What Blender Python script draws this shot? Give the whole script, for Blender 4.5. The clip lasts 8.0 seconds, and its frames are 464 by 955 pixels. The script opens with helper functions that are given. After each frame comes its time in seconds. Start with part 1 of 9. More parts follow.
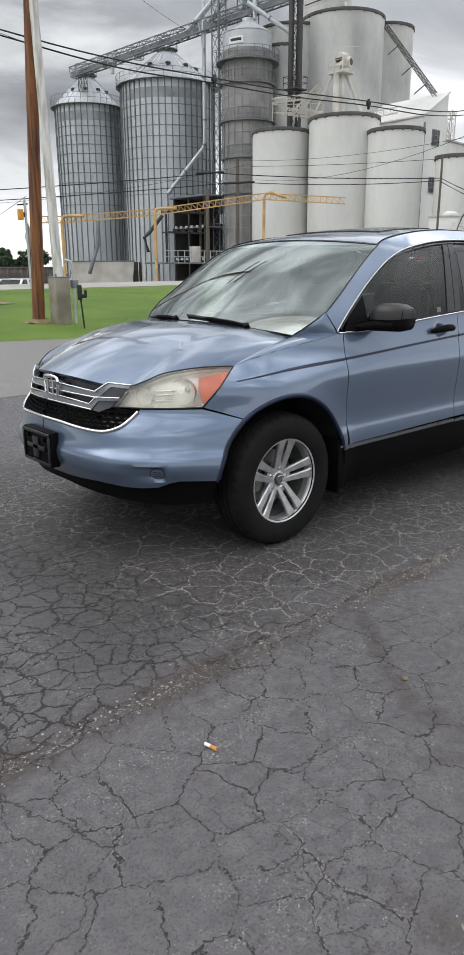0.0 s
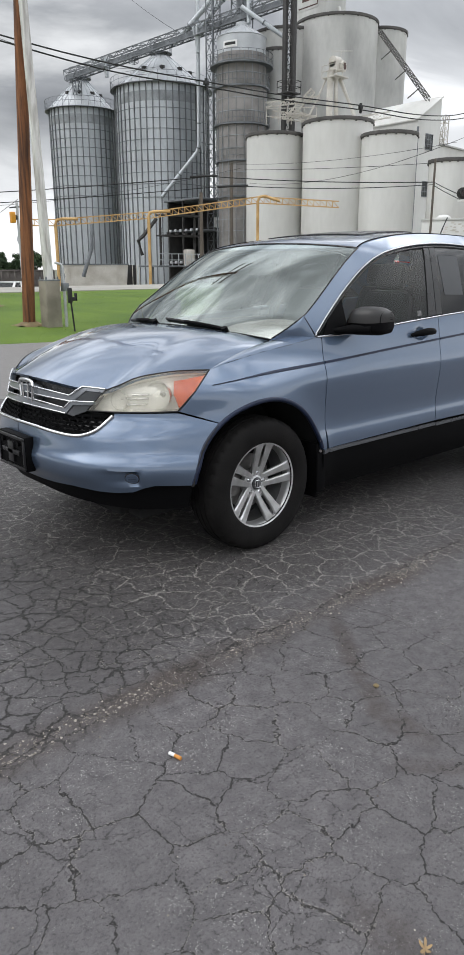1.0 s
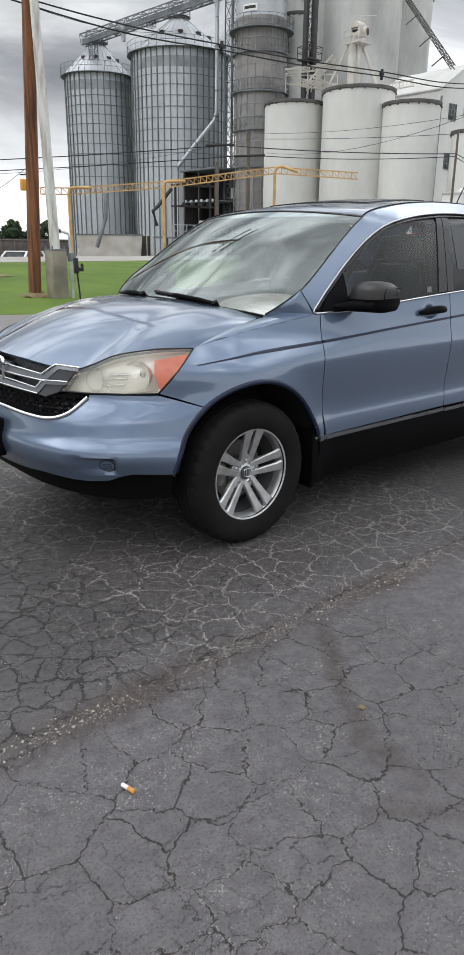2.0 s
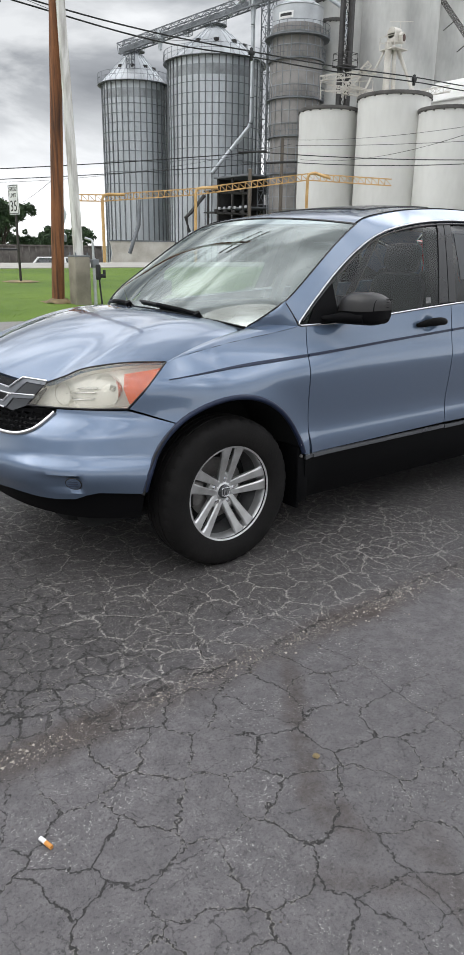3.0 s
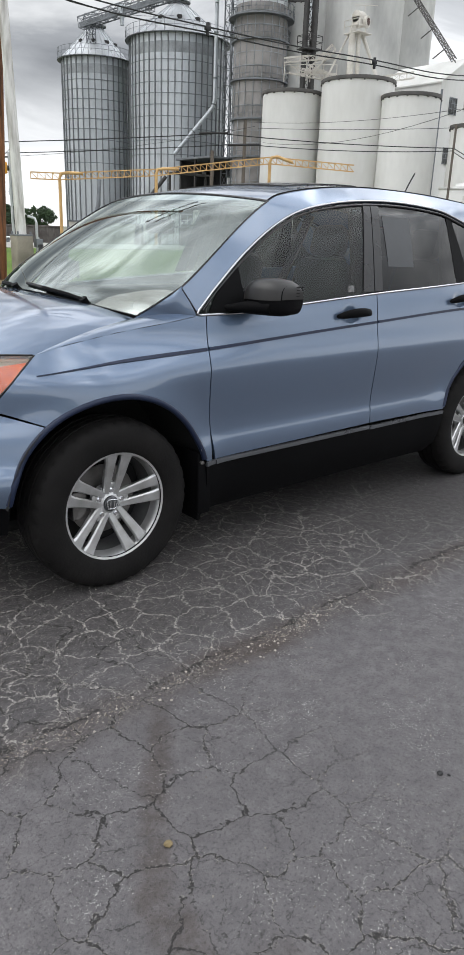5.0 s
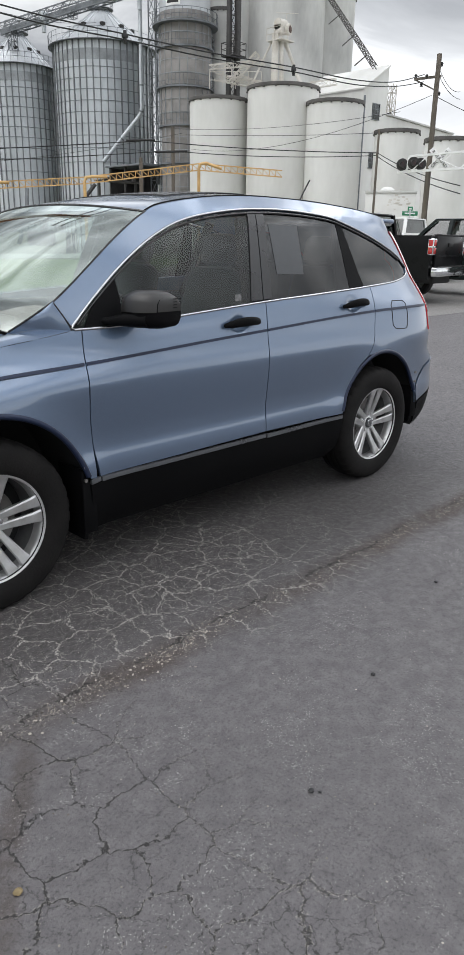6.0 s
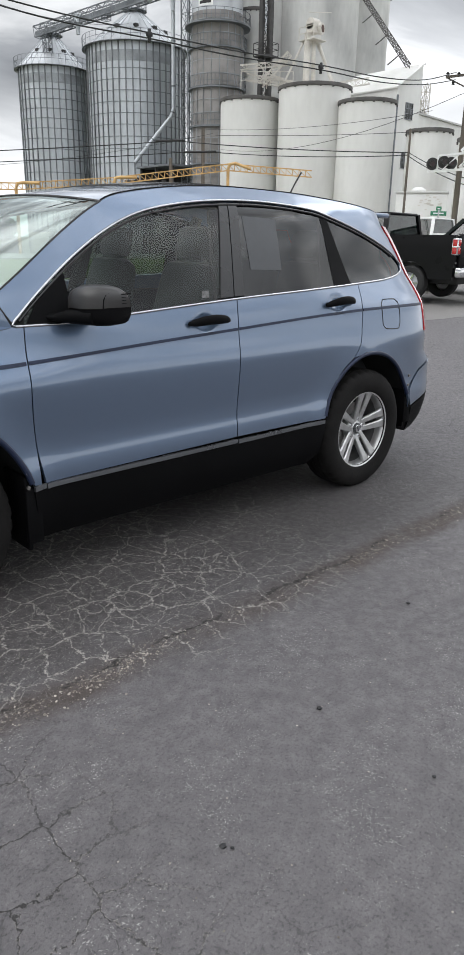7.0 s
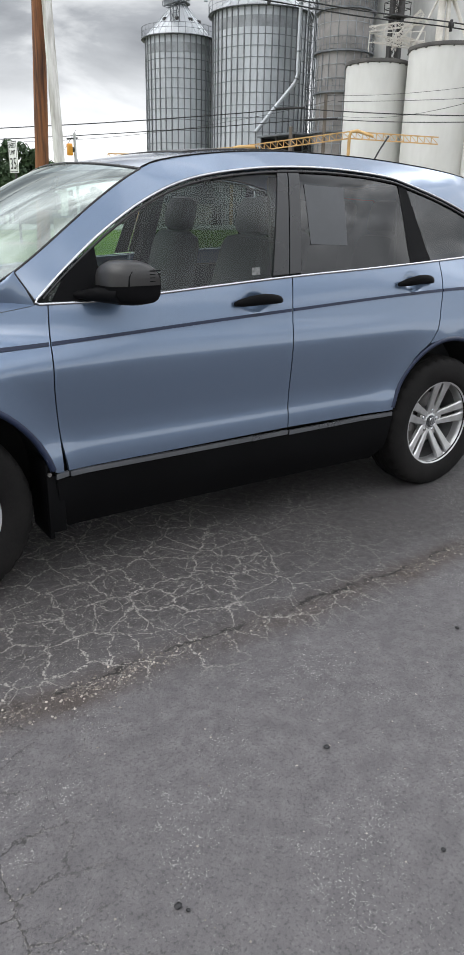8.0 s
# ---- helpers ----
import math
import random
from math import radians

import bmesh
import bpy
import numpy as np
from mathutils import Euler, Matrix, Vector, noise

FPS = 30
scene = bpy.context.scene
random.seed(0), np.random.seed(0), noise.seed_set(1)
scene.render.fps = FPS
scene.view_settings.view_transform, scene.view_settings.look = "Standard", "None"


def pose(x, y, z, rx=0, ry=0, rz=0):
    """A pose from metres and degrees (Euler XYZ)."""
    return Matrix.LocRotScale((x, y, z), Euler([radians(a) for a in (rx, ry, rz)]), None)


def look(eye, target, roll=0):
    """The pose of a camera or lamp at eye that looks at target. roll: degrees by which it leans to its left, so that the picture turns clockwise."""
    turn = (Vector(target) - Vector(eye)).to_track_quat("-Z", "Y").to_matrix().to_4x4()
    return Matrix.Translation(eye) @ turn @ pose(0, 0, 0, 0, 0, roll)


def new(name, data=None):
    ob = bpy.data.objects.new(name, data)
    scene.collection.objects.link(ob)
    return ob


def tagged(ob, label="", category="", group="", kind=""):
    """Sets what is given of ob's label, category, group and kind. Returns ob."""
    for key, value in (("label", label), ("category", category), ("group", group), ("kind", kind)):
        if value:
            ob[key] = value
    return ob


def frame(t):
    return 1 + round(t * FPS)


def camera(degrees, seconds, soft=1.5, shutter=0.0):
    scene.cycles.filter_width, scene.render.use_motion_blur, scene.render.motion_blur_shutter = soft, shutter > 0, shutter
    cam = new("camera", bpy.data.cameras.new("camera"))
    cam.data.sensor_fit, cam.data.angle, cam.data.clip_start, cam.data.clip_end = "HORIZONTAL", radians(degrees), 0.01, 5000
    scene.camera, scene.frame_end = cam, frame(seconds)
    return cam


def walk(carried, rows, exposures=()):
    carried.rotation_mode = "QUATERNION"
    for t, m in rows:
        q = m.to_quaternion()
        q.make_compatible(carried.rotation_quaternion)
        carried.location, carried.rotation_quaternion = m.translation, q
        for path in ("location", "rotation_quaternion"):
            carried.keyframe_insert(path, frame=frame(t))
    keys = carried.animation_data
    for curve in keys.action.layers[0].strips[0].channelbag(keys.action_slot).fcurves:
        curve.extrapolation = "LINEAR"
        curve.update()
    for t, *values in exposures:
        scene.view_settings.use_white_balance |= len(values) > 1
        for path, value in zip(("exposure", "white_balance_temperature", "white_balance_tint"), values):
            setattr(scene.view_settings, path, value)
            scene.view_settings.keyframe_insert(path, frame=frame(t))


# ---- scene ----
cam = camera(36.1, 8.0)
PATH = [
    (0, (-2.607, -3.468, 1.472), (-1.356, -2.017, 0.898), -0.2),
    (0.5, (-2.559, -3.488, 1.467), (-1.297, -2.051, 0.882), -0.6),
    (1, (-2.516, -3.509, 1.471), (-1.253, -2.065, 0.905), -0.1),
    (1.5, (-2.4, -3.432, 1.459), (-1.172, -1.974, 0.855), 0.8),
    (1.7, (-2.325, -3.373, 1.453), (-1.092, -1.928, 0.828), 0.9),
    (2.8, (-1.987, -3.369, 1.458), (-0.814, -1.884, 0.81), -0.2),
    (3, (-1.916, -3.393, 1.465), (-0.759, -1.884, 0.846), 0.8),
    (3.5, (-1.806, -3.449, 1.479), (-0.709, -1.883, 0.894), -0.6),
    (4, (-1.696, -3.417, 1.456), (-0.58, -1.877, 0.839), -0.8),
    (4.2, (-1.589, -3.323, 1.445), (-0.466, -1.799, 0.799), -0.2),
    (5.3, (-1.388, -3.259, 1.449), (-0.113, -1.859, 0.805), 2.4),
    (5.5, (-1.35, -3.277, 1.458), (-0.048, -1.9, 0.819), 2.2),
    (6, (-1.179, -3.385, 1.472), (0.163, -2.046, 0.835), 1.0),
    (6.5, (-1.034, -3.453, 1.47), (0.295, -2.093, 0.85), 0.5),
    (7, (-0.803, -3.438, 1.44), (0.481, -2.042, 0.804), 1.1),
    (7.5, (-0.593, -3.411, 1.456), (0.655, -2.007, 0.769), 1.5),
    (8, (-0.407, -3.409, 1.445), (0.627, -1.851, 0.736), 1.1),
]
walk(cam, [(t, look(eye, target, roll)) for t, eye, target, roll in PATH],
     exposures=[(0, 0.48), (1.5, 0.47), (3.5, 0.66), (6.5, 0.60), (7.5, 0.74), (8, 0.80)])


# ---- light: overcast daylight, a broad veiled sun high over the road ----
SUN_EL, SUN_AZ = 55, 283
world = bpy.data.worlds.new("sky")
scene.world = world
world.use_nodes = True


def build_sky():
    nt = world.node_tree
    nt.nodes.clear()
    N, L = nt.nodes.new, nt.links.new
    out, bg = N("ShaderNodeOutputWorld"), N("ShaderNodeBackground")
    sky = N("ShaderNodeTexSky")
    sky.sky_type, sky.sun_disc = "NISHITA", False
    sky.sun_elevation, sky.sun_rotation = radians(SUN_EL), radians(SUN_AZ)
    sky.air_density, sky.dust_density = 1.0, 2.0
    co = N("ShaderNodeTexCoord")
    sep = N("ShaderNodeSeparateXYZ")
    L(co.outputs["Generated"], sep.inputs[0])
    # flatten the direction onto a cloud deck, so that clouds shrink towards the horizon
    up = N("ShaderNodeMath"); up.operation = "MAXIMUM"; up.inputs[1].default_value = 0.0
    L(sep.outputs["Z"], up.inputs[0])
    add = N("ShaderNodeMath"); add.operation = "ADD"; add.inputs[1].default_value = 0.16
    L(up.outputs[0], add.inputs[0])
    dx = N("ShaderNodeMath"); dx.operation = "DIVIDE"
    dy = N("ShaderNodeMath"); dy.operation = "DIVIDE"
    L(sep.outputs["X"], dx.inputs[0]); L(add.outputs[0], dx.inputs[1])
    L(sep.outputs["Y"], dy.inputs[0]); L(add.outputs[0], dy.inputs[1])
    deck = N("ShaderNodeCombineXYZ")
    L(dx.outputs[0], deck.inputs[0]); L(dy.outputs[0], deck.inputs[1])
    n1 = N("ShaderNodeTexNoise")
    n1.inputs["Scale"].default_value, n1.inputs["Detail"].default_value = 1.45, 7.0
    n1.inputs["Roughness"].default_value, n1.inputs["Distortion"].default_value = 0.52, 0.5
    L(deck.outputs[0], n1.inputs["Vector"])
    r1 = N("ShaderNodeValToRGB")
    e = r1.color_ramp.elements
    e[0].position, e[0].color = 0.34, (3.0, 3.15, 3.4, 1)
    e[1].position, e[1].color = 0.68, (11.5, 11.7, 11.9, 1)
    m = r1.color_ramp.elements.new(0.52); m.color = (5.4, 5.6, 5.9, 1)
    L(n1.outputs["Fac"], r1.inputs[0])
    # the deck is thicker low down towards -x
    side0 = N("ShaderNodeMath"); side0.operation = "SUBTRACT"
    L(sep.outputs["X"], side0.inputs[0]); L(sep.outputs["Y"], side0.inputs[1])
    thick = N("ShaderNodeMapRange"); thick.interpolation_type = "SMOOTHSTEP"
    thick.inputs["From Min"].default_value, thick.inputs["From Max"].default_value = -0.55, 0.15
    thick.inputs["To Min"].default_value, thick.inputs["To Max"].default_value = 0.66, 1.0
    L(side0.outputs[0], thick.inputs["Value"])
    rise = N("ShaderNodeMapRange"); rise.interpolation_type = "SMOOTHSTEP"
    rise.inputs["From Min"].default_value, rise.inputs["From Max"].default_value = 0.22, 0.5
    L(sep.outputs["Z"], rise.inputs["Value"])
    veil = N("ShaderNodeMix")
    L(rise.outputs[0], veil.inputs["Factor"]); L(thick.outputs[0], veil.inputs["A"]); veil.inputs["B"].default_value = 1.0
    cloud = N("ShaderNodeVectorMath"); cloud.operation = "SCALE"
    L(r1.outputs[0], cloud.inputs[0]); L(veil.outputs["Result"], cloud.inputs["Scale"])
    # brighter bank of cloud low over the horizon
    low = N("ShaderNodeMapRange"); low.interpolation_type = "SMOOTHSTEP"
    low.inputs["From Min"].default_value, low.inputs["From Max"].default_value = 0.0, 0.22
    low.inputs["To Min"].default_value, low.inputs["To Max"].default_value = 0.92, 0.0
    L(sep.outputs["Z"], low.inputs["Value"])
    # the bank stands higher towards +x, where the cloud is breaking
    side = N("ShaderNodeMath"); side.operation = "SUBTRACT"
    L(sep.outputs["X"], side.inputs[0]); L(sep.outputs["Y"], side.inputs[1])
    reach = N("ShaderNodeMapRange"); reach.interpolation_type = "SMOOTHSTEP"
    reach.inputs["From Min"].default_value, reach.inputs["From Max"].default_value = -0.35, 0.35
    reach.inputs["To Min"].default_value, reach.inputs["To Max"].default_value = 0.215, 0.34
    L(side.outputs[0], reach.inputs["Value"]); L(reach.outputs[0], low.inputs["From Max"])
    bank = N("ShaderNodeMix"); bank.data_type = "RGBA"
    L(low.outputs[0], bank.inputs["Factor"]); L(cloud.outputs[0], bank.inputs["A"])
    bank.inputs["B"].default_value = (12.5, 12.7, 13.0, 1)
    # the high deck is torn into streaks
    n2 = N("ShaderNodeTexNoise")
    n2.inputs["Scale"].default_value, n2.inputs["Detail"].default_value = 3.0, 6.0
    n2.inputs["Roughness"].default_value, n2.inputs["Distortion"].default_value = 0.5, 0.8
    L(deck.outputs[0], n2.inputs["Vector"])
    torn = N("ShaderNodeMapRange"); torn.interpolation_type = "SMOOTHSTEP"
    torn.inputs["From Min"].default_value, torn.inputs["From Max"].default_value = 0.36, 0.64
    torn.inputs["To Min"].default_value, torn.inputs["To Max"].default_value = 0.62, 1.60
    L(n2.outputs["Fac"], torn.inputs["Value"])
    high = N("ShaderNodeMapRange"); high.interpolation_type = "SMOOTHSTEP"
    high.inputs["From Min"].default_value, high.inputs["From Max"].default_value = 0.30, 0.50
    L(sep.outputs["Z"], high.inputs["Value"])
    rag = N("ShaderNodeMix"); rag.inputs["A"].default_value = 1.0
    L(high.outputs[0], rag.inputs["Factor"]); L(torn.outputs[0], rag.inputs["B"])
    # the deck thins towards the zenith, as overcast skies do
    zen = N("ShaderNodeMapRange"); zen.interpolation_type = "SMOOTHSTEP"
    zen.inputs["From Min"].default_value, zen.inputs["From Max"].default_value = 0.27, 0.46
    zen.inputs["To Min"].default_value, zen.inputs["To Max"].default_value = 1.0, 2.6
    L(sep.outputs["Z"], zen.inputs["Value"])
    vz = N("ShaderNodeVectorMath"); vz.operation = "SCALE"
    # an added dimming of the unseen zenith keeps its glare off the windscreen
    lid = N("ShaderNodeMapRange"); lid.interpolation_type = "SMOOTHSTEP"
    lid.inputs["From Min"].default_value, lid.inputs["From Max"].default_value = 0.70, 0.95
    lid.inputs["To Min"].default_value, lid.inputs["To Max"].default_value = 1.0, 0.80
    L(sep.outputs["Z"], lid.inputs["Value"])
    zl = N("ShaderNodeMath"); zl.operation = "MULTIPLY"
    L(zen.outputs[0], zl.inputs[0]); L(lid.outputs[0], zl.inputs[1])
    zr = N("ShaderNodeMath"); zr.operation = "MULTIPLY"
    L(zl.outputs[0], zr.inputs[0]); L(rag.outputs["Result"], zr.inputs[1])
    L(bank.outputs["Result"], vz.inputs[0]); L(zr.outputs[0], vz.inputs["Scale"])
    mix = N("ShaderNodeMix"); mix.data_type = "RGBA"
    mix.inputs["Factor"].default_value = 0.93
    L(sky.outputs[0], mix.inputs["A"]); L(vz.outputs[0], mix.inputs["B"])
    L(mix.outputs["Result"], bg.inputs["Color"])
    bg.inputs["Strength"].default_value = 0.075
    L(bg.outputs[0], out.inputs[0])


build_sky()
sun = new("sun", bpy.data.lights.new("sun", "SUN"))
sun.data.energy, sun.data.angle, sun.data.color = 0.55, radians(60), (1.0, 0.97, 0.92)
az, el = radians(SUN_AZ), radians(SUN_EL)
sun.matrix_world = look((0, 0, 60), (-math.sin(az) * math.cos(el) * 60, -math.cos(az) * math.cos(el) * 60, 60 - 60 * math.sin(el)))


# ---- materials ----
def mat(name, color, rough=0.6, metal=0.0, var=0.12, scale=3.0, fine=60.0, bump=0.08, coat=0.0, tint=None, stretch=(1, 1, 1), alpha=None, rvar=0.1, rnd=0.0, spec=None):
    """A worn surface: two scales of noise on colour and roughness, and fine relief. tint: the colour of its large stains."""
    m = bpy.data.materials.new(name)
    m.use_nodes = True
    nt = m.node_tree
    N, L = nt.nodes.new, nt.links.new
    b = nt.nodes["Principled BSDF"]
    b.inputs["Metallic"].default_value = metal
    if spec is not None:
        b.inputs["Specular IOR Level"].default_value = spec
    if coat:
        b.inputs["Coat Weight"].default_value, b.inputs["Coat Roughness"].default_value = coat, 0.03
    co, mp = N("ShaderNodeTexCoord"), N("ShaderNodeMapping")
    mp.inputs["Scale"].default_value = stretch
    L(co.outputs["Object"], mp.inputs["Vector"])
    big, small = N("ShaderNodeTexNoise"), N("ShaderNodeTexNoise")
    for n, s, d in ((big, scale, 5), (small, fine, 3)):
        n.inputs["Scale"].default_value, n.inputs["Detail"].default_value = s, d
        L(mp.outputs[0], n.inputs["Vector"])
    dark = tuple(c * (1 - 2 * var) for c in color) if tint is None else tint
    ramp = N("ShaderNodeValToRGB")
    e = ramp.color_ramp.elements
    e[0].position, e[0].color = 0.32, (*dark, 1)
    e[1].position, e[1].color = 0.62, (*color, 1)
    L(big.outputs["Fac"], ramp.inputs[0])
    mul = N("ShaderNodeMapRange")
    mul.inputs["To Min"].default_value, mul.inputs["To Max"].default_value = 1 - var, 1 + var
    L(small.outputs["Fac"], mul.inputs["Value"])
    last = mul.outputs[0]
    if rnd:
        oi, rr, mm = N("ShaderNodeObjectInfo"), N("ShaderNodeMapRange"), N("ShaderNodeMath")
        rr.inputs["To Min"].default_value, rr.inputs["To Max"].default_value = 1 - rnd, 1 + rnd
        L(oi.outputs["Random"], rr.inputs["Value"])
        mm.operation = "MULTIPLY"
        L(rr.outputs[0], mm.inputs[0]); L(last, mm.inputs[1])
        last = mm.outputs[0]
    vm = N("ShaderNodeVectorMath"); vm.operation = "SCALE"
    L(ramp.outputs[0], vm.inputs[0]); L(last, vm.inputs["Scale"])
    L(vm.outputs[0], b.inputs["Base Color"])
    rr = N("ShaderNodeMapRange")
    rr.inputs["To Min"].default_value, rr.inputs["To Max"].default_value = max(0.0, rough - rvar), min(1.0, rough + rvar)
    L(big.outputs["Fac"], rr.inputs["Value"]); L(rr.outputs[0], b.inputs["Roughness"])
    if bump:
        bp = N("ShaderNodeBump")
        bp.inputs["Strength"].default_value, bp.inputs["Distance"].default_value = bump, 0.01
        L(small.outputs["Fac"], bp.inputs["Height"]); L(bp.outputs[0], b.inputs["Normal"])
    return m


def glass(name, color=(1, 1, 1), rough=0.0, through_=0.8, ior=1.6):
    """A thin pane: part clear tinted glass, part mirror by its own Fresnel."""
    m = bpy.data.materials.new(name)
    m.use_nodes = True
    nt = m.node_tree
    nt.nodes.clear()
    N, L = nt.nodes.new, nt.links.new
    out, tr, gl, mx, fr = N("ShaderNodeOutputMaterial"), N("ShaderNodeBsdfTransparent"), N("ShaderNodeBsdfGlossy"), N("ShaderNodeMixShader"), N("ShaderNodeFresnel")
    tr.inputs[0].default_value = (*(c * through_ for c in color), 1)
    gl.inputs["Color"].default_value, gl.inputs["Roughness"].default_value = (1, 1, 1, 1), rough
    fr.inputs["IOR"].default_value = ior
    L(fr.outputs[0], mx.inputs[0]); L(tr.outputs[0], mx.inputs[1]); L(gl.outputs[0], mx.inputs[2])
    L(mx.outputs[0], out.inputs[0])
    return m


GALV = mat("galvanised_steel", (0.53, 0.56, 0.585), 0.5, 0.3, 0.14, 0.45, 5.0, 0.05, stretch=(1, 1, 0.25), tint=(0.38, 0.405, 0.425), rnd=0.05)
GALV_D = mat("weathered_galvanised_steel", (0.21, 0.225, 0.24), 0.55, 0.4, 0.2, 0.8, 9.0, 0.05)
BAND = mat("stained_steel_band", (0.33, 0.35, 0.365), 0.55, 0.3, 0.2, 0.8, 9.0, 0.05)
RIB = mat("dark_steel_rib", (0.19, 0.20, 0.21), 0.6, 0.3, 0.15, 1.0, 12.0, 0.03, rnd=0.12)
STEEL_W = mat("bright_roof_steel", (0.52, 0.54, 0.56), 0.42, 0.4, 0.08, 0.6, 8.0, 0.03)
MESH = mat("perforated_screen", (0.29, 0.275, 0.265), 0.7, 0.1, 0.22, 0.7, 26.0, 0.1, tint=(0.20, 0.19, 0.183))
CONC_W = mat("whitewashed_concrete", (0.70, 0.70, 0.68), 0.85, 0.0, 0.06, 0.22, 3.0, 0.15, tint=(0.55, 0.545, 0.52), stretch=(1, 1, 0.35))
CONC_G = mat("weathered_grey_concrete", (0.58, 0.58, 0.56), 0.9, 0.0, 0.1, 0.3, 3.0, 0.2, tint=(0.33, 0.33, 0.32), stretch=(1, 1, 0.4))
CONC_P = mat("stained_concrete_block", (0.30, 0.27, 0.22), 0.9, 0.0, 0.18, 2.2, 40.0, 0.25, tint=(0.17, 0.15, 0.12))
DARK = mat("dark_painted_steel", (0.045, 0.043, 0.042), 0.6, 0.2, 0.2, 2.0, 20.0, 0.05)
RUST = mat("rusty_dark_steel", (0.10, 0.055, 0.045), 0.7, 0.2, 0.25, 2.0, 20.0, 0.05)
YELLOW = mat("faded_yellow_paint", (0.60, 0.385, 0.16), 0.55, 0.0, 0.12, 1.5, 20.0, 0.05, tint=(0.42, 0.25, 0.09))
TRIM_D = mat("dark_rim", (0.10, 0.095, 0.09), 0.8, 0.0, 0.2, 1.0, 10.0, 0.1)
CREAM = mat("cream_painted_steel", (0.60, 0.575, 0.53), 0.6, 0.0, 0.12, 0.9, 9.0, 0.05, tint=(0.45, 0.42, 0.37))
RAIL_B = mat("weathered_railcar_side", (0.155, 0.14, 0.13), 0.85, 0.0, 0.3, 1.2, 14.0, 0.1, tint=(0.08, 0.07, 0.065), rnd=0.2)
WOOD_P = mat("brown_treated_pole", (0.24, 0.098, 0.040), 0.85, 0.0, 0.45, 3.0, 30.0, 0.5, tint=(0.055, 0.024, 0.013), stretch=(5, 5, 0.30))
WOOD_W = mat("flaking_white_painted_wood", (0.68, 0.67, 0.64), 0.8, 0.0, 0.16, 3.2, 26.0, 0.3, tint=(0.33, 0.31, 0.28), stretch=(4, 4, 0.5))
WOOD_G = mat("grey_weathered_pole", (0.13, 0.11, 0.09), 0.85, 0.0, 0.25, 2.0, 24.0, 0.3, tint=(0.07, 0.06, 0.05), stretch=(3, 3, 0.3))
BLACK = mat("black_rubber_cable", (0.012, 0.012, 0.013), 0.6, 0.0, 0.1, 6.0, 50.0, 0.0)
SIGN_W = mat("white_sign_face", (0.78, 0.78, 0.77), 0.5, 0.0, 0.05, 3.0, 30.0, 0.0)
SIGN_B = mat("black_sign_ink", (0.02, 0.02, 0.02), 0.6, 0.0, 0.05, 3.0, 30.0, 0.0)
SIGN_G = mat("green_sign_face", (0.02, 0.19, 0.09), 0.5, 0.0, 0.08, 3.0, 30.0, 0.0)
POST = mat("dark_sign_post", (0.05, 0.045, 0.04), 0.7, 0.2, 0.2, 3.0, 30.0, 0.1)
ALU = mat("dull_aluminium", (0.52, 0.53, 0.54), 0.42, 0.7, 0.1, 3.0, 40.0, 0.03)
PANE_D = mat("dirty_dark_window", (0.05, 0.055, 0.055), 0.25, 0.0, 0.3, 1.2, 8.0, 0.0)
LENS_RED = mat("dark_red_lens", (0.025, 0.006, 0.006), 0.2, 0.0, 0.1, 5.0, 30.0, 0.0)
AMBER = mat("amber_signal", (0.70, 0.30, 0.02), 0.4, 0.0, 0.1, 5.0, 30.0, 0.0)
BARK = mat("bark", (0.07, 0.055, 0.04), 0.9, 0.0, 0.3, 2.0, 20.0, 0.3)
LEAF = mat("tree_leaves", (0.045, 0.085, 0.03), 0.7, 0.0, 0.3, 0.5, 4.0, 0.0, tint=(0.02, 0.042, 0.018))


# ---- mesh helpers ----
def thing(name, at=(0, 0, 0), rz=0.0, label="", category="", group="", kind=""):
    ob = new(name)
    ob.matrix_basis = pose(*at, 0, 0, rz)
    ob.empty_display_size = 0.2
    return tagged(ob, label, category, group, kind)


def part(name, bm, material, parent=None, label="", smooth=35):
    """Links a bmesh as one mesh object under a thing or a part."""
    me = bpy.data.meshes.new(name)
    bmesh.ops.recalc_face_normals(bm, faces=bm.faces) if len(bm.faces) < 60000 else None
    bm.to_mesh(me)
    bm.free()
    me.materials.append(material)
    ob = new(name, me)
    if smooth:
        me.shade_smooth()
        me.set_sharp_from_angle(angle=radians(smooth))
    ob.parent = parent
    return tagged(ob, label)


def again(name, data, parent, m=None, label=""):
    """One more object on the same mesh."""
    ob = new(name, data)
    ob.parent = parent
    if m is not None:
        ob.matrix_basis = m
    return tagged(ob, label)


def bx(bm, lo, hi, bevel=0.0, m=None):
    """A box from corner to corner, with bevelled edges."""
    c = [(a + b) / 2 for a, b in zip(lo, hi)]
    s = [abs(b - a) for a, b in zip(lo, hi)]
    r = bmesh.ops.create_cube(bm, size=1.0, matrix=Matrix.LocRotScale(c, None, s))
    if bevel:
        es = list({e for v in r["verts"] for e in v.link_edges})
        r = bmesh.ops.bevel(bm, geom=es, offset=min(bevel, min(s) * 0.45), segments=2, profile=0.5, affect="EDGES")
    if m is not None:
        bmesh.ops.transform(bm, matrix=m, verts=r["verts"])
    return bm


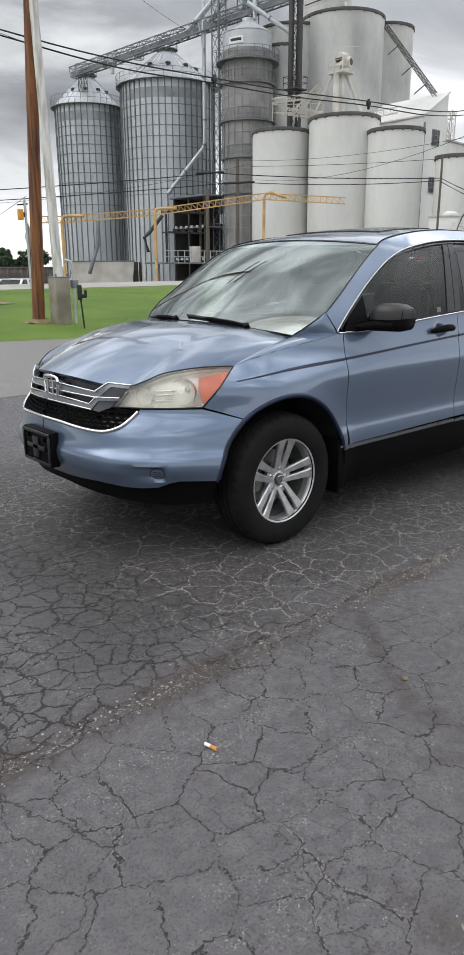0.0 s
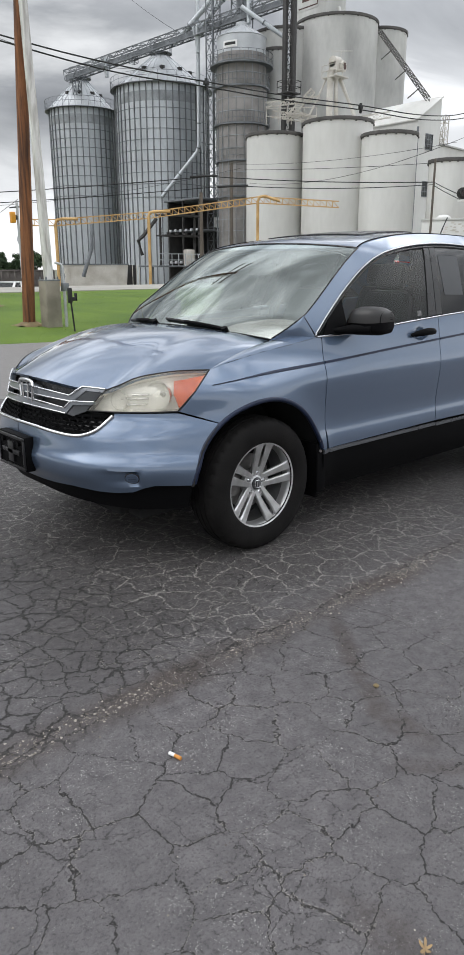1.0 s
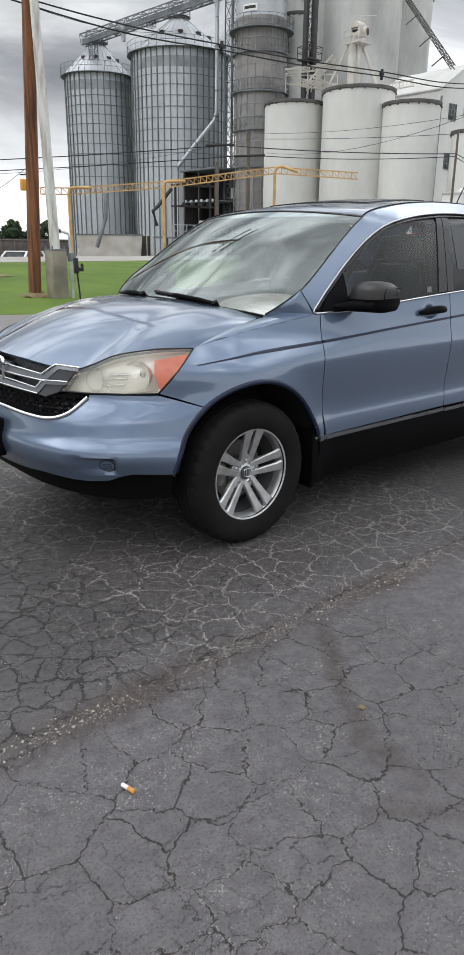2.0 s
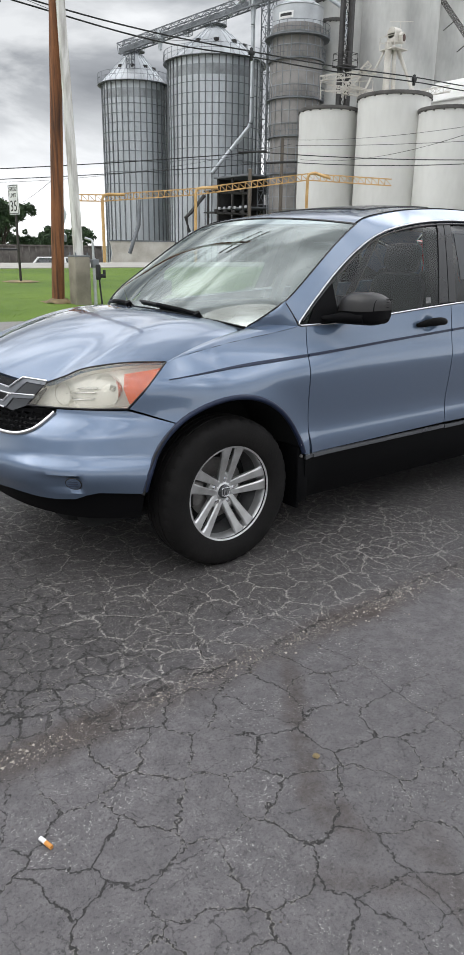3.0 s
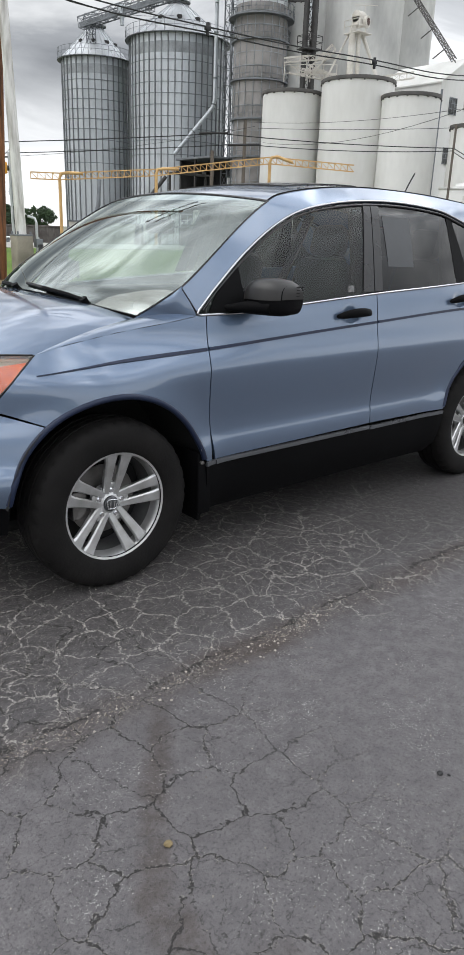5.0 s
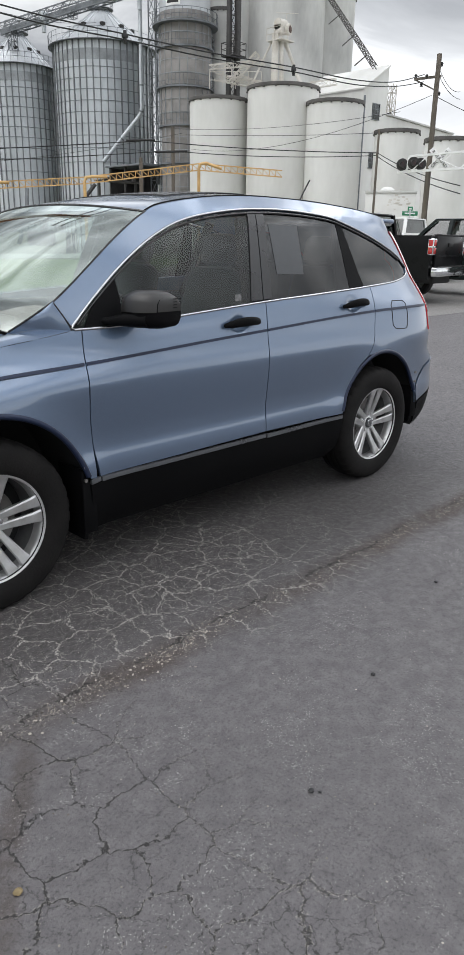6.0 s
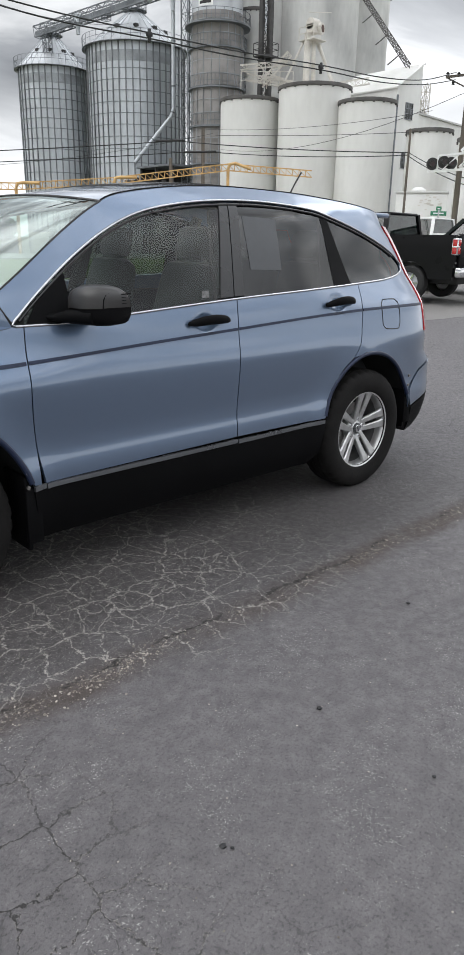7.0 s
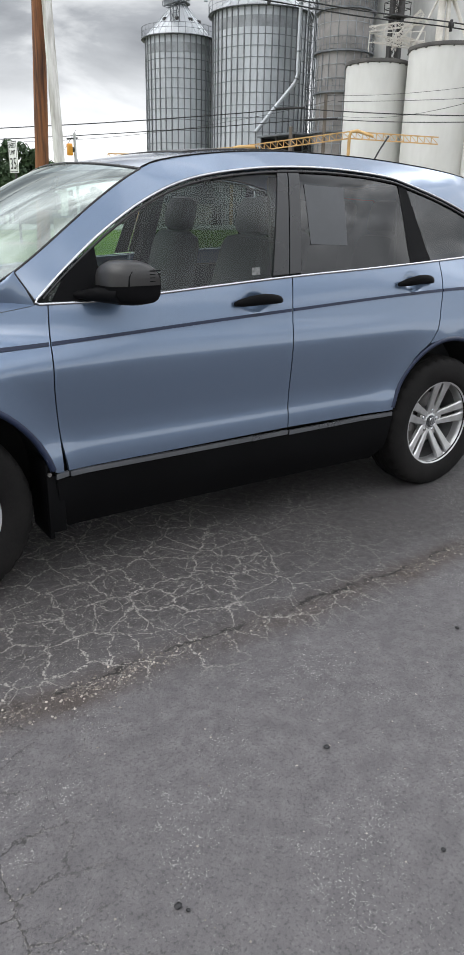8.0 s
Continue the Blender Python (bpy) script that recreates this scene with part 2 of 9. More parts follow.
def rod(bm, a, b, r0, r1=None, seg=8, caps=True):
    """A round bar from a to b."""
    a, b = Vector(a), Vector(b)
    r1 = r0 if r1 is None else r1
    d = b - a
    m = Matrix.Translation((a + b) / 2) @ d.to_track_quat("Z", "Y").to_matrix().to_4x4()
    bmesh.ops.create_cone(bm, cap_ends=caps, segments=seg, radius1=r0, radius2=r1, depth=d.length, matrix=m)
    return bm


def bar(bm, a, b, w, h=None):
    """A square bar from a to b."""
    a, b = Vector(a), Vector(b)
    d = b - a
    m = Matrix.Translation((a + b) / 2) @ d.to_track_quat("Z", "Y").to_matrix().to_4x4() @ Matrix.Diagonal((w, h or w, d.length, 1))
    bmesh.ops.create_cube(bm, size=1.0, matrix=m)
    return bm


def lathe(bm, prof, seg=48, at=(0, 0, 0), a0=0.0, a1=360.0):
    """Turns a profile of (radius, z) about the vertical."""
    closed = a1 - a0 >= 359.9
    n = seg if closed else seg + 1
    rows = []
    for r, z in prof:
        if r < 1e-5:
            v = bm.verts.new((at[0], at[1], at[2] + z))
            rows.append([v] * n)
        else:
            rows.append([bm.verts.new((at[0] + r * math.cos(radians(a0 + (a1 - a0) * i / seg)), at[1] + r * math.sin(radians(a0 + (a1 - a0) * i / seg)), at[2] + z)) for i in range(n)])
    for p, q in zip(rows, rows[1:]):
        for i in range(seg):
            j = (i + 1) % n
            f = []
            for v in (p[i], p[j], q[j], q[i]):
                if v not in f:
                    f.append(v)
            if len(f) > 2:
                bm.faces.new(f)
    return bm


def tube(bm, pts, r, seg=8, caps=True):
    """A round tube along a line of points."""
    pts = [Vector(p) for p in pts]
    rings = []
    for i, p in enumerate(pts):
        d = (pts[min(i + 1, len(pts) - 1)] - pts[max(i - 1, 0)]).normalized()
        q = d.to_track_quat("Z", "Y").to_matrix()
        rings.append([bm.verts.new(p + q @ Vector((r * math.cos(6.28319 * k / seg), r * math.sin(6.28319 * k / seg), 0))) for k in range(seg)])
    for a, b in zip(rings, rings[1:]):
        for k in range(seg):
            bm.faces.new((a[k], a[(k + 1) % seg], b[(k + 1) % seg], b[k]))
    if caps:
        bm.faces.new(rings[0]); bm.faces.new(rings[-1])
    return bm


def sag(a, b, drop, n=14):
    """A hanging line from a to b."""
    a, b = Vector(a), Vector(b)
    return [a.lerp(b, i / n) - Vector((0, 0, drop * 4 * (i / n) * (1 - i / n))) for i in range(n + 1)]


def letters(name, body, size, m, material, parent, depth=0.002):
    """Writing in the built-in font, as a mesh; m takes its plane to its place."""
    cu = bpy.data.curves.new(name, "FONT")
    cu.body, cu.size, cu.align_x, cu.align_y, cu.extrude = body, size, "CENTER", "CENTER", depth
    tmp = bpy.data.objects.new(name, cu)
    me = bpy.data.meshes.new_from_object(tmp)
    bpy.data.objects.remove(tmp)
    bpy.data.curves.remove(cu)
    me.materials.clear()
    me.materials.append(material)
    ob = new(name, me)
    ob.parent = parent
    ob.matrix_basis = m
    return ob


def B():
    return bmesh.new()


# ---- ground ----
def lift(x, y):
    """Height of the ground: the lot climbs to the road, then the land drops to the tracks."""
    def step(a, b, v):
        v = min(1.0, max(0.0, (v - a) / (b - a)))
        return v * v * (3 - 2 * v)
    return 0.58 * step(2.5, 24.0, y) - 3.1 * step(30.3, 41.0, y)


def sheet(name, xs, ys, dz, material, edge=None, label="", thick=0.0):
    """A sheet over the ground, dz above it; edge(x) gives its far border."""
    bm = B()
    rows = []
    for j, y in enumerate(ys):
        row = []
        for x in xs:
            yy = y if edge is None else ys[0] + (edge(x) - ys[0]) * (y - ys[0]) / (ys[-1] - ys[0])
            row.append(bm.verts.new((x, yy, lift(x, yy) + dz)))
        rows.append(row)
    for p, q in zip(rows, rows[1:]):
        for i in range(len(xs) - 1):
            bm.faces.new((p[i], p[i + 1], q[i + 1], q[i]))
    if thick:
        es = [e for e in bm.edges if e.is_boundary]
        r = bmesh.ops.extrude_edge_only(bm, edges=es)
        bmesh.ops.translate(bm, vec=(0, 0, -thick), verts=[v for v in r["geom"] if isinstance(v, bmesh.types.BMVert)])
    return tagged(part(name, bm, material, None, smooth=60), label, kind="structure")


def frange(a, b, n):
    return [a + (b - a) * i / n for i in range(n + 1)]


def asphalt():
    m = bpy.data.materials.new("cracked_sealed_asphalt")
    m.use_nodes = True
    nt = m.node_tree
    N, L = nt.nodes.new, nt.links.new
    b = nt.nodes["Principled BSDF"]

    def math_(op, a, c=None, clamp=False):
        n = N("ShaderNodeMath"); n.operation = op; n.use_clamp = clamp
        for k, v in enumerate((a, c)):
            if v is None:
                continue
            if isinstance(v, (int, float)):
                n.inputs[k].default_value = v
            else:
                L(v, n.inputs[k])
        return n.outputs[0]

    def smooth_(v, a, c, lo=0.0, hi=1.0):
        n = N("ShaderNodeMapRange"); n.interpolation_type = "SMOOTHSTEP"
        for k, w in (("From Min", a), ("From Max", c), ("To Min", lo), ("To Max", hi)):
            if isinstance(w, (int, float)):
                n.inputs[k].default_value = w
            else:
                L(w, n.inputs[k])
        L(v, n.inputs["Value"])
        return n.outputs[0]

    def mix_(f, a, c):
        n = N("ShaderNodeMix"); n.data_type = "RGBA"
        for k, v in (("Factor", f), ("A", a), ("B", c)):
            if isinstance(v, tuple):
                n.inputs[k].default_value = (*v, 1)
            elif isinstance(v, (int, float)):
                n.inputs[k].default_value = v
            else:
                L(v, n.inputs[k])
        return n.outputs["Result"]

    def noise_(scale, detail=4, rough=0.55, vec=None, w=0.0):
        n = N("ShaderNodeTexNoise")
        n.inputs["Scale"].default_value, n.inputs["Detail"].default_value, n.inputs["Roughness"].default_value = scale, detail, rough
        L(vec or co, n.inputs["Vector"])
        return n

    tc = N("ShaderNodeTexCoord")
    co = tc.outputs["Object"]
    sep = N("ShaderNodeSeparateXYZ"); L(co, sep.inputs[0])
    X, Y = sep.outputs["X"], sep.outputs["Y"]
    # warped coordinates, so that cracks wander
    wn = noise_(5.0, 6, 0.62)
    wv = N("ShaderNodeVectorMath"); wv.operation = "SUBTRACT"; wv.inputs[1].default_value = (0.5, 0.5, 0.5)
    L(wn.outputs["Color"], wv.inputs[0])
    ws = N("ShaderNodeVectorMath"); ws.operation = "SCALE"; ws.inputs["Scale"].default_value = 0.16
    L(wv.outputs[0], ws.inputs[0])
    wa = N("ShaderNodeVectorMath"); wa.operation = "ADD"
    L(co, wa.inputs[0]); L(ws.outputs[0], wa.inputs[1])
    # a finer jag, so that their edges break in crumbs
    jn = noise_(34.0, 4, 0.7)
    jv = N("ShaderNodeVectorMath"); jv.operation = "SUBTRACT"; jv.inputs[1].default_value = (0.5, 0.5, 0.5)
    L(jn.outputs["Color"], jv.inputs[0])
    js = N("ShaderNodeVectorMath"); js.operation = "SCALE"; js.inputs["Scale"].default_value = 0.040
    L(jv.outputs[0], js.inputs[0])
    ja = N("ShaderNodeVectorMath"); ja.operation = "ADD"
    L(wa.outputs[0], ja.inputs[0]); L(js.outputs[0], ja.inputs[1])
    wa = ja
    flat = N("ShaderNodeVectorMath"); flat.operation = "MULTIPLY"; flat.inputs[1].default_value = (1, 1, 0)
    L(wa.outputs[0], flat.inputs[0])

    crumb = math_("MULTIPLY", math_("SUBTRACT", noise_(70.0, 3, 0.6).outputs["Fac"], 0.5), 0.010)

    def cracks(scale, width, vary):
        v = N("ShaderNodeTexVoronoi"); v.feature = "DISTANCE_TO_EDGE"; v.voronoi_dimensions = "2D"
        v.inputs["Scale"].default_value = scale
        v.inputs["Randomness"].default_value = 1.0
        L(flat.outputs[0], v.inputs["Vector"])
        d = math_("ADD", math_("DIVIDE", v.outputs["Distance"], scale), crumb)
        w = math_("MULTIPLY", vary, width)
        return smooth_(d, math_("MULTIPLY", w, 0.45), w, 1.0, 0.0), smooth_(d, w, math_("ADD", math_("MULTIPLY", w, 1.4), 0.0007), 1.0, 0.0)

    vary = smooth_(noise_(3.1, 3).outputs["Fac"], 0.34, 0.62, 0.55, 1.10)
    vary2 = smooth_(noise_(1.3, 4).outputs["Fac"], 0.40, 0.64, 0.0, 1.2)
    grain = noise_(240.0, 3, 0.7).outputs["Fac"]
    grit = noise_(110.0, 4, 0.7).outputs["Fac"]
    patchy = smooth_(noise_(2.2, 4, 0.6).outputs["Fac"], 0.42, 0.60)
    coarse, coarse_h = cracks(5.4, 0.0040, vary)
    minor, _ = cracks(11.5, 0.0021, vary)
    fine, fine_h = cracks(14.0, 0.0019, vary)
    mid, mid_h = cracks(6.3, 0.0031, vary)
    open_, _ = cracks(9.0, 0.0075, vary)
    wide, _ = cracks(1.35, 0.0036, vary2)
    n_big = noise_(0.55, 4, 0.5).outputs["Fac"]
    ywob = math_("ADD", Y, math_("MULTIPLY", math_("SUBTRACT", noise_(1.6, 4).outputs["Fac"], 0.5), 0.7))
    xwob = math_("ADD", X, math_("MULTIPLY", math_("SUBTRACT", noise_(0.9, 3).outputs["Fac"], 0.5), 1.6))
    # close cracking beside the vehicle: open and dark ahead of it, filled with pale grit alongside
    strip = math_("MULTIPLY", smooth_(ywob, -1.75, -1.45), smooth_(ywob, 0.4, 2.4, 1.0, 0.0))
    fine_m = math_("MULTIPLY", strip, smooth_(xwob, 1.0, 2.3, 1.0, 0.0))
    grit_m = math_("MULTIPLY", fine_m, smooth_(xwob, -1.5, -0.6))
    dark_m = math_("MULTIPLY", fine_m, smooth_(xwob, -1.2, -0.4, 1.0, 0.12))
    lot_m = smooth_(xwob, -0.5, 0.35, 1.0, 0.0)
    far_m = smooth_(X, 2.6, 4.0, 0.0, 0.5)
    c_mask = math_("MAXIMUM", lot_m, far_m)
    line_c = math_("MULTIPLY", coarse, c_mask)
    line_f = math_("MULTIPLY", open_, dark_m)
    halo_f = math_("MULTIPLY", math_("MAXIMUM", math_("MULTIPLY", math_("MAXIMUM", fine, fine_h), math_("ADD", math_("MULTIPLY", patchy, 0.7), 0.2)), math_("MAXIMUM", mid, mid_h)), grit_m)
    line_m = math_("MULTIPLY", math_("MULTIPLY", minor, patchy), math_("MULTIPLY", lot_m, 0.75))
    line_w = math_("MULTIPLY", wide, math_("MULTIPLY", smooth_(xwob, -0.9, 0.1, 1.0, 0.0), 0.8))
    # the seam of broken edge that runs the length of the lot
    sw = math_("ADD", math_("ADD", math_("ADD", Y, 1.59), math_("MULTIPLY", X, -0.022)), math_("MULTIPLY", math_("SUBTRACT", noise_(2.3, 5, 0.65).outputs["Fac"], 0.5), 0.09))
    sw = math_("ADD", sw, math_("MULTIPLY", math_("SUBTRACT", noise_(19.0, 5, 0.7).outputs["Fac"], 0.5), 0.11))
    sd = math_("ABSOLUTE", sw)
    seam = smooth_(sd, 0.008, 0.075, 1.0, 0.0)
    vk = N("ShaderNodeTexVoronoi"); vk.feature = "F1"; vk.inputs["Scale"].default_value = 96
    L(wa.outputs[0], vk.inputs["Vector"])
    chip = N("ShaderNodeSeparateColor"); L(vk.outputs["Color"], chip.inputs[0])
    chips = math_("MULTIPLY", smooth_(vk.outputs["Distance"], 0.30, 0.46, 1.0, 0.0), smooth_(chip.outputs[0], 0.45, 0.52))
    heap = smooth_(noise_(2.9, 4, 0.6).outputs["Fac"], 0.42, 0.55)
    seam_k = math_("MULTIPLY", math_("MULTIPLY", smooth_(sd, 0.012, 0.060, 1.0, 0.0), heap), chips)
    gap = math_("MULTIPLY", smooth_(math_("ABSOLUTE", math_("SUBTRACT", sw, 0.03)), 0.002, 0.010, 1.0, 0.0), smooth_(noise_(4.5, 4, 0.6).outputs["Fac"], 0.44, 0.54))
    stain = math_("MULTIPLY", smooth_(sd, 0.025, 0.13, 1.0, 0.0), smooth_(noise_(1.1, 4).outputs["Fac"], 0.36, 0.62, 0.3, 1.0))
    # a long dark stain that leaves the seam across the lot, turns and forks
    wob = math_("MULTIPLY", math_("SUBTRACT", noise_(5.0, 5, 0.65).outputs["Fac"], 0.5), 0.16)
    mid_x = math_("MAXIMUM", math_("ADD", math_("MULTIPLY", math_("ADD", Y, 1.69), 0.72), -0.34), -0.745)
    band = smooth_(math_("ABSOLUTE", math_("ADD", math_("SUBTRACT", X, mid_x), wob)), 0.015, 0.075, 1.0, 0.0)
    band = math_("MULTIPLY", band, smooth_(Y, -2.55, -2.35))
    for k_, x_, y0_, y1_ in ((0.30, -0.62, -2.40, -2.62), (-0.9, -0.80, -2.38, -2.5)):
        arm = smooth_(math_("ABSOLUTE", math_("ADD", math_("ADD", math_("SUBTRACT", X, x_), math_("MULTIPLY", math_("ADD", Y, 2.55), -k_)), wob)), 0.02, 0.080, 1.0, 0.0)
        arm = math_("MULTIPLY", math_("MULTIPLY", arm, smooth_(Y, y0_, y1_)), smooth_(Y, -3.3, -3.0))
        band = math_("MAXIMUM", band, math_("MULTIPLY", arm, 0.75))
    band = math_("MULTIPLY", band, smooth_(Y, -1.75, -1.55, 1.0, 0.0))
    spot = math_("ADD", math_("MULTIPLY", math_("ABSOLUTE", math_("ADD", X, 1.41)), 2.2), math_("ABSOLUTE", math_("ADD", Y, 2.80)))
    band = math_("MAXIMUM", band, smooth_(math_("ADD", spot, wob), 0.06, 0.24, 0.8, 0.0))
    band = math_("MULTIPLY", band, smooth_(noise_(16.0, 5, 0.7).outputs["Fac"], 0.34, 0.56, 0.35, 1.0))
    stain = math_("MAXIMUM", stain, math_("MULTIPLY", band, 0.65))
    # aggregate that shows through the sealer
    vs = N("ShaderNodeTexVoronoi"); vs.feature = "F1"; vs.inputs["Scale"].default_value = 150
    L(wa.outputs[0], vs.inputs["Vector"])
    pick = N("ShaderNodeSeparateColor"); L(vs.outputs["Color"], pick.inputs[0])
    stones = math_("MULTIPLY", smooth_(vs.outputs["Distance"], 0.22, 0.40, 1.0, 0.0), smooth_(pick.outputs[0], 0.66, 0.74))
    thin = smooth_(noise_(3.4, 6, 0.72).outputs["Fac"], 0.46, 0.66)
    show_ = math_("MAXIMUM", math_("ADD", math_("MULTIPLY", thin, 0.80), 0.08), math_("MAXIMUM", math_("MAXIMUM", seam_k, halo_f), math_("MULTIPLY", grit_m, 0.45)))
    stones = math_("MULTIPLY", stones, show_)
    base = mix_(smooth_(n_big, 0.35, 0.65), (0.114, 0.107, 0.110), (0.139, 0.130, 0.134))
    base = mix_(smooth_(noise_(14.0, 6, 0.72).outputs["Fac"], 0.3, 0.7), base, (0.082, 0.077, 0.080))
    # darker sealed strip by the car; the car's ground shade is put in too
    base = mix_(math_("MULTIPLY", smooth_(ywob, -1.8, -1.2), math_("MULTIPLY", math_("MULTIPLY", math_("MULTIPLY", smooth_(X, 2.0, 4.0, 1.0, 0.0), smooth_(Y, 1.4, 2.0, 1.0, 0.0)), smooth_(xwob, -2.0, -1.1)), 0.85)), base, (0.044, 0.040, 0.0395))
    # the paving turns paler beyond a joint on the far side
    jy = math_("ADD", Y, math_("MULTIPLY", math_("SUBTRACT", noise_(1.8, 4).outputs["Fac"], 0.5), 0.12))
    base = mix_(math_("MULTIPLY", smooth_(jy, 4.30, 4.40), 0.8), base, (0.215, 0.205, 0.195))
    gap = math_("MAXIMUM", gap, math_("MULTIPLY", smooth_(math_("ABSOLUTE", math_("SUBTRACT", jy, 4.34)), 0.01, 0.05, 1.0, 0.0), 0.8))
    base = mix_(math_("MULTIPLY", smooth_(grit, 0.36, 0.50, 1.0, 0.0), 0.55), base, (0.026, 0.025, 0.026))
    base = mix_(math_("MULTIPLY", stain, 0.85), base, (0.040, 0.028, 0.022))
    base = mix_(math_("MULTIPLY", halo_f, math_("MULTIPLY", smooth_(grit, 0.42, 0.54), 0.85)), base, (0.34, 0.32, 0.295))
    base = mix_(math_("MULTIPLY", coarse_h, math_("MULTIPLY", math_("MULTIPLY", c_mask, patchy), math_("MULTIPLY", smooth_(grit, 0.47, 0.56), 0.7))), base, (0.30, 0.275, 0.25))
    base = mix_(math_("MULTIPLY", seam_k, 0.9), base, mix_(chip.outputs[1], (0.17, 0.135, 0.105), (0.40, 0.36, 0.31)))
    base = mix_(math_("MULTIPLY", stones, 0.95), base, (0.46, 0.45, 0.43))
    line = math_("MAXIMUM", math_("MAXIMUM", math_("MAXIMUM", math_("MAXIMUM", line_c, line_m), line_w), line_f), gap)
    base = mix_(math_("MULTIPLY", line, 0.9), base, (0.010, 0.009, 0.008))
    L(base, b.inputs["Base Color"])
    L(smooth_(noise_(30.0, 4).outputs["Fac"], 0.3, 0.7, 0.50, 0.72), b.inputs["Roughness"])
    b.inputs["Specular IOR Level"].default_value = 0.4
    h = math_("SUBTRACT", math_("ADD", math_("ADD", math_("MULTIPLY", grain, 0.15), math_("MULTIPLY", grit, 0.55)), math_("MULTIPLY", stones, 0.15)), math_("MULTIPLY", line, 1.0))
    h = math_("ADD", h, math_("MULTIPLY", seam_k, 0.9))
    h = math_("ADD", h, math_("MULTIPLY", math_("MULTIPLY", seam, noise_(45.0, 5, 0.7).outputs["Fac"]), 0.7))
    h = math_("ADD", h, math_("MULTIPLY", noise_(9.0, 5).outputs["Fac"], 0.5))
    bp = N("ShaderNodeBump"); bp.inputs["Strength"].default_value, bp.inputs["Distance"].default_value = 0.55, 0.012
    L(h, bp.inputs["Height"]); L(bp.outputs[0], b.inputs["Normal"])
    return m


ASPHALT = asphalt()
GRASS = mat("mown_grass", (0.118, 0.182, 0.031), 0.85, 0.0, 0.30, 0.55, 42.0, 0.5, tint=(0.072, 0.125, 0.023), spec=0.2)
BLADES = mat("grass_blades", (0.165, 0.255, 0.042), 0.8, 0.0, 0.2, 0.8, 9.0, 0.0, tint=(0.14, 0.22, 0.037), spec=0.2)
EARTH = mat("gravel_and_weeds", (0.20, 0.19, 0.155), 0.95, 0.0, 0.2, 0.15, 4.0, 0.4, tint=(0.10, 0.12, 0.06))
ROAD = mat("pale_concrete_road", (0.36, 0.345, 0.31), 0.85, 0.0, 0.1, 0.8, 30.0, 0.2)
STRAW = mat("bare_straw_soil", (0.25, 0.19, 0.10), 0.95, 0.0, 0.25, 4.0, 60.0, 0.6)

far = [-1500, -600, -250, -120, -70, -45]
sheet("ground", far + frange(-38, 60, 14) + [80, 130, 250, 600, 1500], far[:-1] + frange(-60, 60, 48) + [80, 130, 250, 600, 1500], -0.06, EARTH, label="gravel and weedy soil around the grain elevator")


def lot_edge(x):
    s = min(1.0, max(0.0, (x - 7.5) / 4.0))
    return 9.75 - 0.20 * min(max(x, -6), 7.5) + 5.5 * s * s * (3 - 2 * s)


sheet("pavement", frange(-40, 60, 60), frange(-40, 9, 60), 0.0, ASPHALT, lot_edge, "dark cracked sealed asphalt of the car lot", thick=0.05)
sheet("lawn", frange(-45, 30, 60), frange(8.0, 23.6, 26), -0.03, GRASS, label="mown green lawn between lot and road")
sheet("road", frange(-60, 120, 60), frange(23.4, 30.5, 6), -0.005, ROAD, label="pale worn concrete road beyond the lawn", thick=0.08)


def grass_blades():
    rng = random.Random(5)
    vs, fs = [], []
    for _ in range(60000):
        x, y = rng.uniform(-3.5, 14), 9.0 + 14.4 * rng.random() ** 1.5
        if y < lot_edge(x) - 0.06 + 0.10 * noise.noise((x * 1.7, 3, 0)):
            continue
        z = lift(x, y) - 0.035
        h = rng.uniform(0.006, 0.018) * (1.25 if noise.noise((x * 0.8, y * 0.8, 0)) > 0.1 else 0.9)
        a, w = rng.uniform(0, 6.283), rng.uniform(0.006, 0.014)
        dx, dy = math.cos(a) * w, math.sin(a) * w
        lx, ly = rng.uniform(-0.03, 0.03), rng.uniform(-0.03, 0.03)
        i = len(vs)
        vs += [(x - dx, y - dy, z), (x + dx, y + dy, z), (x + lx, y + ly, z + h)]
        fs.append((i, i + 1, i + 2))
    me = bpy.data.meshes.new("grass")
    me.from_pydata(vs, [], fs)
    me.materials.append(BLADES)
    tagged(new("grass", me), "short green grass blades of the lawn", "grass", kind="stuff")


grass_blades()


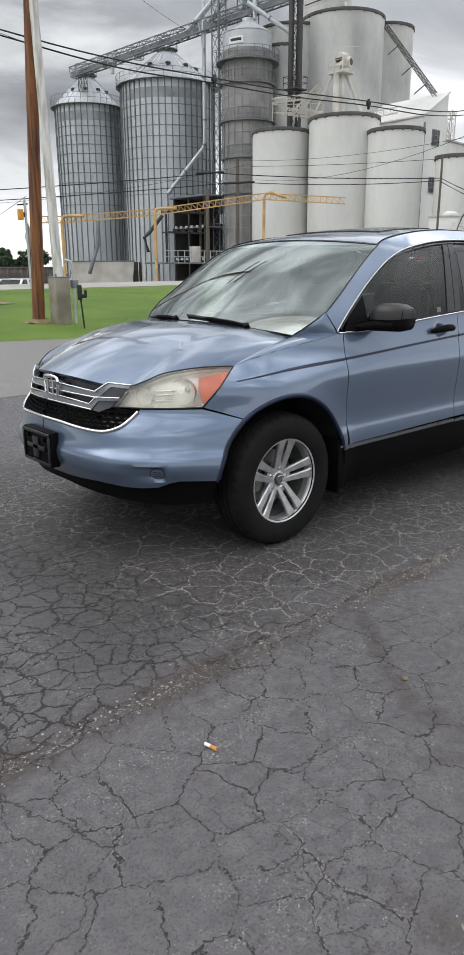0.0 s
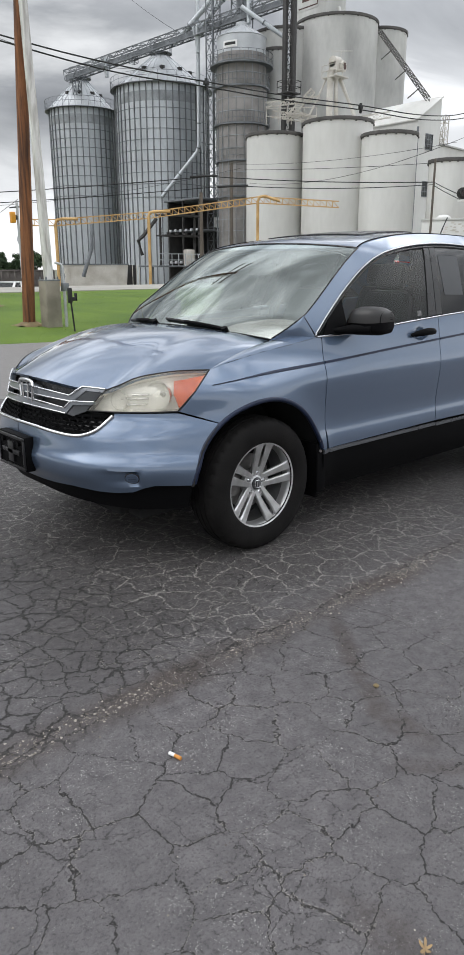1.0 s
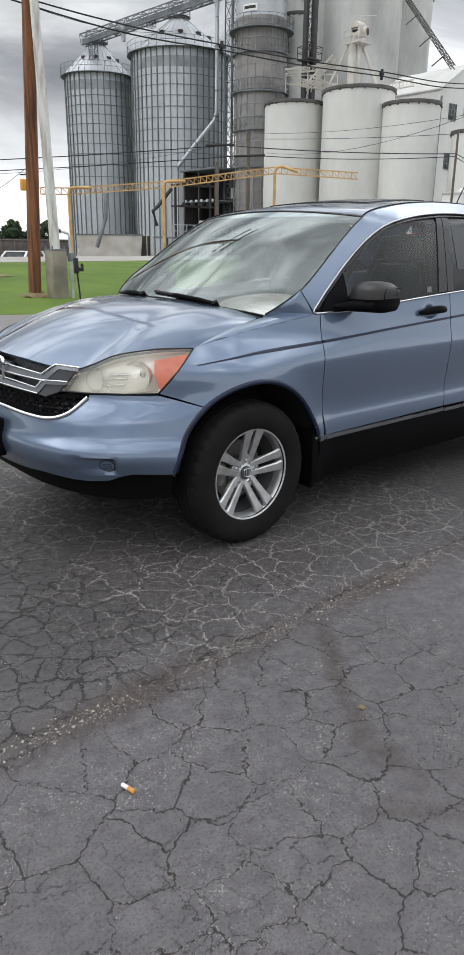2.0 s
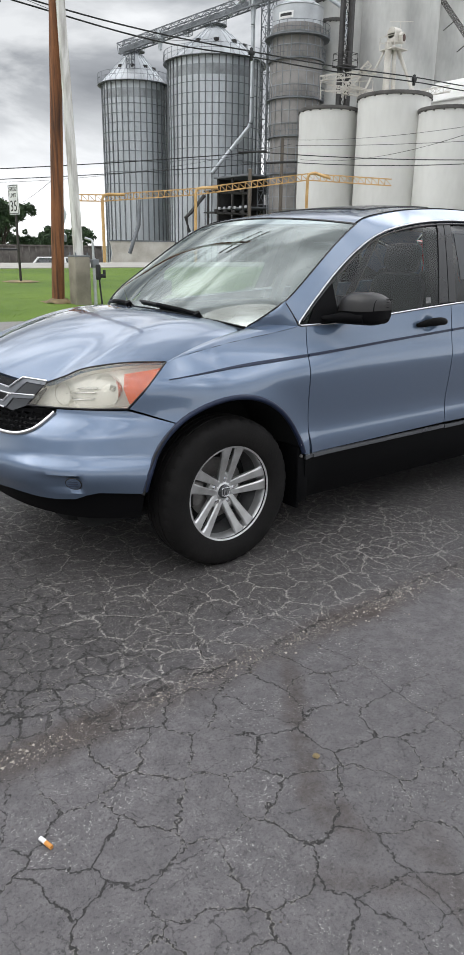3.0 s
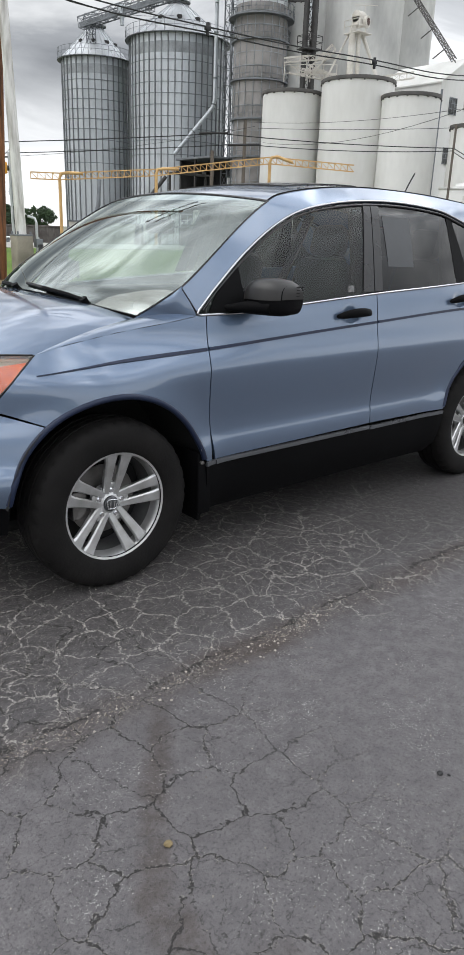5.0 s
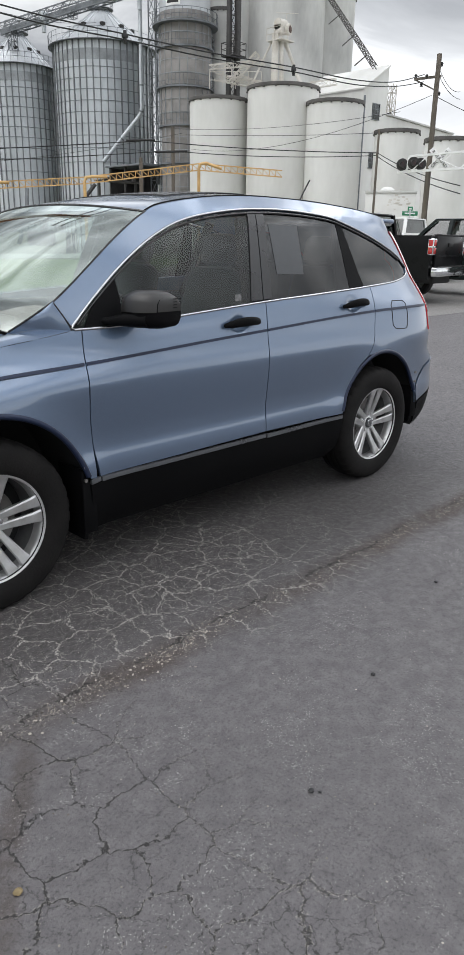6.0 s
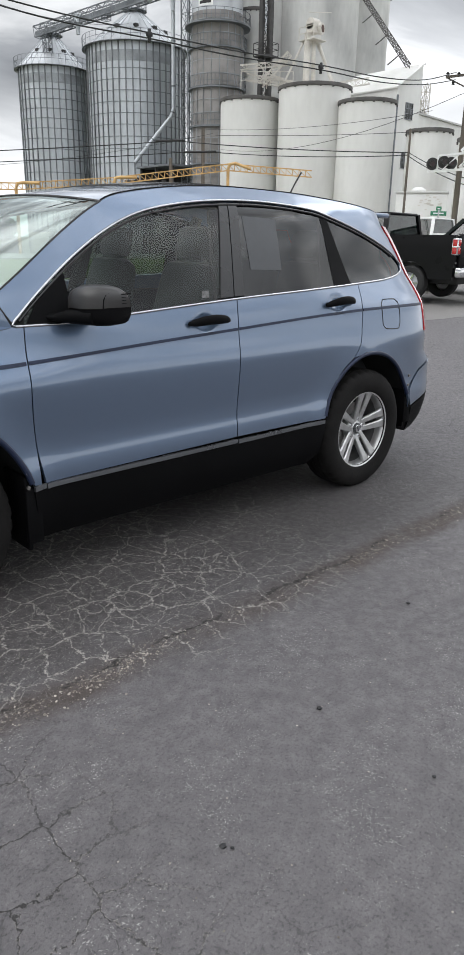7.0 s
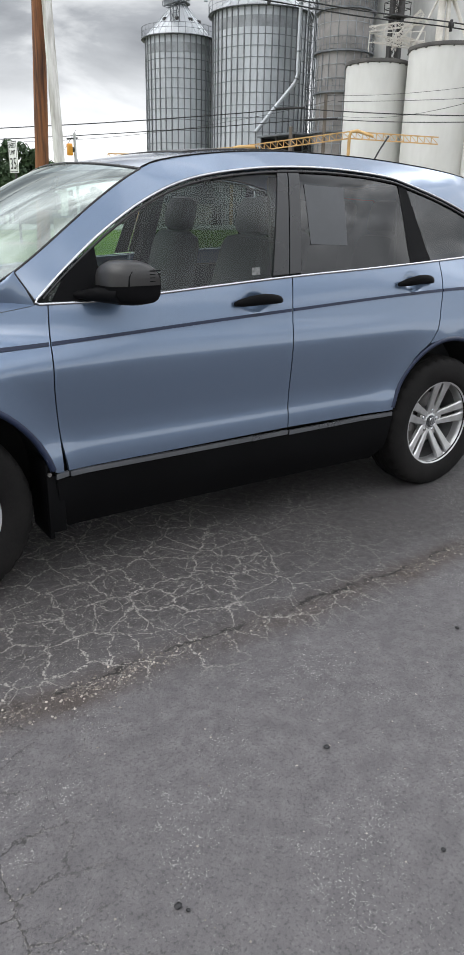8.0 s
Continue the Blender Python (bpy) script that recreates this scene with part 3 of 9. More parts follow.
def loose_stones():
    """Crumbled aggregate along the broken seam, and a thin scatter over the lot."""
    rng = random.Random(21)
    vs, fs = [], []
    for i in range(9000):
        if i < 6500:
            x = rng.uniform(-4.5, 4.5)
            if noise.noise((x * 1.6, 7.0, 0.0)) < rng.uniform(-0.35, 0.35):
                continue
            y = -1.59 + 0.022 * x + rng.gauss(0, 0.035) - 0.03 * noise.noise((x * 2.3, 1.0, 0.0))
            if x > 0.7 and rng.random() < 0.8:
                continue
            r = 0.0013 + 0.0048 * rng.random() ** 3
        else:
            x, y = rng.uniform(-4.0, 4.5), rng.uniform(-3.2, 0.0)
            r = 0.0012 + 0.0026 * rng.random() ** 2
        k = len(vs)
        a = rng.uniform(0, 6.283)
        n = 5
        for j in range(n):
            t = a + 6.283 * j / n
            q = r * rng.uniform(0.7, 1.25)
            vs.append((x + q * math.cos(t), y + q * math.sin(t), lift(x, y)))
        vs.append((x + rng.uniform(-0.3, 0.3) * r, y + rng.uniform(-0.3, 0.3) * r, lift(x, y) + r * rng.uniform(0.7, 1.2)))
        for j in range(n):
            fs.append((k + j, k + (j + 1) % n, k + n))
    me = bpy.data.meshes.new("loose_gravel")
    me.from_pydata(vs, [], fs)
    me.materials.append(STONE)
    tagged(new("loose_gravel", me), "pale crumbled gravel along the broken seam", "gravel", kind="stuff")


def island_mat(name, a, b):
    m = bpy.data.materials.new(name)
    m.use_nodes = True
    nt = m.node_tree
    g, r = nt.nodes.new("ShaderNodeNewGeometry"), nt.nodes.new("ShaderNodeValToRGB")
    r.color_ramp.elements[0].color, r.color_ramp.elements[1].color = (*a, 1), (*b, 1)
    nt.links.new(g.outputs["Random Per Island"], r.inputs[0])
    nt.links.new(r.outputs[0], nt.nodes["Principled BSDF"].inputs["Base Color"])
    nt.nodes["Principled BSDF"].inputs["Roughness"].default_value = 0.85
    return m


STONE = island_mat("crumbled_aggregate", (0.06, 0.05, 0.042), (0.40, 0.365, 0.32))
loose_stones()


def cigarette_end():
    t = thing("cigarette_end", (-1.408, -1.963, 0.0), -76, "small white cigarette end with orange filter", "litter")
    part("paper", rod(B(), (-0.018, 0, 0.0065), (0.004, 0, 0.0063), 0.006, seg=12), SIGN_W, t)
    part("filter", rod(B(), (0.0042, 0, 0.0063), (0.028, 0, 0.0061), 0.006, seg=12), mat("orange_filter_paper", (0.62, 0.27, 0.06), 0.8), t, "orange filter")


cigarette_end()


def pebble(x, y, r, m, label):
    rng = random.Random(int(x * 1000) + 7)
    bm = B()
    bmesh.ops.create_icosphere(bm, subdivisions=2, radius=r)
    for v in bm.verts:
        v.co *= rng.uniform(0.8, 1.15)
        v.co.z = v.co.z * 0.6 + r * 0.5
    ob = part("pebble", bm, m, None)
    ob.matrix_basis = pose(x, y, lift(x, y))
    tagged(ob, label, "pebble", "loose pebbles")


for x, y, r in ((1.557, -1.98, 0.008), (0.737, -2.203, 0.009), (0.749, -2.623, 0.006), (0.135, -2.411, 0.009), (0.15, -2.43, 0.005), (2.3, -1.9, 0.006)):
    pebble(x, y, r, BLACK, "small black pebble lying on the asphalt")


def dry_leaf():
    """A pale oak leaf, curled up at its lobes."""
    bm = B()
    rim, n = [], 40
    for i in range(n):
        a = 6.28319 * i / n
        r = 0.016 * (0.30 + 0.75 * abs(math.cos(2.5 * a + 0.3 * math.sin(a))) ** 1.6)
        rim.append(bm.verts.new((r * math.cos(a) * 1.35, r * math.sin(a), 0.003 + 45.0 * r * r * (0.4 + 0.6 * math.sin(a + 0.8) ** 2))))
    mid = bm.verts.new((0, 0, 0.003))
    for i in range(n):
        bm.faces.new((mid, rim[i], rim[(i + 1) % n]))
    tube(bm, [(0.0, 0, 0.004), (-0.03, 0.004, 0.006), (-0.055, 0.014, 0.004)], 0.0011, 6)
    ob = part("dry_leaf", bm, mat("dry_oak_leaf", (0.34, 0.235, 0.12), 0.8, 0.0, 0.15, 40.0, 200.0, 0.0), None, smooth=60)
    ob.matrix_basis = pose(-1.38, -2.866, 0.002, 0, 0, 35)
    tagged(ob, "curled pale brown dry leaf on the asphalt", "leaf")


dry_leaf()
pebble(-0.62, -2.139, 0.011, STRAW, "small yellowish dry leaf scrap on the asphalt")


# ---- the grain elevator ----
YARD = -2.5


def grain_bin(at, r, top, apex, ribs, label):
    """A corrugated steel bin with stiffeners, wind rings, a ribbed cone roof and a rail round the eave."""
    t = thing("grain_bin", at, label=label, category="grain bin", group="steel grain bins")
    h = top - at[2]
    bm, prof, k = B(), [], int(h / 0.16)
    for i in range(k + 1):
        z = h * i / k
        prof.append((r + (0.025 if i % 2 else 0.0), z))
    part("wall", lathe(bm, prof, 72), GALV, t)
    bm = B()
    bx(bm, (-0.055, 0, 0), (0.055, 0.09, h))
    rib = part("stiffener", bm, RIB, t)
    rib.matrix_basis = pose(0, 0, 0) @ Matrix.Translation((0, r + 0.02, 0))
    for i in range(1, ribs):
        again("stiffener", rib.data, t, pose(0, 0, 0, 0, 0, 360 * i / ribs) @ Matrix.Translation((0, r + 0.02, 0)))
    bm = lathe(B(), [(r + 0.03, -0.032), (r + 0.065, -0.032), (r + 0.065, 0.032), (r + 0.03, 0.032)], 72)
    ring = part("wind_ring", bm, GALV_D, t)
    n = 9
    for i in range(n):
        o = ring if i == 0 else again("wind_ring", ring.data, t)
        o.matrix_basis = pose(0, 0, h * (0.50 + 0.39 * (i / (n - 1)) ** 0.9))
    bm = lathe(B(), [(r + 0.03, h * 0.918), (r + 0.042, h * 0.918), (r + 0.042, h * 0.962), (r + 0.03, h * 0.962)], 72)
    part("upper_band", bm, BAND, t, "dark stained upper band")
    roof = part("roof", lathe(B(), [(r + 0.18, h - 0.1), (r + 0.18, h), (0.75, h + apex), (0.75, h + apex + 0.35), (0, h + apex + 0.42)], 48), STEEL_W, t, "bright ribbed cone roof")
    bm = B()
    bar(bm, (0, r + 0.15, h + 0.03), (0, 0.75, h + apex + 0.03), 0.05, 0.08)
    seam = part("roof_rib", bm, STEEL_W, roof)
    for i in range(1, 28):
        again("roof_rib", seam.data, roof, pose(0, 0, 0, 0, 0, 360 * i / 28))
    bm = B()
    lathe(bm, [(r + 0.50, h - 0.12), (r + 0.18, h - 0.12), (r + 0.18, h - 0.06), (r + 0.50, h - 0.06), (r + 0.50, h - 0.12)], 48)
    for i in range(36):
        a = radians(10 * i)
        rod(bm, ((r + 0.46) * math.cos(a), (r + 0.46) * math.sin(a), h - 0.1), ((r + 0.46) * math.cos(a), (r + 0.46) * math.sin(a), h + 0.95), 0.022, seg=5)
    for z in (0.5, 0.95):
        tube(bm, [((r + 0.46) * math.cos(radians(10 * i)), (r + 0.46) * math.sin(radians(10 * i)), h + z) for i in range(37)], 0.022, 5)
    part("eave_walkway", bm, GALV_D, t)
    vent = None
    for i in range(5):
        a = radians(200 + 36 * i)
        m = Matrix.Translation((math.cos(a) * r * 0.62, math.sin(a) * r * 0.62, h + apex * 0.42))
        if vent is None:
            vent = part("roof_vent", bx(B(), (-0.22, -0.22, -0.1), (0.22, 0.22, 0.38), 0.05), DARK, roof)
            vent.matrix_basis = m
        else:
            again("roof_vent", vent.data, roof, m)
    bm = B()
    lathe(bm, [(1.25, h + apex + 0.1), (1.25, h + apex + 0.16), (0.7, h + apex + 0.16)], 24)
    for i in range(12):
        a = radians(30 * i)
        rod(bm, (1.2 * math.cos(a), 1.2 * math.sin(a), h + apex + 0.1), (1.2 * math.cos(a), 1.2 * math.sin(a), h + apex + 1.15), 0.025, seg=5)
    for z in (0.65, 1.15):
        tube(bm, [(1.2 * math.cos(radians(30 * i)), 1.2 * math.sin(radians(30 * i)), h + apex + z) for i in range(13)], 0.025, 5)
    part("peak_rail", bm, GALV_D, t)
    return t


grain_bin((44.05, 75.82, YARD), 3.67, 18.6, 3.3, 34, "tall ribbed galvanised steel grain bin with a bright cone roof")
grain_bin((49.38, 67.54, YARD), 5.15, 20.1, 3.6, 46, "wide ribbed galvanised steel grain bin with a bright cone roof")


def lattice(bm, a, b, w, step=1.2, leg=0.07, brace=0.045, d=None):
    """A square lattice mast or boom from a to b."""
    a, b = Vector(a), Vector(b)
    d = d or w
    q = (b - a).to_track_quat("Z", "Y").to_matrix()
    L_ = (b - a).length
    n = max(2, int(L_ / step))
    cs = [(-w / 2, -d / 2), (w / 2, -d / 2), (w / 2, d / 2), (-w / 2, d / 2)]

    def p(c, z):
        return a + q @ Vector((cs[c % 4][0], cs[c % 4][1], z))
    for c in range(4):
        bar(bm, p(c, 0), p(c, L_), leg)
        for i in range(n):
            z0, z1 = L_ * i / n, L_ * (i + 1) / n
            bar(bm, p(c, z0), p(c + 1, z0), brace)
            bar(bm, p(c + i % 2, z0), p(c + 1 - i % 2, z1), brace)
    return bm


def dryer_tower():
    t = thing("dryer_tower", (49.59, 54.54, YARD), label="round grey screened grain dryer tower with ring walkways", category="grain dryer")
    o = -YARD
    r = 2.45
    part("lower_drum", lathe(B(), [(r - 0.1, 0), (r - 0.1, 11.6 + o), (0.5, 11.6 + o)], 48), MESH, t)
    part("middle_drum", lathe(B(), [(r, 11.62 + o), (r, 15.0 + o), (0.5, 15.02 + o)], 48), MESH, t)
    part("upper_drum", lathe(B(), [(r + 0.04, 15.04 + o), (r + 0.04, 18.3 + o), (0.5, 18.32 + o)], 48), MESH, t)
    part("top_drum", lathe(B(), [(r - 0.02, 18.34 + o), (r - 0.02, 21.1 + o), (0.5, 21.12 + o)], 48), MESH, t)
    part("cap", lathe(B(), [(r - 0.08, 21.0 + o), (r - 0.08, 22.55 + o), (r - 0.02, 22.6 + o), (0.55, 23.7 + o), (0.55, 24.0 + o), (0, 24.05 + o)], 48), STEEL_W, t, "bright steel cone cap")
    bm = B()
    for i in range(24):
        a = radians(15 * i)
        bar(bm, ((r - 0.02) * math.cos(a), (r - 0.02) * math.sin(a), 22.62 + o), (0.55 * math.cos(a), 0.55 * math.sin(a), 23.74 + o), 0.05)
    part("cap_ribs", bm, STEEL_W, t)
    for z, rr in ((20.05, 0.62), (18.1, 0.30), (14.8, 0.32), (11.5, 0.18), (8.2, 0.16)):
        bm = B()
        R = r + rr
        lathe(bm, [(r - 0.1, z + o), (R, z + o), (R, z + 0.14 + o), (r - 0.1, z + 0.14 + o)], 48)
        for i in range(24):
            a = radians(15 * i)
            rod(bm, (R * math.cos(a), R * math.sin(a), z + o), (R * math.cos(a), R * math.sin(a), z + 1.1 + o), 0.025, seg=5)
        for k in (0.55, 1.1):
            tube(bm, [(R * math.cos(radians(15 * i)), R * math.sin(radians(15 * i)), z + k + o) for i in range(25)], 0.025, 5)
        part("ring_walkway", bm, GALV_D, t)
    bm = B()
    for i in range(20):
        a = radians(18 * i)
        bar(bm, ((r + 0.05) * math.cos(a), (r + 0.05) * math.sin(a), 4), ((r + 0.05) * math.cos(a), (r + 0.05) * math.sin(a), 21.0 + o), 0.05)
    for k in range(15):
        z = 5 + o + 1.1 * k
        lathe(bm, [(r + 0.03, z), (r + 0.07, z), (r + 0.07, z + 0.05), (r + 0.03, z + 0.05)], 48)
    part("panel_frames", bm, BAND, t)
    # maker's plate: a dark bar on a white panel, curved to the cap
    ang = math.degrees(math.atan2(-0.72, -0.69)) - 24
    bm = lathe(B(), [(r - 0.06, 21.42 + o), (r - 0.04, 21.42 + o), (r - 0.04, 22.0 + o), (r - 0.06, 22.0 + o)], 12, a0=ang - 20, a1=ang + 16)
    plate = part("name_plate", bm, SIGN_W, t, "white name plate")
    bm = lathe(B(), [(r - 0.035, 21.60 + o), (r - 0.028, 21.60 + o), (r - 0.028, 21.84 + o), (r - 0.035, 21.84 + o)], 12, a0=ang - 16, a1=ang + 12)
    part("bar", bm, SIGN_B, plate)


dryer_tower()


def support_tower():
    t = thing("support_tower", (48.8, 57.9, YARD), label="slender galvanised lattice tower beside the dryer", category="lattice tower")
    for i, (x, y) in enumerate(((0, 0), (2.6, -1.4))):
        bm = B()
        lattice(bm, (x, y, 0), (x, y, 31 if i == 0 else 33), 1.0 if i == 0 else 1.5, 1.3, 0.09, 0.05)
        part("mast", bm, GALV_D, t)
    bm = B()
    for dx in (-0.4, 0.35):
        rod(bm, (2.6 + dx, -1.4, 26.8), (2.6 + dx, -1.4, 33), 0.26, seg=12)
    part("leg_casing", bm, GALV_D, t)
    bm = B()
    for dx in (0.0, 0.2, 0.4, 0.6):
        bx(bm, (-0.6 + dx, -0.8, 8), (-0.5 + dx, -0.7, 9), 0.01)
    part("junction_box", bm, SIGN_W, t)


support_tower()


def conveyor_bridge():
    t = thing("conveyor_bridge", (41.9, 75.0, 21.8), label="long galvanised truss conveyor bridge over the bins", category="conveyor")
    a, b = Vector((0, 0, 0)), Vector((10.7, -24.2, 4.1))
    part("truss", lattice(B(), a, b, 0.95, 1.0, 0.10, 0.055, d=1.0), GALV_D, t)
    bm = B()
    d = (b - a).normalized()
    side = d.cross(Vector((0, 0, 1))).normalized()
    bar(bm, a + Vector((0, 0, -0.15)), b + Vector((0, 0, -0.15)), 0.5, 0.42)
    part("trough", bm, GALV_D, t)
    bm = B()
    for k in range(23):
        p = a.lerp(b, (k + 0.5) / 23) - side * 0.52
        bx(bm, (p.x - 0.18, p.y - 0.02, p.z - 0.38), (p.x + 0.18, p.y + 0.02, p.z - 0.1))
    tagged(part("splice_plates", bm, STEEL_W, t), kind="stuff")
    for k in (0.05, 0.33):
        p = a.lerp(b, k)
        bm = B()
        lattice(bm, (p.x, p.y, -2.0 if k < 0.1 else 0.4), (p.x, p.y, p.z - 0.3), 0.7, 0.8, 0.06, 0.04)
        part("trestle", bm, GALV_D, t)
    for k in (0.20, 0.62):
        p = a.lerp(b, k)
        bm = B()
        rod(bm, (p.x, p.y, p.z - 0.2), (p.x, p.y, p.z - 2.0 if k > 0.5 else p.z - 1.4), 0.28, 0.2, 12)
        bx(bm, (p.x - 0.4, p.y - 0.4, p.z - 0.5), (p.x + 0.4, p.y + 0.4, p.z + 0.4), 0.05)
        part("drop_spout", bm, GALV, t)


conveyor_bridge()


def spout(name, pts, r, label):
    t = thing(name, pts[0], label=label, category="spout pipe", group="grain spouts")
    o = Vector(pts[0])
    part("pipe", tube(B(), [Vector(p) - o for p in pts], r, 12), GALV, t)
    for p, q in zip(pts, pts[1:]):
        d = (Vector(q) - Vector(p)).normalized()
        n = max(1, int((Vector(q) - Vector(p)).length / 4))
        for k in range(n):
            c = Vector(p).lerp(Vector(q), (k + 0.5) / n) - o
            bm = rod(B(), c - d * 0.06, c + d * 0.06, r * 1.25, seg=12)
            part("flange", bm, GALV_D, t)


spout("grain_spout", [(48.9, 60.4, 30.0), (48.85, 60.4, 13.9), (48.7, 60.55, 13.2), (45.9, 63.2, 8.8)], 0.20, "long galvanised grain spout bending towards the loading dock")
spout("grain_spout", [(51.0, 56.5, 29.5), (47.4, 62.5, 23.4)], 0.26, "slanting galvanised grain spout from the tower head")
spout("grain_spout", [(51.6, 55.6, 29.5), (48.6, 60.2, 24.2)], 0.22, "slanting galvanised grain spout from the tower head")
spout("grain_spout", [(49.6, 54.6, 25.4), (52.2, 51.0, 22.4), (52.3, 50.6, 19.6)], 0.2, "short galvanised grain spout beside the dryer")
spout("grain_spout", [(50.2, 54.2, 24.0), (51.0, 55.2, 29.0)], 0.2, "steep galvanised grain spout above the dryer")


def bucket_leg():
    t = thing("bucket_elevator", (50.1, 48.55, YARD), label="dark rusty twin-trunk bucket elevator leg", category="bucket elevator")
    for dx, m, nm in ((-0.28, DARK, "trunk"), (0.28, DARK, "trunk")):
        bm = B()
        bx(bm, (dx - 0.17, -dx - 0.2, 0), (dx + 0.17, -dx + 0.2, 33), 0.02)
        part(nm, bm, m, t)
    bm = lattice(B(), (0.45, 0.3, 0), (0.45, 0.3, 33), 0.55, 0.9, 0.05, 0.035)
    part("ladder_mast", bm, DARK, t)
    bm = B()
    bx(bm, (-0.9, -0.9, 19.4), (0.7, 0.6, 19.5))
    for z in (0.5, 1.0):
        tube(bm, [(-0.9, -0.9, 19.5 + z), (0.7, -0.9, 19.5 + z), (0.7, 0.6, 19.5 + z), (-0.9, 0.6, 19.5 + z), (-0.9, -0.9, 19.5 + z)], 0.03, 5)
    for x, y in ((-0.9, -0.9), (0.7, -0.9), (0.7, 0.6), (-0.9, 0.6)):
        bar(bm, (x, y, 19.4), (x, y, 20.5), 0.05)
    part("platform", bm, DARK, t)


bucket_leg()


def concrete_tank(at, r, top, label, m, seg=56, group="white concrete tanks"):
    t = thing("storage_tank", at, label=label, category="grain silo", group=group)
    h = top - at[2]
    part("wall", lathe(B(), [(r, 0), (r, h), (r - 0.2, h), (r - 0.2, h - 0.3), (0, h - 0.3)], seg), m, t)
    part("rim", lathe(B(), [(r + 0.002, h - 0.22), (r + 0.09, h - 0.18), (r + 0.11, h), (r + 0.09, h + 0.06), (r - 0.2, h + 0.06)], seg), TRIM_D, t, "dark stained rim")
    bm = bx(B(), (-0.06, 0, -0.10), (0.06, 0.13, 0.02), 0.01)
    lug = part("rim_bracket", bm, TRIM_D, t)
    for i in range(18):
        o = lug if i == 0 else again("rim_bracket", lug.data, t)
        o.matrix_basis = pose(0, 0, h - 0.2, 0, 0, 20 * i) @ Matrix.Translation((0, r, 0))
    return t


concrete_tank((46.41, 46.51, YARD), 2.53, 12.75, "white painted concrete grain tank with a dark rim", CONC_W)
concrete_tank((48.75, 41.15, YARD), 2.98, 13.35, "tall white painted concrete grain tank beside the elevator head", CONC_W)
concrete_tank((49.85, 36.45, YARD), 2.28, 11.95, "white painted concrete grain tank against the workhouse", CONC_W)
concrete_tank((60.55, 52.1, YARD), 4.2, 25.3, "high weathered grey concrete grain silo", CONC_G, group="grey concrete silos")
concrete_tank((57.2, 56.2, YARD), 3.4, 24.6, "high weathered grey concrete grain silo", CONC_G, group="grey concrete silos")
concrete_tank((66.1, 51.0, YARD), 2.95, 25.2, "high weathered grey concrete grain silo", CONC_G, group="grey concrete silos")
concrete_tank((54.5, 54.6, YARD), 1.6, 22.4, "narrow weathered concrete silo behind the dryer", CONC_G, group="grey concrete silos")
concrete_tank((52.3, 32.0, YARD), 1.75, 9.75, "white painted tank behind the office block", CONC_W)
concrete_tank((49.9, 25.9, YARD), 1.7, 8.5, "white painted tank near the crossing", CONC_W)


def headhouse():
    t = thing("headhouse", (59.66, 52.97, 24.9), label="grey concrete headhouse on top of the silos", category="headhouse")
    bm = B()
    bx(bm, (0, 0, 0), (3.2, 4.4, 9.0), 0.03)
    part("wall", bm, CONC_G, t)
    for lo, hi in (((-0.06, 1.4, 0.5), (0.02, 2.1, 1.6)), ((0.7, -0.06, 0.35), (1.4, 0.02, 1.5))):
        w = part("window", bx(B(), lo, hi, 0.01), PANE_D, t)
        c = [(a + b) / 2 for a, b in zip(lo, hi)]
        bm = B()
        if lo[0] < 0:
            bx(bm, (-0.08, c[1] - 0.03, lo[2]), (-0.05, c[1] + 0.03, hi[2])); bx(bm, (-0.08, lo[1], c[2] - 0.03), (-0.05, hi[1], c[2] + 0.03))
        else:
            bx(bm, (c[0] - 0.03, -0.08, lo[2]), (c[0] + 0.03, -0.05, hi[2])); bx(bm, (lo[0], -0.08, c[2] - 0.03), (hi[0], -0.05, c[2] + 0.03))
        part("frame", bm, CONC_W, w)
    # faded sign board with a dark red outline
    board = part("sign_board", bx(B(), (-0.05, 0.9, 2.4), (-0.01, 3.8, 4.6), 0.01), CONC_G, t, "faded painted sign board")
    bm = B()
    for lo, hi in (((-0.07, 1.0, 2.6), (-0.045, 3.7, 2.72)), ((-0.07, 1.0, 4.3), (-0.045, 3.7, 4.42)), ((-0.07, 1.0, 2.72), (-0.045, 1.12, 4.3)), ((-0.07, 1.5, 3.2), (-0.045, 3.2, 3.6))):
        bx(bm, lo, hi)
    part("border", bm, RUST, board)
    bm = B()
    tube(bm, [(1.7, -0.35, 2.4), (2.0, -0.5, 0.6), (3.4, -0.9, -0.3)], 0.16, 10)
    part("vent_pipe", bm, CONC_W, t)


headhouse()


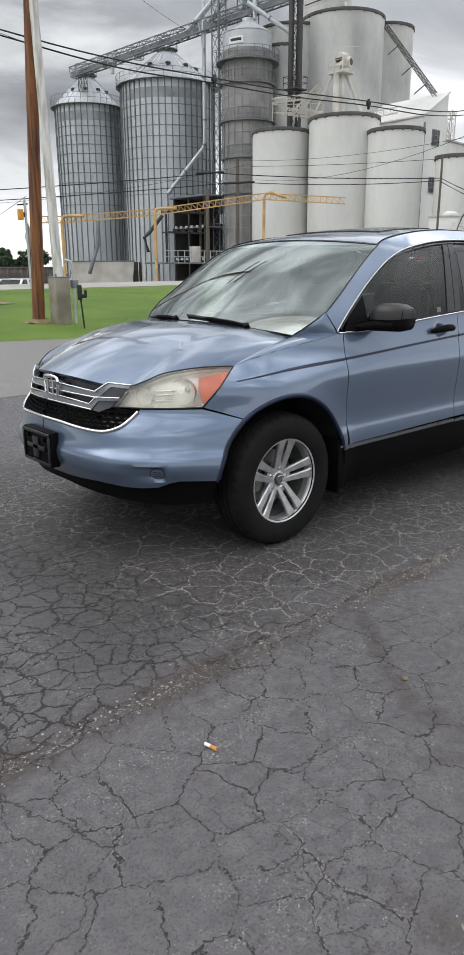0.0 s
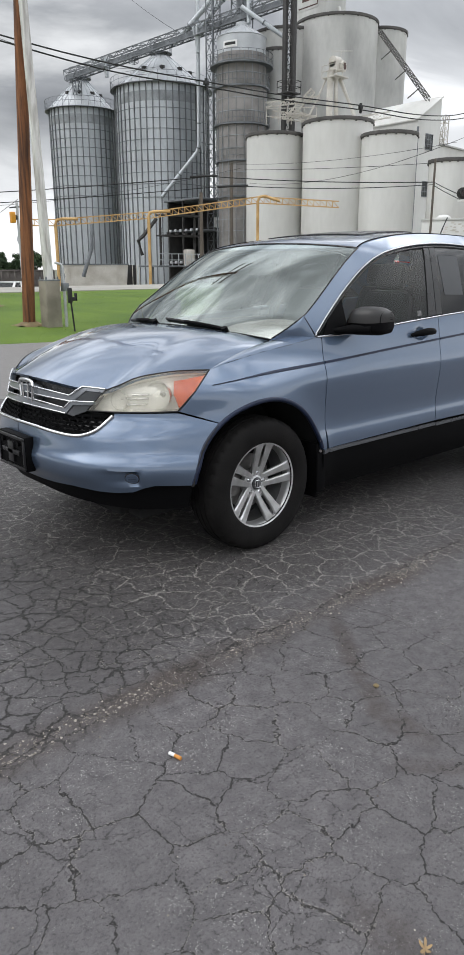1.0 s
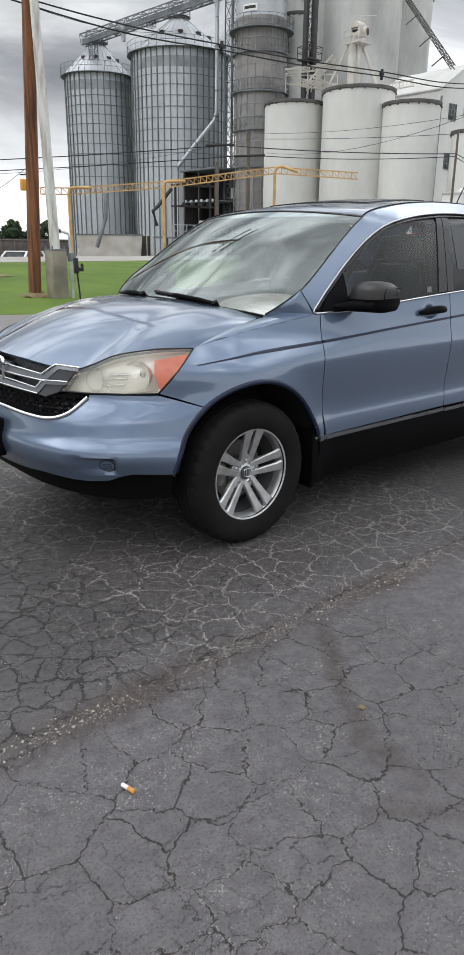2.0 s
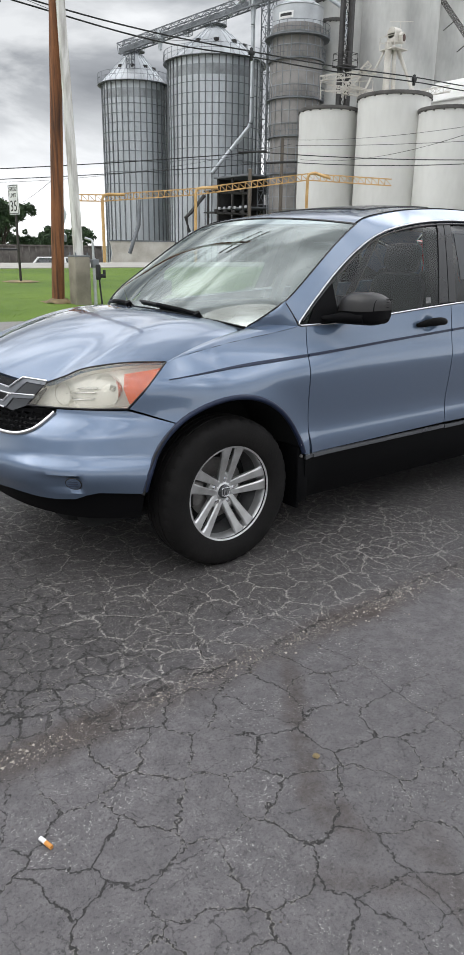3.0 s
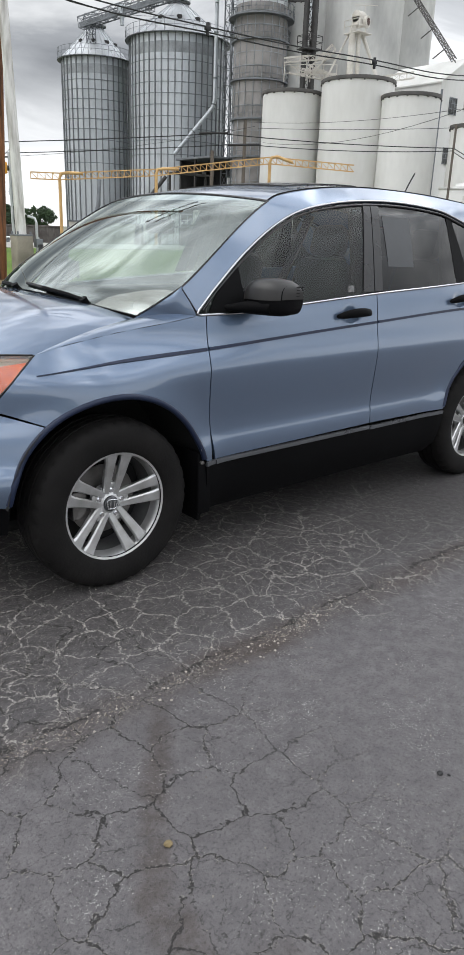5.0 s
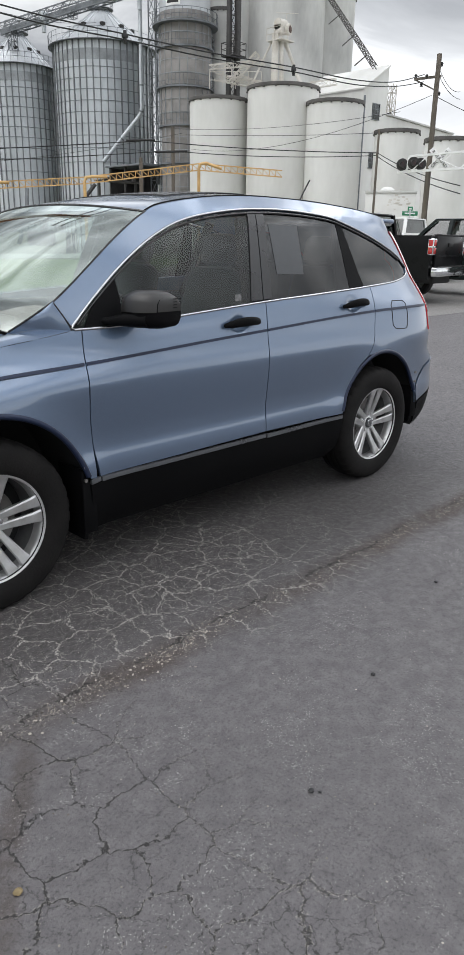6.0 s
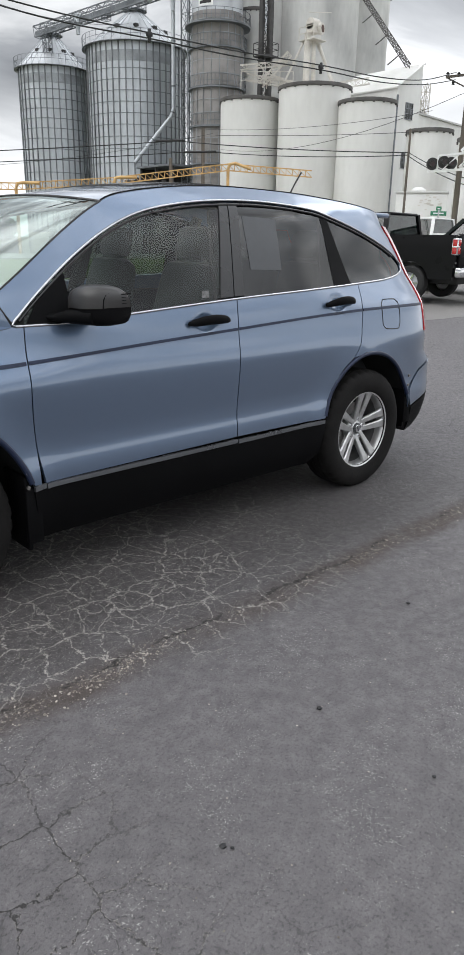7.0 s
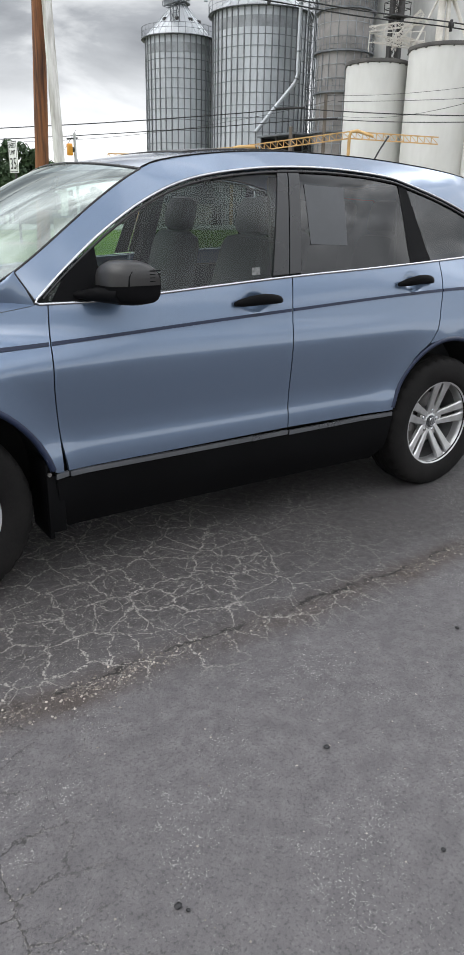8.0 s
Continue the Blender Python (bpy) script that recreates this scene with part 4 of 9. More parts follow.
def elevator_head():
    t = thing("elevator_head", (48.5, 41.45, 13.35), label="pale steel elevator head with a round drum on slanted legs", category="elevator head")
    bm = B()
    bx(bm, (-0.42, -0.42, 4.0), (0.42, 0.42, 4.7), 0.05)
    rod(bm, (-0.42, 0, 4.7), (0.42, 0, 4.7), 0.42, seg=24)
    part("housing", bm, CREAM, t)
    d = Vector((0.3, -0.95, 0))
    bm = B()
    rod(bm, Vector((0.35, -0.35, 4.35)), Vector((0.35, -0.35, 4.35)) + d * 0.3, 0.42, seg=24)
    drum = part("drive_drum", bm, CREAM, t)
    bm = B()
    rod(bm, Vector((0.35, -0.35, 4.35)) + d * 0.28, Vector((0.35, -0.35, 4.35)) + d * 0.33, 0.27, seg=20)
    part("grille", bm, RUST, drum)
    bm = B()
    bx(bm, (-0.8, -0.8, 3.45), (0.8, 0.8, 3.53), 0.01)
    for z in (0.45, 0.9):
        tube(bm, [(-0.8, 0.8, 3.5 + z), (-0.8, -0.8, 3.5 + z), (0.0, -0.8, 3.5 + z)], 0.03, 5)
    for x, y in ((-0.8, 0.8), (-0.8, 0), (-0.8, -0.8), (0, -0.8)):
        bar(bm, (x, y, 3.5), (x, y, 4.4), 0.05)
    part("platform", bm, CREAM, t)
    for a, b, r in (((-0.1, -0.2, 3.5), (0.0, -0.3, 0.0), 0.17), ((0.3, -0.3, 3.5), (1.2, -1.5, 0.0), 0.13), ((0.5, 0, 3.5), (1.9, -1.2, 0.0), 0.12), ((-0.5, 0.5, 3.5), (-1.6, 1.7, 0.2), 0.08)):
        part("spout_leg", rod(B(), a, b, r, seg=10), CREAM, t)
    bm = B()
    rod(bm, (-0.5, 0.1, 4.0), (-0.5, 0.1, 0.0), 0.28, seg=12)
    part("leg_trunk", bm, CREAM, t)
    bm = B()
    rod(bm, (-0.4, 0.2, 5.5), (1.0, -1.0, 5.5), 0.03, seg=5); rod(bm, (0.3, -0.3, 5.1), (0.3, -0.3, 5.5), 0.03, seg=5)
    part("lightning_rail", bm, CREAM, t)
    bm = B()
    lattice(bm, (-0.6, 0.8, 0.1), (-2.5, 3.0, 1.0), 0.5, 0.6, 0.05, 0.035)
    lattice(bm, (-1.2, 1.4, 2.6), (-2.7, 3.2, 0.3), 0.45, 0.6, 0.05, 0.035)
    tube(bm, [(-2.8 + 0.5 * math.cos(radians(30 * i)), 3.3, 1.3 + 0.5 * math.sin(radians(30 * i))) for i in range(13)], 0.04, 6)
    part("walkway_truss", bm, CREAM, t)
    # more rails and light trusses on the tank roofs beside the legs
    for a, b, w in (((-0.9, 0.9, 0.2), (-3.6, 4.0, 0.9), 0.5), ((1.3, -1.4, 0.2), (3.2, -3.6, 0.6), 0.45), ((-0.8, 1.0, 2.0), (-3.9, 4.4, 1.6), 0.35)):
        part("light_truss", lattice(B(), a, b, w, 0.5, 0.045, 0.03), CREAM, t)
    for k in range(5):
        q = k / 4
        p = Vector((-1.0 - 2.9 * q, 1.1 + 3.2 * q, 0.0))
        part("rail_post", bar(B(), p, p + Vector((0, 0, 1.3)), 0.05), CREAM, t)
    for z in (0.65, 1.3):
        part("hand_rail", rod(B(), (-1.0, 1.1, z), (-3.9, 4.3, z), 0.03, seg=6), CREAM, t)


elevator_head()


def extrude_y(pts, y0, y1):
    """A solid from an outline in x and z, between two y."""
    bm = B()
    a = [bm.verts.new((x, y0, z)) for x, z in pts]
    b = [bm.verts.new((x, y1, z)) for x, z in pts]
    n = len(pts)
    bm.faces.new(a); bm.faces.new(b)
    for i in range(n):
        bm.faces.new((a[i], a[(i + 1) % n], b[(i + 1) % n], b[i]))
    return bm


def workhouse():
    t = thing("workhouse", (56.5, 38.5, YARD), label="tall white workhouse with a steep shed roof", category="industrial building")
    o = -YARD
    part("wall", extrude_y([(0, 0), (3.56, 0), (3.56, 16.4 + o), (0, 14.2 + o)], 0, 7.5), CONC_W, t)
    part("roof", extrude_y([(-0.12, 14.15 + o), (3.66, 16.48 + o), (3.66, 16.6 + o), (-0.12, 14.27 + o)], -0.12, 7.6), CONC_W, t, "pale steep shed roof")
    part("wing", extrude_y([(3.56, 0), (16, 0), (16, 12.1 + o), (3.56, 12.5 + o)], 0.15, 5.5), CONC_W, t)
    part("wing_roof", extrude_y([(3.58, 12.51 + o), (16.2, 12.11 + o), (16.2, 12.25 + o), (3.58, 12.65 + o)], 0.0, 5.6), CONC_G, t)
    for z in (11.9, 7.85):
        x0 = 1.35 if z > 9 else 1.3
        w = part("window", bx(B(), (x0, -0.05, z + o), (x0 + 1.08, 0.05, z + 1.25 + o), 0.01), PANE_D, t)
        bm = B()
        bx(bm, (x0 - 0.06, -0.08, z - 0.06 + o), (x0 + 1.14, -0.03, z + o)); bx(bm, (x0 - 0.06, -0.08, z + 1.25 + o), (x0 + 1.14, -0.03, z + 1.31 + o))
        for k in range(4):
            bx(bm, (x0 - 0.02 + 0.36 * k, -0.075, z + o), (x0 + 0.02 + 0.36 * k, -0.045, z + 1.25 + o))
        for k in (1, 2):
            bx(bm, (x0, -0.073, z + 0.417 * k - 0.02 + o), (x0 + 1.08, -0.046, z + 0.417 * k + 0.02 + o))
        part("frame", bm, GALV_D, w)
    part("downpipe", rod(B(), (-0.1, -0.15, 0), (-0.1, -0.15, 13.6 + o), 0.10, seg=8), GALV_D, t)
    bm = lattice(B(), (3.9, 2.0, 16.0 + o), (8.5, 3.0, 12.8 + o), 0.7, 0.8, 0.07, 0.05)
    part("inclined_conveyor", bm, CREAM, t)
    bm = lattice(B(), (5.7, 1.0, 12.5 + o), (5.7, 1.0, 15.4 + o), 0.6, 0.7, 0.06, 0.04)
    part("roof_mast", bm, CREAM, t)


workhouse()


def grain_conveyor():
    t = thing("inclined_conveyor", (63.3, 48.7, 24.6), label="thin dark inclined conveyor from silo top to roof", category="conveyor")
    a, b = Vector((0, 0, 0)), Vector((-8.0, -12.0, -9.2))
    bm = lattice(B(), a, b, 0.30, 0.6, 0.05, 0.035)
    part("trough", bm, TRIM_D, t)
    for k in (0.3, 0.6, 0.85):
        p = a.lerp(b, k)
        part("hanger", bar(B(), p, p + Vector((-0.9, 0.6, -0.9)), 0.1), TRIM_D, t)


grain_conveyor()


def office_block():
    t = thing("office_block", (41.3, 26.8, YARD), label="low white block building with peeling paint", category="industrial building")
    o = -YARD
    a = math.degrees(math.atan2(24.2 - 26.8, 43.0 - 41.3))
    t.matrix_basis = pose(41.3, 26.8, YARD, 0, 0, a)
    part("wall", bx(B(), (0, 0, 0), (3.3, 4, 4.5 + o), 0.03), CONC_W, t)
    part("parapet", bx(B(), (-0.06, -0.06, 4.5 + o), (3.36, 4.06, 4.62 + o), 0.02), CONC_G, t)
    part("roof_vent", lathe(B(), [(0.5, 4.6 + o), (0.5, 4.75 + o), (0.3, 4.9 + o), (0, 4.95 + o)], 20, at=(1.4, 1.0, 0)), CONC_W, t)
    for x in (1.7, 3.0):
        part("window", bx(B(), (x, -0.05, 2.0 + o), (x + 0.5 if x < 2 else x + 0.25, 0.02, 2.5 + o), 0.01), PANE_D, t)
    bm = B()
    rng = random.Random(3)
    for _ in range(26):
        x, z, s = rng.gauss(2.1, 0.35), rng.gauss(3.95, 0.22), rng.uniform(0.04, 0.16)
        bx(bm, (x, -0.008, z + o), (x + s * 1.4, 0.01, z + s * 0.7 + o))
    tagged(part("bare_patches", bm, CREAM, t, "patches of bare block under peeled paint"), kind="stuff")


office_block()


def slim_mast(at, top, r, label, m=GALV_D):
    t = thing("utility_pole", at, label=label, category="pole", group="poles by the elevator")
    part("shaft", rod(B(), (0, 0, 0), (0, 0, top - at[2]), r, r * 0.8, 10), m, t)
    return t


slim_mast((40.0, 25.2, -2.0), 8.1, 0.085, "slim grey pole in front of the white tanks", WOOD_G)
slim_mast((35.0, 43.0, YARD), 7.1, 0.17, "short weathered pole beside the yellow frame", WOOD_G)
slim_mast((38.6, 43.5, YARD), 9.6, 0.17, "weathered pole carrying wires before the dryer", WOOD_G)


def gantry():
    t = thing("pipe_gantry", (23.33, 45.03, YARD), label="faded yellow pipe gantry spanning the rail siding", category="gantry")
    o = Vector((23.33, 45.03, YARD))
    P = [Vector(p) - o for p in ((23.33, 45.03, 4.75), (28.95, 41.58, 5.3), (35.08, 36.59, 6.35), (39.2, 32.48, 6.0))]
    for k, p in enumerate(P[:3]):
        bm = B()
        rod(bm, (p.x, p.y, 0), (p.x, p.y, p.z - 0.3), 0.11, seg=12)
        d = (P[k + 1] - p).normalized()
        tube(bm, [(p.x, p.y, p.z - 0.3), (p.x + d.x * 0.12, p.y + d.y * 0.12, p.z - 0.02), (p.x + d.x * 0.5, p.y + d.y * 0.5, p.z + 0.05), (p.x + d.x * 1.6, p.y + d.y * 1.6, p.z + (0.05 if k < 2 else -0.3))], 0.105, 10)
        post = part("post", bm, YELLOW, t)
        part("collar", rod(B(), (p.x, p.y, 2.2), (p.x, p.y, 2.45), 0.19, seg=12), YELLOW, post)
    lows = [Vector((-1.6, 1.1, P[0].z + 0.0))] + [p.copy() for p in P]
    for dz, w in ((0.0, 0.075), (-0.42, 0.075)):
        bm = B()
        for a, b in zip(lows, lows[1:]):
            bar(bm, a + Vector((0, 0, dz)), b + Vector((0, 0, dz)), w)
        part("rail", bm, YELLOW, t)
    for a, b in zip(lows[:-1], lows[1:]):
        bm = B()
        n = int((b - a).length / 0.42)
        for i in range(n):
            p, q = a.lerp(b, i / n), a.lerp(b, (i + 1) / n)
            bar(bm, p, q + Vector((0, 0, -0.42)), 0.04); bar(bm, p, p + Vector((0, 0, -0.42)), 0.04)
        part("lacing", bm, YELLOW, t)


gantry()


def loading_dock():
    t = thing("loading_dock", (37.5, 49.5, YARD), label="dark steel loading platform with rails by the bins", category="loading platform")
    part("deck", bx(B(), (-3.2, -1.5, 4.0), (4.0, 1.5, 4.15), 0.02), GALV_D, t)
    bm = B()
    for z in (0.5, 1.0):
        bar(bm, (-3.2, -1.5, 4.1 + z), (4.0, -1.5, 4.1 + z), 0.06)
    for i in range(11):
        bar(bm, (-3.2 + 0.72 * i, -1.5, 4.1), (-3.2 + 0.72 * i, -1.5, 5.1), 0.05)
    part("railing", bm, GALV, t)
    for x in (-2.8, 3.6):
        part("post", bar(B(), (x, 0, 0), (x, 0, 4.0), 0.2), GALV_D, t)
    part("cabinet", bx(B(), (0.4, -0.9, 4.15), (1.2, -0.3, 5.5), 0.03), CREAM, t)
    bm = B()
    tube(bm, [(-2.2, 0, 8.0), (-3.2, 0.6, 6.6), (-3.6, 0.8, 6.2), (-3.3, 0.7, 5.0)], 0.16, 10)
    part("loading_spout", bm, DARK, t)
    bm = B()
    tube(bm, [(-6.2, 4.0, 7.6), (-6.4, 3.9, 5.6), (-7.2, 4.2, 3.2)], 0.17, 10)
    part("side_spout", bm, GALV_D, t)
    bm = B()
    for z in (6.6, 8.3):
        bx(bm, (-1.6, -0.3, z), (2.6, 1.0, z + 0.12))
        for i in range(5):
            bx(bm, (-1.4 + 0.9 * i, -0.5, z + 0.12), (-1.1 + 0.9 * i, -0.3, z + 0.3))
    for x in (-1.4, 2.4):
        bar(bm, (x, 0.6, 4.1), (x, 0.6, 8.4), 0.16)
    part("upper_frame", bm, DARK, t)


loading_dock()


def receiving_shed():
    """An open-fronted dark shed in the gap between the wide bin and the dryer."""
    t = thing("receiving_shed", (46.0, 59.4, YARD), label="dark open-fronted steel receiving shed between bin and dryer", category="shed")
    # the gloom inside the shed is put into its dark walls
    part("back_wall", bx(B(), (3.6, -2.9, 0), (3.8, 2.9, 10.6), 0.02), DARK, t)
    part("side_wall", bx(B(), (0, 2.7, 0), (3.6, 2.9, 10.6), 0.02), DARK, t)
    part("roof", bx(B(), (-0.5, -3.0, 10.6), (3.9, 3.0, 10.8), 0.03), GALV_D, t)
    for z in (4.4, 7.6):
        part("deck", bx(B(), (-0.3, -2.8, z), (3.5, 2.7, z + 0.15), 0.02), GALV_D, t)
        # pale blocks stand in for the row of small white lights
        for k in range(6):
            part("bracket", bx(B(), (-0.45, -2.6 + k * 0.9, z - 0.02), (-0.31, -2.3 + k * 0.9, z + 0.25), 0.02), STEEL_W, t, "pale block standing in for a small white light")
    for y in (-2.7, 0.0, 2.5):
        part("post", bar(B(), (-0.2, y, 0), (-0.2, y, 10.6), 0.2), DARK, t)


receiving_shed()


def hopper_car():
    """A covered two-bay hopper: sloped ends, ribbed sides, ladders and trucks."""
    t = thing("hopper_railcar", (33.5, 54.5, YARD - 0.15), label="pale cream covered hopper railcar on the siding", category="railcar", group="railcars")
    t.matrix_basis = pose(33.1, 55.5, YARD + 0.20, 0, 0, -27)
    part("ballast_bed", bx(B(), (-9, -2.2, -0.6), (9, 2.2, -0.06), 0.2), EARTH, t, "gravel bed with the siding track")
    for y in (-0.75, 0.75):
        part("rail", bx(B(), (-9, y - 0.04, -0.06), (9, y + 0.04, 0.085), 0.01), RUST, t)
    L_, w = 3.4, 1.45
    part("body", extrude_y([(-L_ + 0.3, 3.0), (-L_, 1.7), (-L_ + 1.0, 1.15), (L_ - 2.0, 1.15), (L_ - 1.2, 1.7), (L_ - 1.0, 4.0), (-L_ + 0.1, 4.0)], -w, w), CREAM, t)
    # dark sheet and slope carry the shade inside the open end cage
    part("end_cage_shade", bx(B(), (L_ - 0.9, w - 0.25, 1.15), (L_, w - 0.15, 4.0), 0.01), DARK, t)
    part("end_slope", extrude_y([(L_ - 2.0, 1.16), (L_, 1.16), (L_, 1.3), (L_ - 1.1, 3.2)], -w + 0.2, w - 0.3), DARK, t)
    part("roof", extrude_y([(-L_, 4.0), (L_ - 0.9, 4.0), (L_ - 0.9, 4.12), (-L_, 4.12)], -w - 0.06, w + 0.06), GALV_D, t)
    bm = B()
    for i in range(9):
        x = -L_ + 0.6 + i * (2 * L_ - 1.2) / 8
        bx(bm, (x - 0.03, -w - 0.05, 1.25), (x + 0.03, -w + 0.01, 4.0))
    part("side_posts", bm, CREAM, t)
    part("side_sill", bx(B(), (-L_, -w - 0.07, 1.1), (L_, -w + 0.03, 1.3), 0.01), CREAM, t)
    bm = B()
    for i in range(9):
        bar(bm, (L_ + 0.05, -1.3, 1.2 + 0.32 * i), (L_ + 0.05, -0.85, 1.2 + 0.32 * i), 0.03)
    for y in (-1.3, -0.85, 0.9, 1.3):
        bar(bm, (L_ + 0.05, y, 1.0), (L_ + 0.05, y, 4.0), 0.04)
    part("end_ladder", bm, CREAM, t)
    part("end_platform", bx(B(), (L_, -1.4, 0.95), (L_ + 0.9, 1.4, 1.1), 0.01), DARK, t)
    for x in (-2.3, 2.3):
        bm = B()
        for dx in (-0.85, 0.85):
            for y in (-0.75, 0.75):
                rod(bm, (x + dx, y - 0.06, 0.5), (x + dx, y + 0.06, 0.5), 0.42, seg=20)
        bx(bm, (x - 1.2, -0.95, 0.4), (x + 1.2, -0.82, 0.7), 0.03); bx(bm, (x - 1.2, 0.82, 0.4), (x + 1.2, 0.95, 0.7), 0.03)
        part("truck_bogie", bm, DARK, t)


hopper_car()


def gondola(x, y, rz, n):
    t = thing("gondola_railcar", (x, y, YARD - 0.15), label="weathered dark open-top railcar with ribbed sides", category="railcar", group="railcars")
    t.matrix_basis = pose(x, y, YARD - 0.15, 0, 0, rz)
    L_, w = n * 0.62, 1.5
    part("floor", bx(B(), (-L_, -w, 1.0), (L_, w, 1.2), 0.02), RAIL_B, t)
    for y0 in (-w, w - 0.08):
        side = part("side", bx(B(), (-L_, y0, 1.2), (L_, y0 + 0.08, 3.85), 0.01), RAIL_B, t)
        rib = None
        for i in range(2 * n + 1):
            xx = -L_ + i * 0.62
            if rib is None:
                rib = part("side_rib", bx(B(), (-0.06, -w - 0.1, 1.2), (0.06, -w, 3.8), 0.01) if y0 < 0 else bx(B(), (-0.06, w, 1.2), (0.06, w + 0.1, 3.8), 0.01), RAIL_B, side)
                o = rib
            else:
                o = again("side_rib", rib.data, side)
            o.matrix_basis = pose(xx, 0, 0)
    for x0 in (-L_, L_ - 0.08):
        part("end", bx(B(), (x0, -w + 0.09, 1.2), (x0 + 0.08, w - 0.09, 3.8), 0.01), RAIL_B, t)
    part("top_chord", bx(B(), (-L_, -w - 0.12, 3.8), (L_, -w + 0.1, 3.95), 0.02), RAIL_B, t)
    for x0 in (-L_ + 1.6, L_ - 1.6):
        bm = B()
        for dx in (-0.85, 0.85):
            for yy in (-0.75, 0.75):
                rod(bm, (x0 + dx, yy - 0.06, 0.5), (x0 + dx, yy + 0.06, 0.5), 0.42, seg=16)
        bx(bm, (x0 - 1.2, -0.95, 0.4), (x0 + 1.2, -0.82, 0.7), 0.03)
        part("truck_bogie", bm, DARK, t)


gondola(27.6, 66.0, -24, 9)
gondola(15.6, 71.5, -24, 9)
gondola(3.4, 77.0, -24, 9)


# ---- roadside ----
def brown_pole():
    x, y = 4.91, 12.0
    t = thing("utility_pole", (x, y, lift(x, y) - 0.1), label="brown treated wooden utility pole standing in the lawn", category="utility pole", group="utility poles")
    rng = random.Random(2)
    bm, rings = B(), []
    for k in range(24):
        z = 11.5 * k / 23
        r = 0.140 - 0.03 * k / 23
        c = Vector((0.045 * z, -0.02 * z, z))
        rings.append([bm.verts.new(c + Vector(((r + rng.uniform(-0.004, 0.004)) * math.cos(6.28319 * i / 20), (r + rng.uniform(-0.004, 0.004)) * math.sin(6.28319 * i / 20), 0))) for i in range(20)])
    for a, b in zip(rings, rings[1:]):
        for i in range(20):
            bm.faces.new((a[i], a[(i + 1) % 20], b[(i + 1) % 20], b[i]))
    bm.faces.new(rings[-1])
    part("shaft", bm, WOOD_P, t)
    for z in (10.3, 11.1):
        arm = part("cross_arm", bx(B(), (-1.2, -0.06, -0.06), (1.2, 0.06, 0.06), 0.01), WOOD_G, t, "grey weathered cross arm")
        arm.matrix_basis = pose(0.045 * z, -0.02 * z - 0.15, z, 0, 0, -15)
        for dx in (-1.1, -0.55, 0.55, 1.1):
            ins = part("insulator", lathe(B(), [(0.0, 0.06), (0.045, 0.06), (0.03, 0.10), (0.05, 0.14), (0.03, 0.18), (0.0, 0.20)], 12), GALV_D, arm)
            ins.matrix_basis = pose(dx, 0, 0)
    bm = lathe(B(), [(0.0, 0.14), (0.18, 0.13), (0.28, 0.10), (0.38, 0.06)], 22)
    for v in bm.verts:
        v.co += Vector((rng.uniform(-0.03, 0.03), rng.uniform(-0.03, 0.03), rng.uniform(-0.02, 0.03)))
    part("soil_mound", bm, STRAW, t, "dry straw-coloured soil heaped round the foot")


brown_pole()


def leaning_post():
    x, y = 5.25, 11.55
    t = thing("light_post", (x, y, lift(x, y) - 0.1), label="leaning white flaking post on a stained concrete footing", category="light post")
    base = part("footing", bx(B(), (-0.18, -0.18, 0), (0.18, 0.18, 1.08), 0.03), CONC_P, t, "stained square concrete footing")
    part("shaft", rod(B(), (0.0, 0, 1.0), (-0.16, 0.16, 11.0), 0.108, 0.07, 18), WOOD_W, t)
    bm = B()
    rod(bm, (0.24, -0.22, 0), (0.24, -0.22, 1.35), 0.028, seg=10)
    tube(bm, [(0.24, -0.22, 1.35), (0.22, -0.20, 1.42), (0.12, -0.1, 1.46)], 0.028, 8)
    rod(bm, (0.30, -0.16, 0), (0.30, -0.16, 1.05), 0.02, seg=8)
    part("conduit", bm, ALU, t, "grey metal conduit")
    part("junction_box", bx(B(), (0.2, -0.28, 0.85), (0.34, -0.14, 1.02), 0.01), GALV_D, t)
    bm = B()
    for dx, dy in ((-0.14, -0.14), (0.14, -0.14), (0.14, 0.14), (-0.14, 0.14)):
        rod(bm, (dx, dy, 1.06), (dx, dy, 1.16), 0.02, seg=8)
    bx(bm, (-0.18, -0.18, 1.07), (0.18, 0.18, 1.1), 0.005)
    part("base_plate", bm, GALV_D, t)


leaning_post()


def hydrant_rod():
    x, y = 5.24, 10.5
    t = thing("marker_stand", (x, y, lift(x, y) - 0.05), label="thin leaning black iron stand in the lawn", category="marker stand")
    part("shaft", rod(B(), (0, 0, 0), (-0.06, 0.03, 0.92), 0.018, seg=8), BLACK, t)
    bm = B()
    bx(bm, (-0.11, -0.03, 0.62), (-0.02, 0.05, 0.93), 0.02)
    bx(bm, (-0.04, -0.03, 0.66), (0.09, 0.04, 0.74), 0.015)
    bx(bm, (0.05, -0.03, 0.66), (0.09, 0.04, 0.82), 0.01)
    part("bracket", bm, BLACK, t)


hydrant_rod()


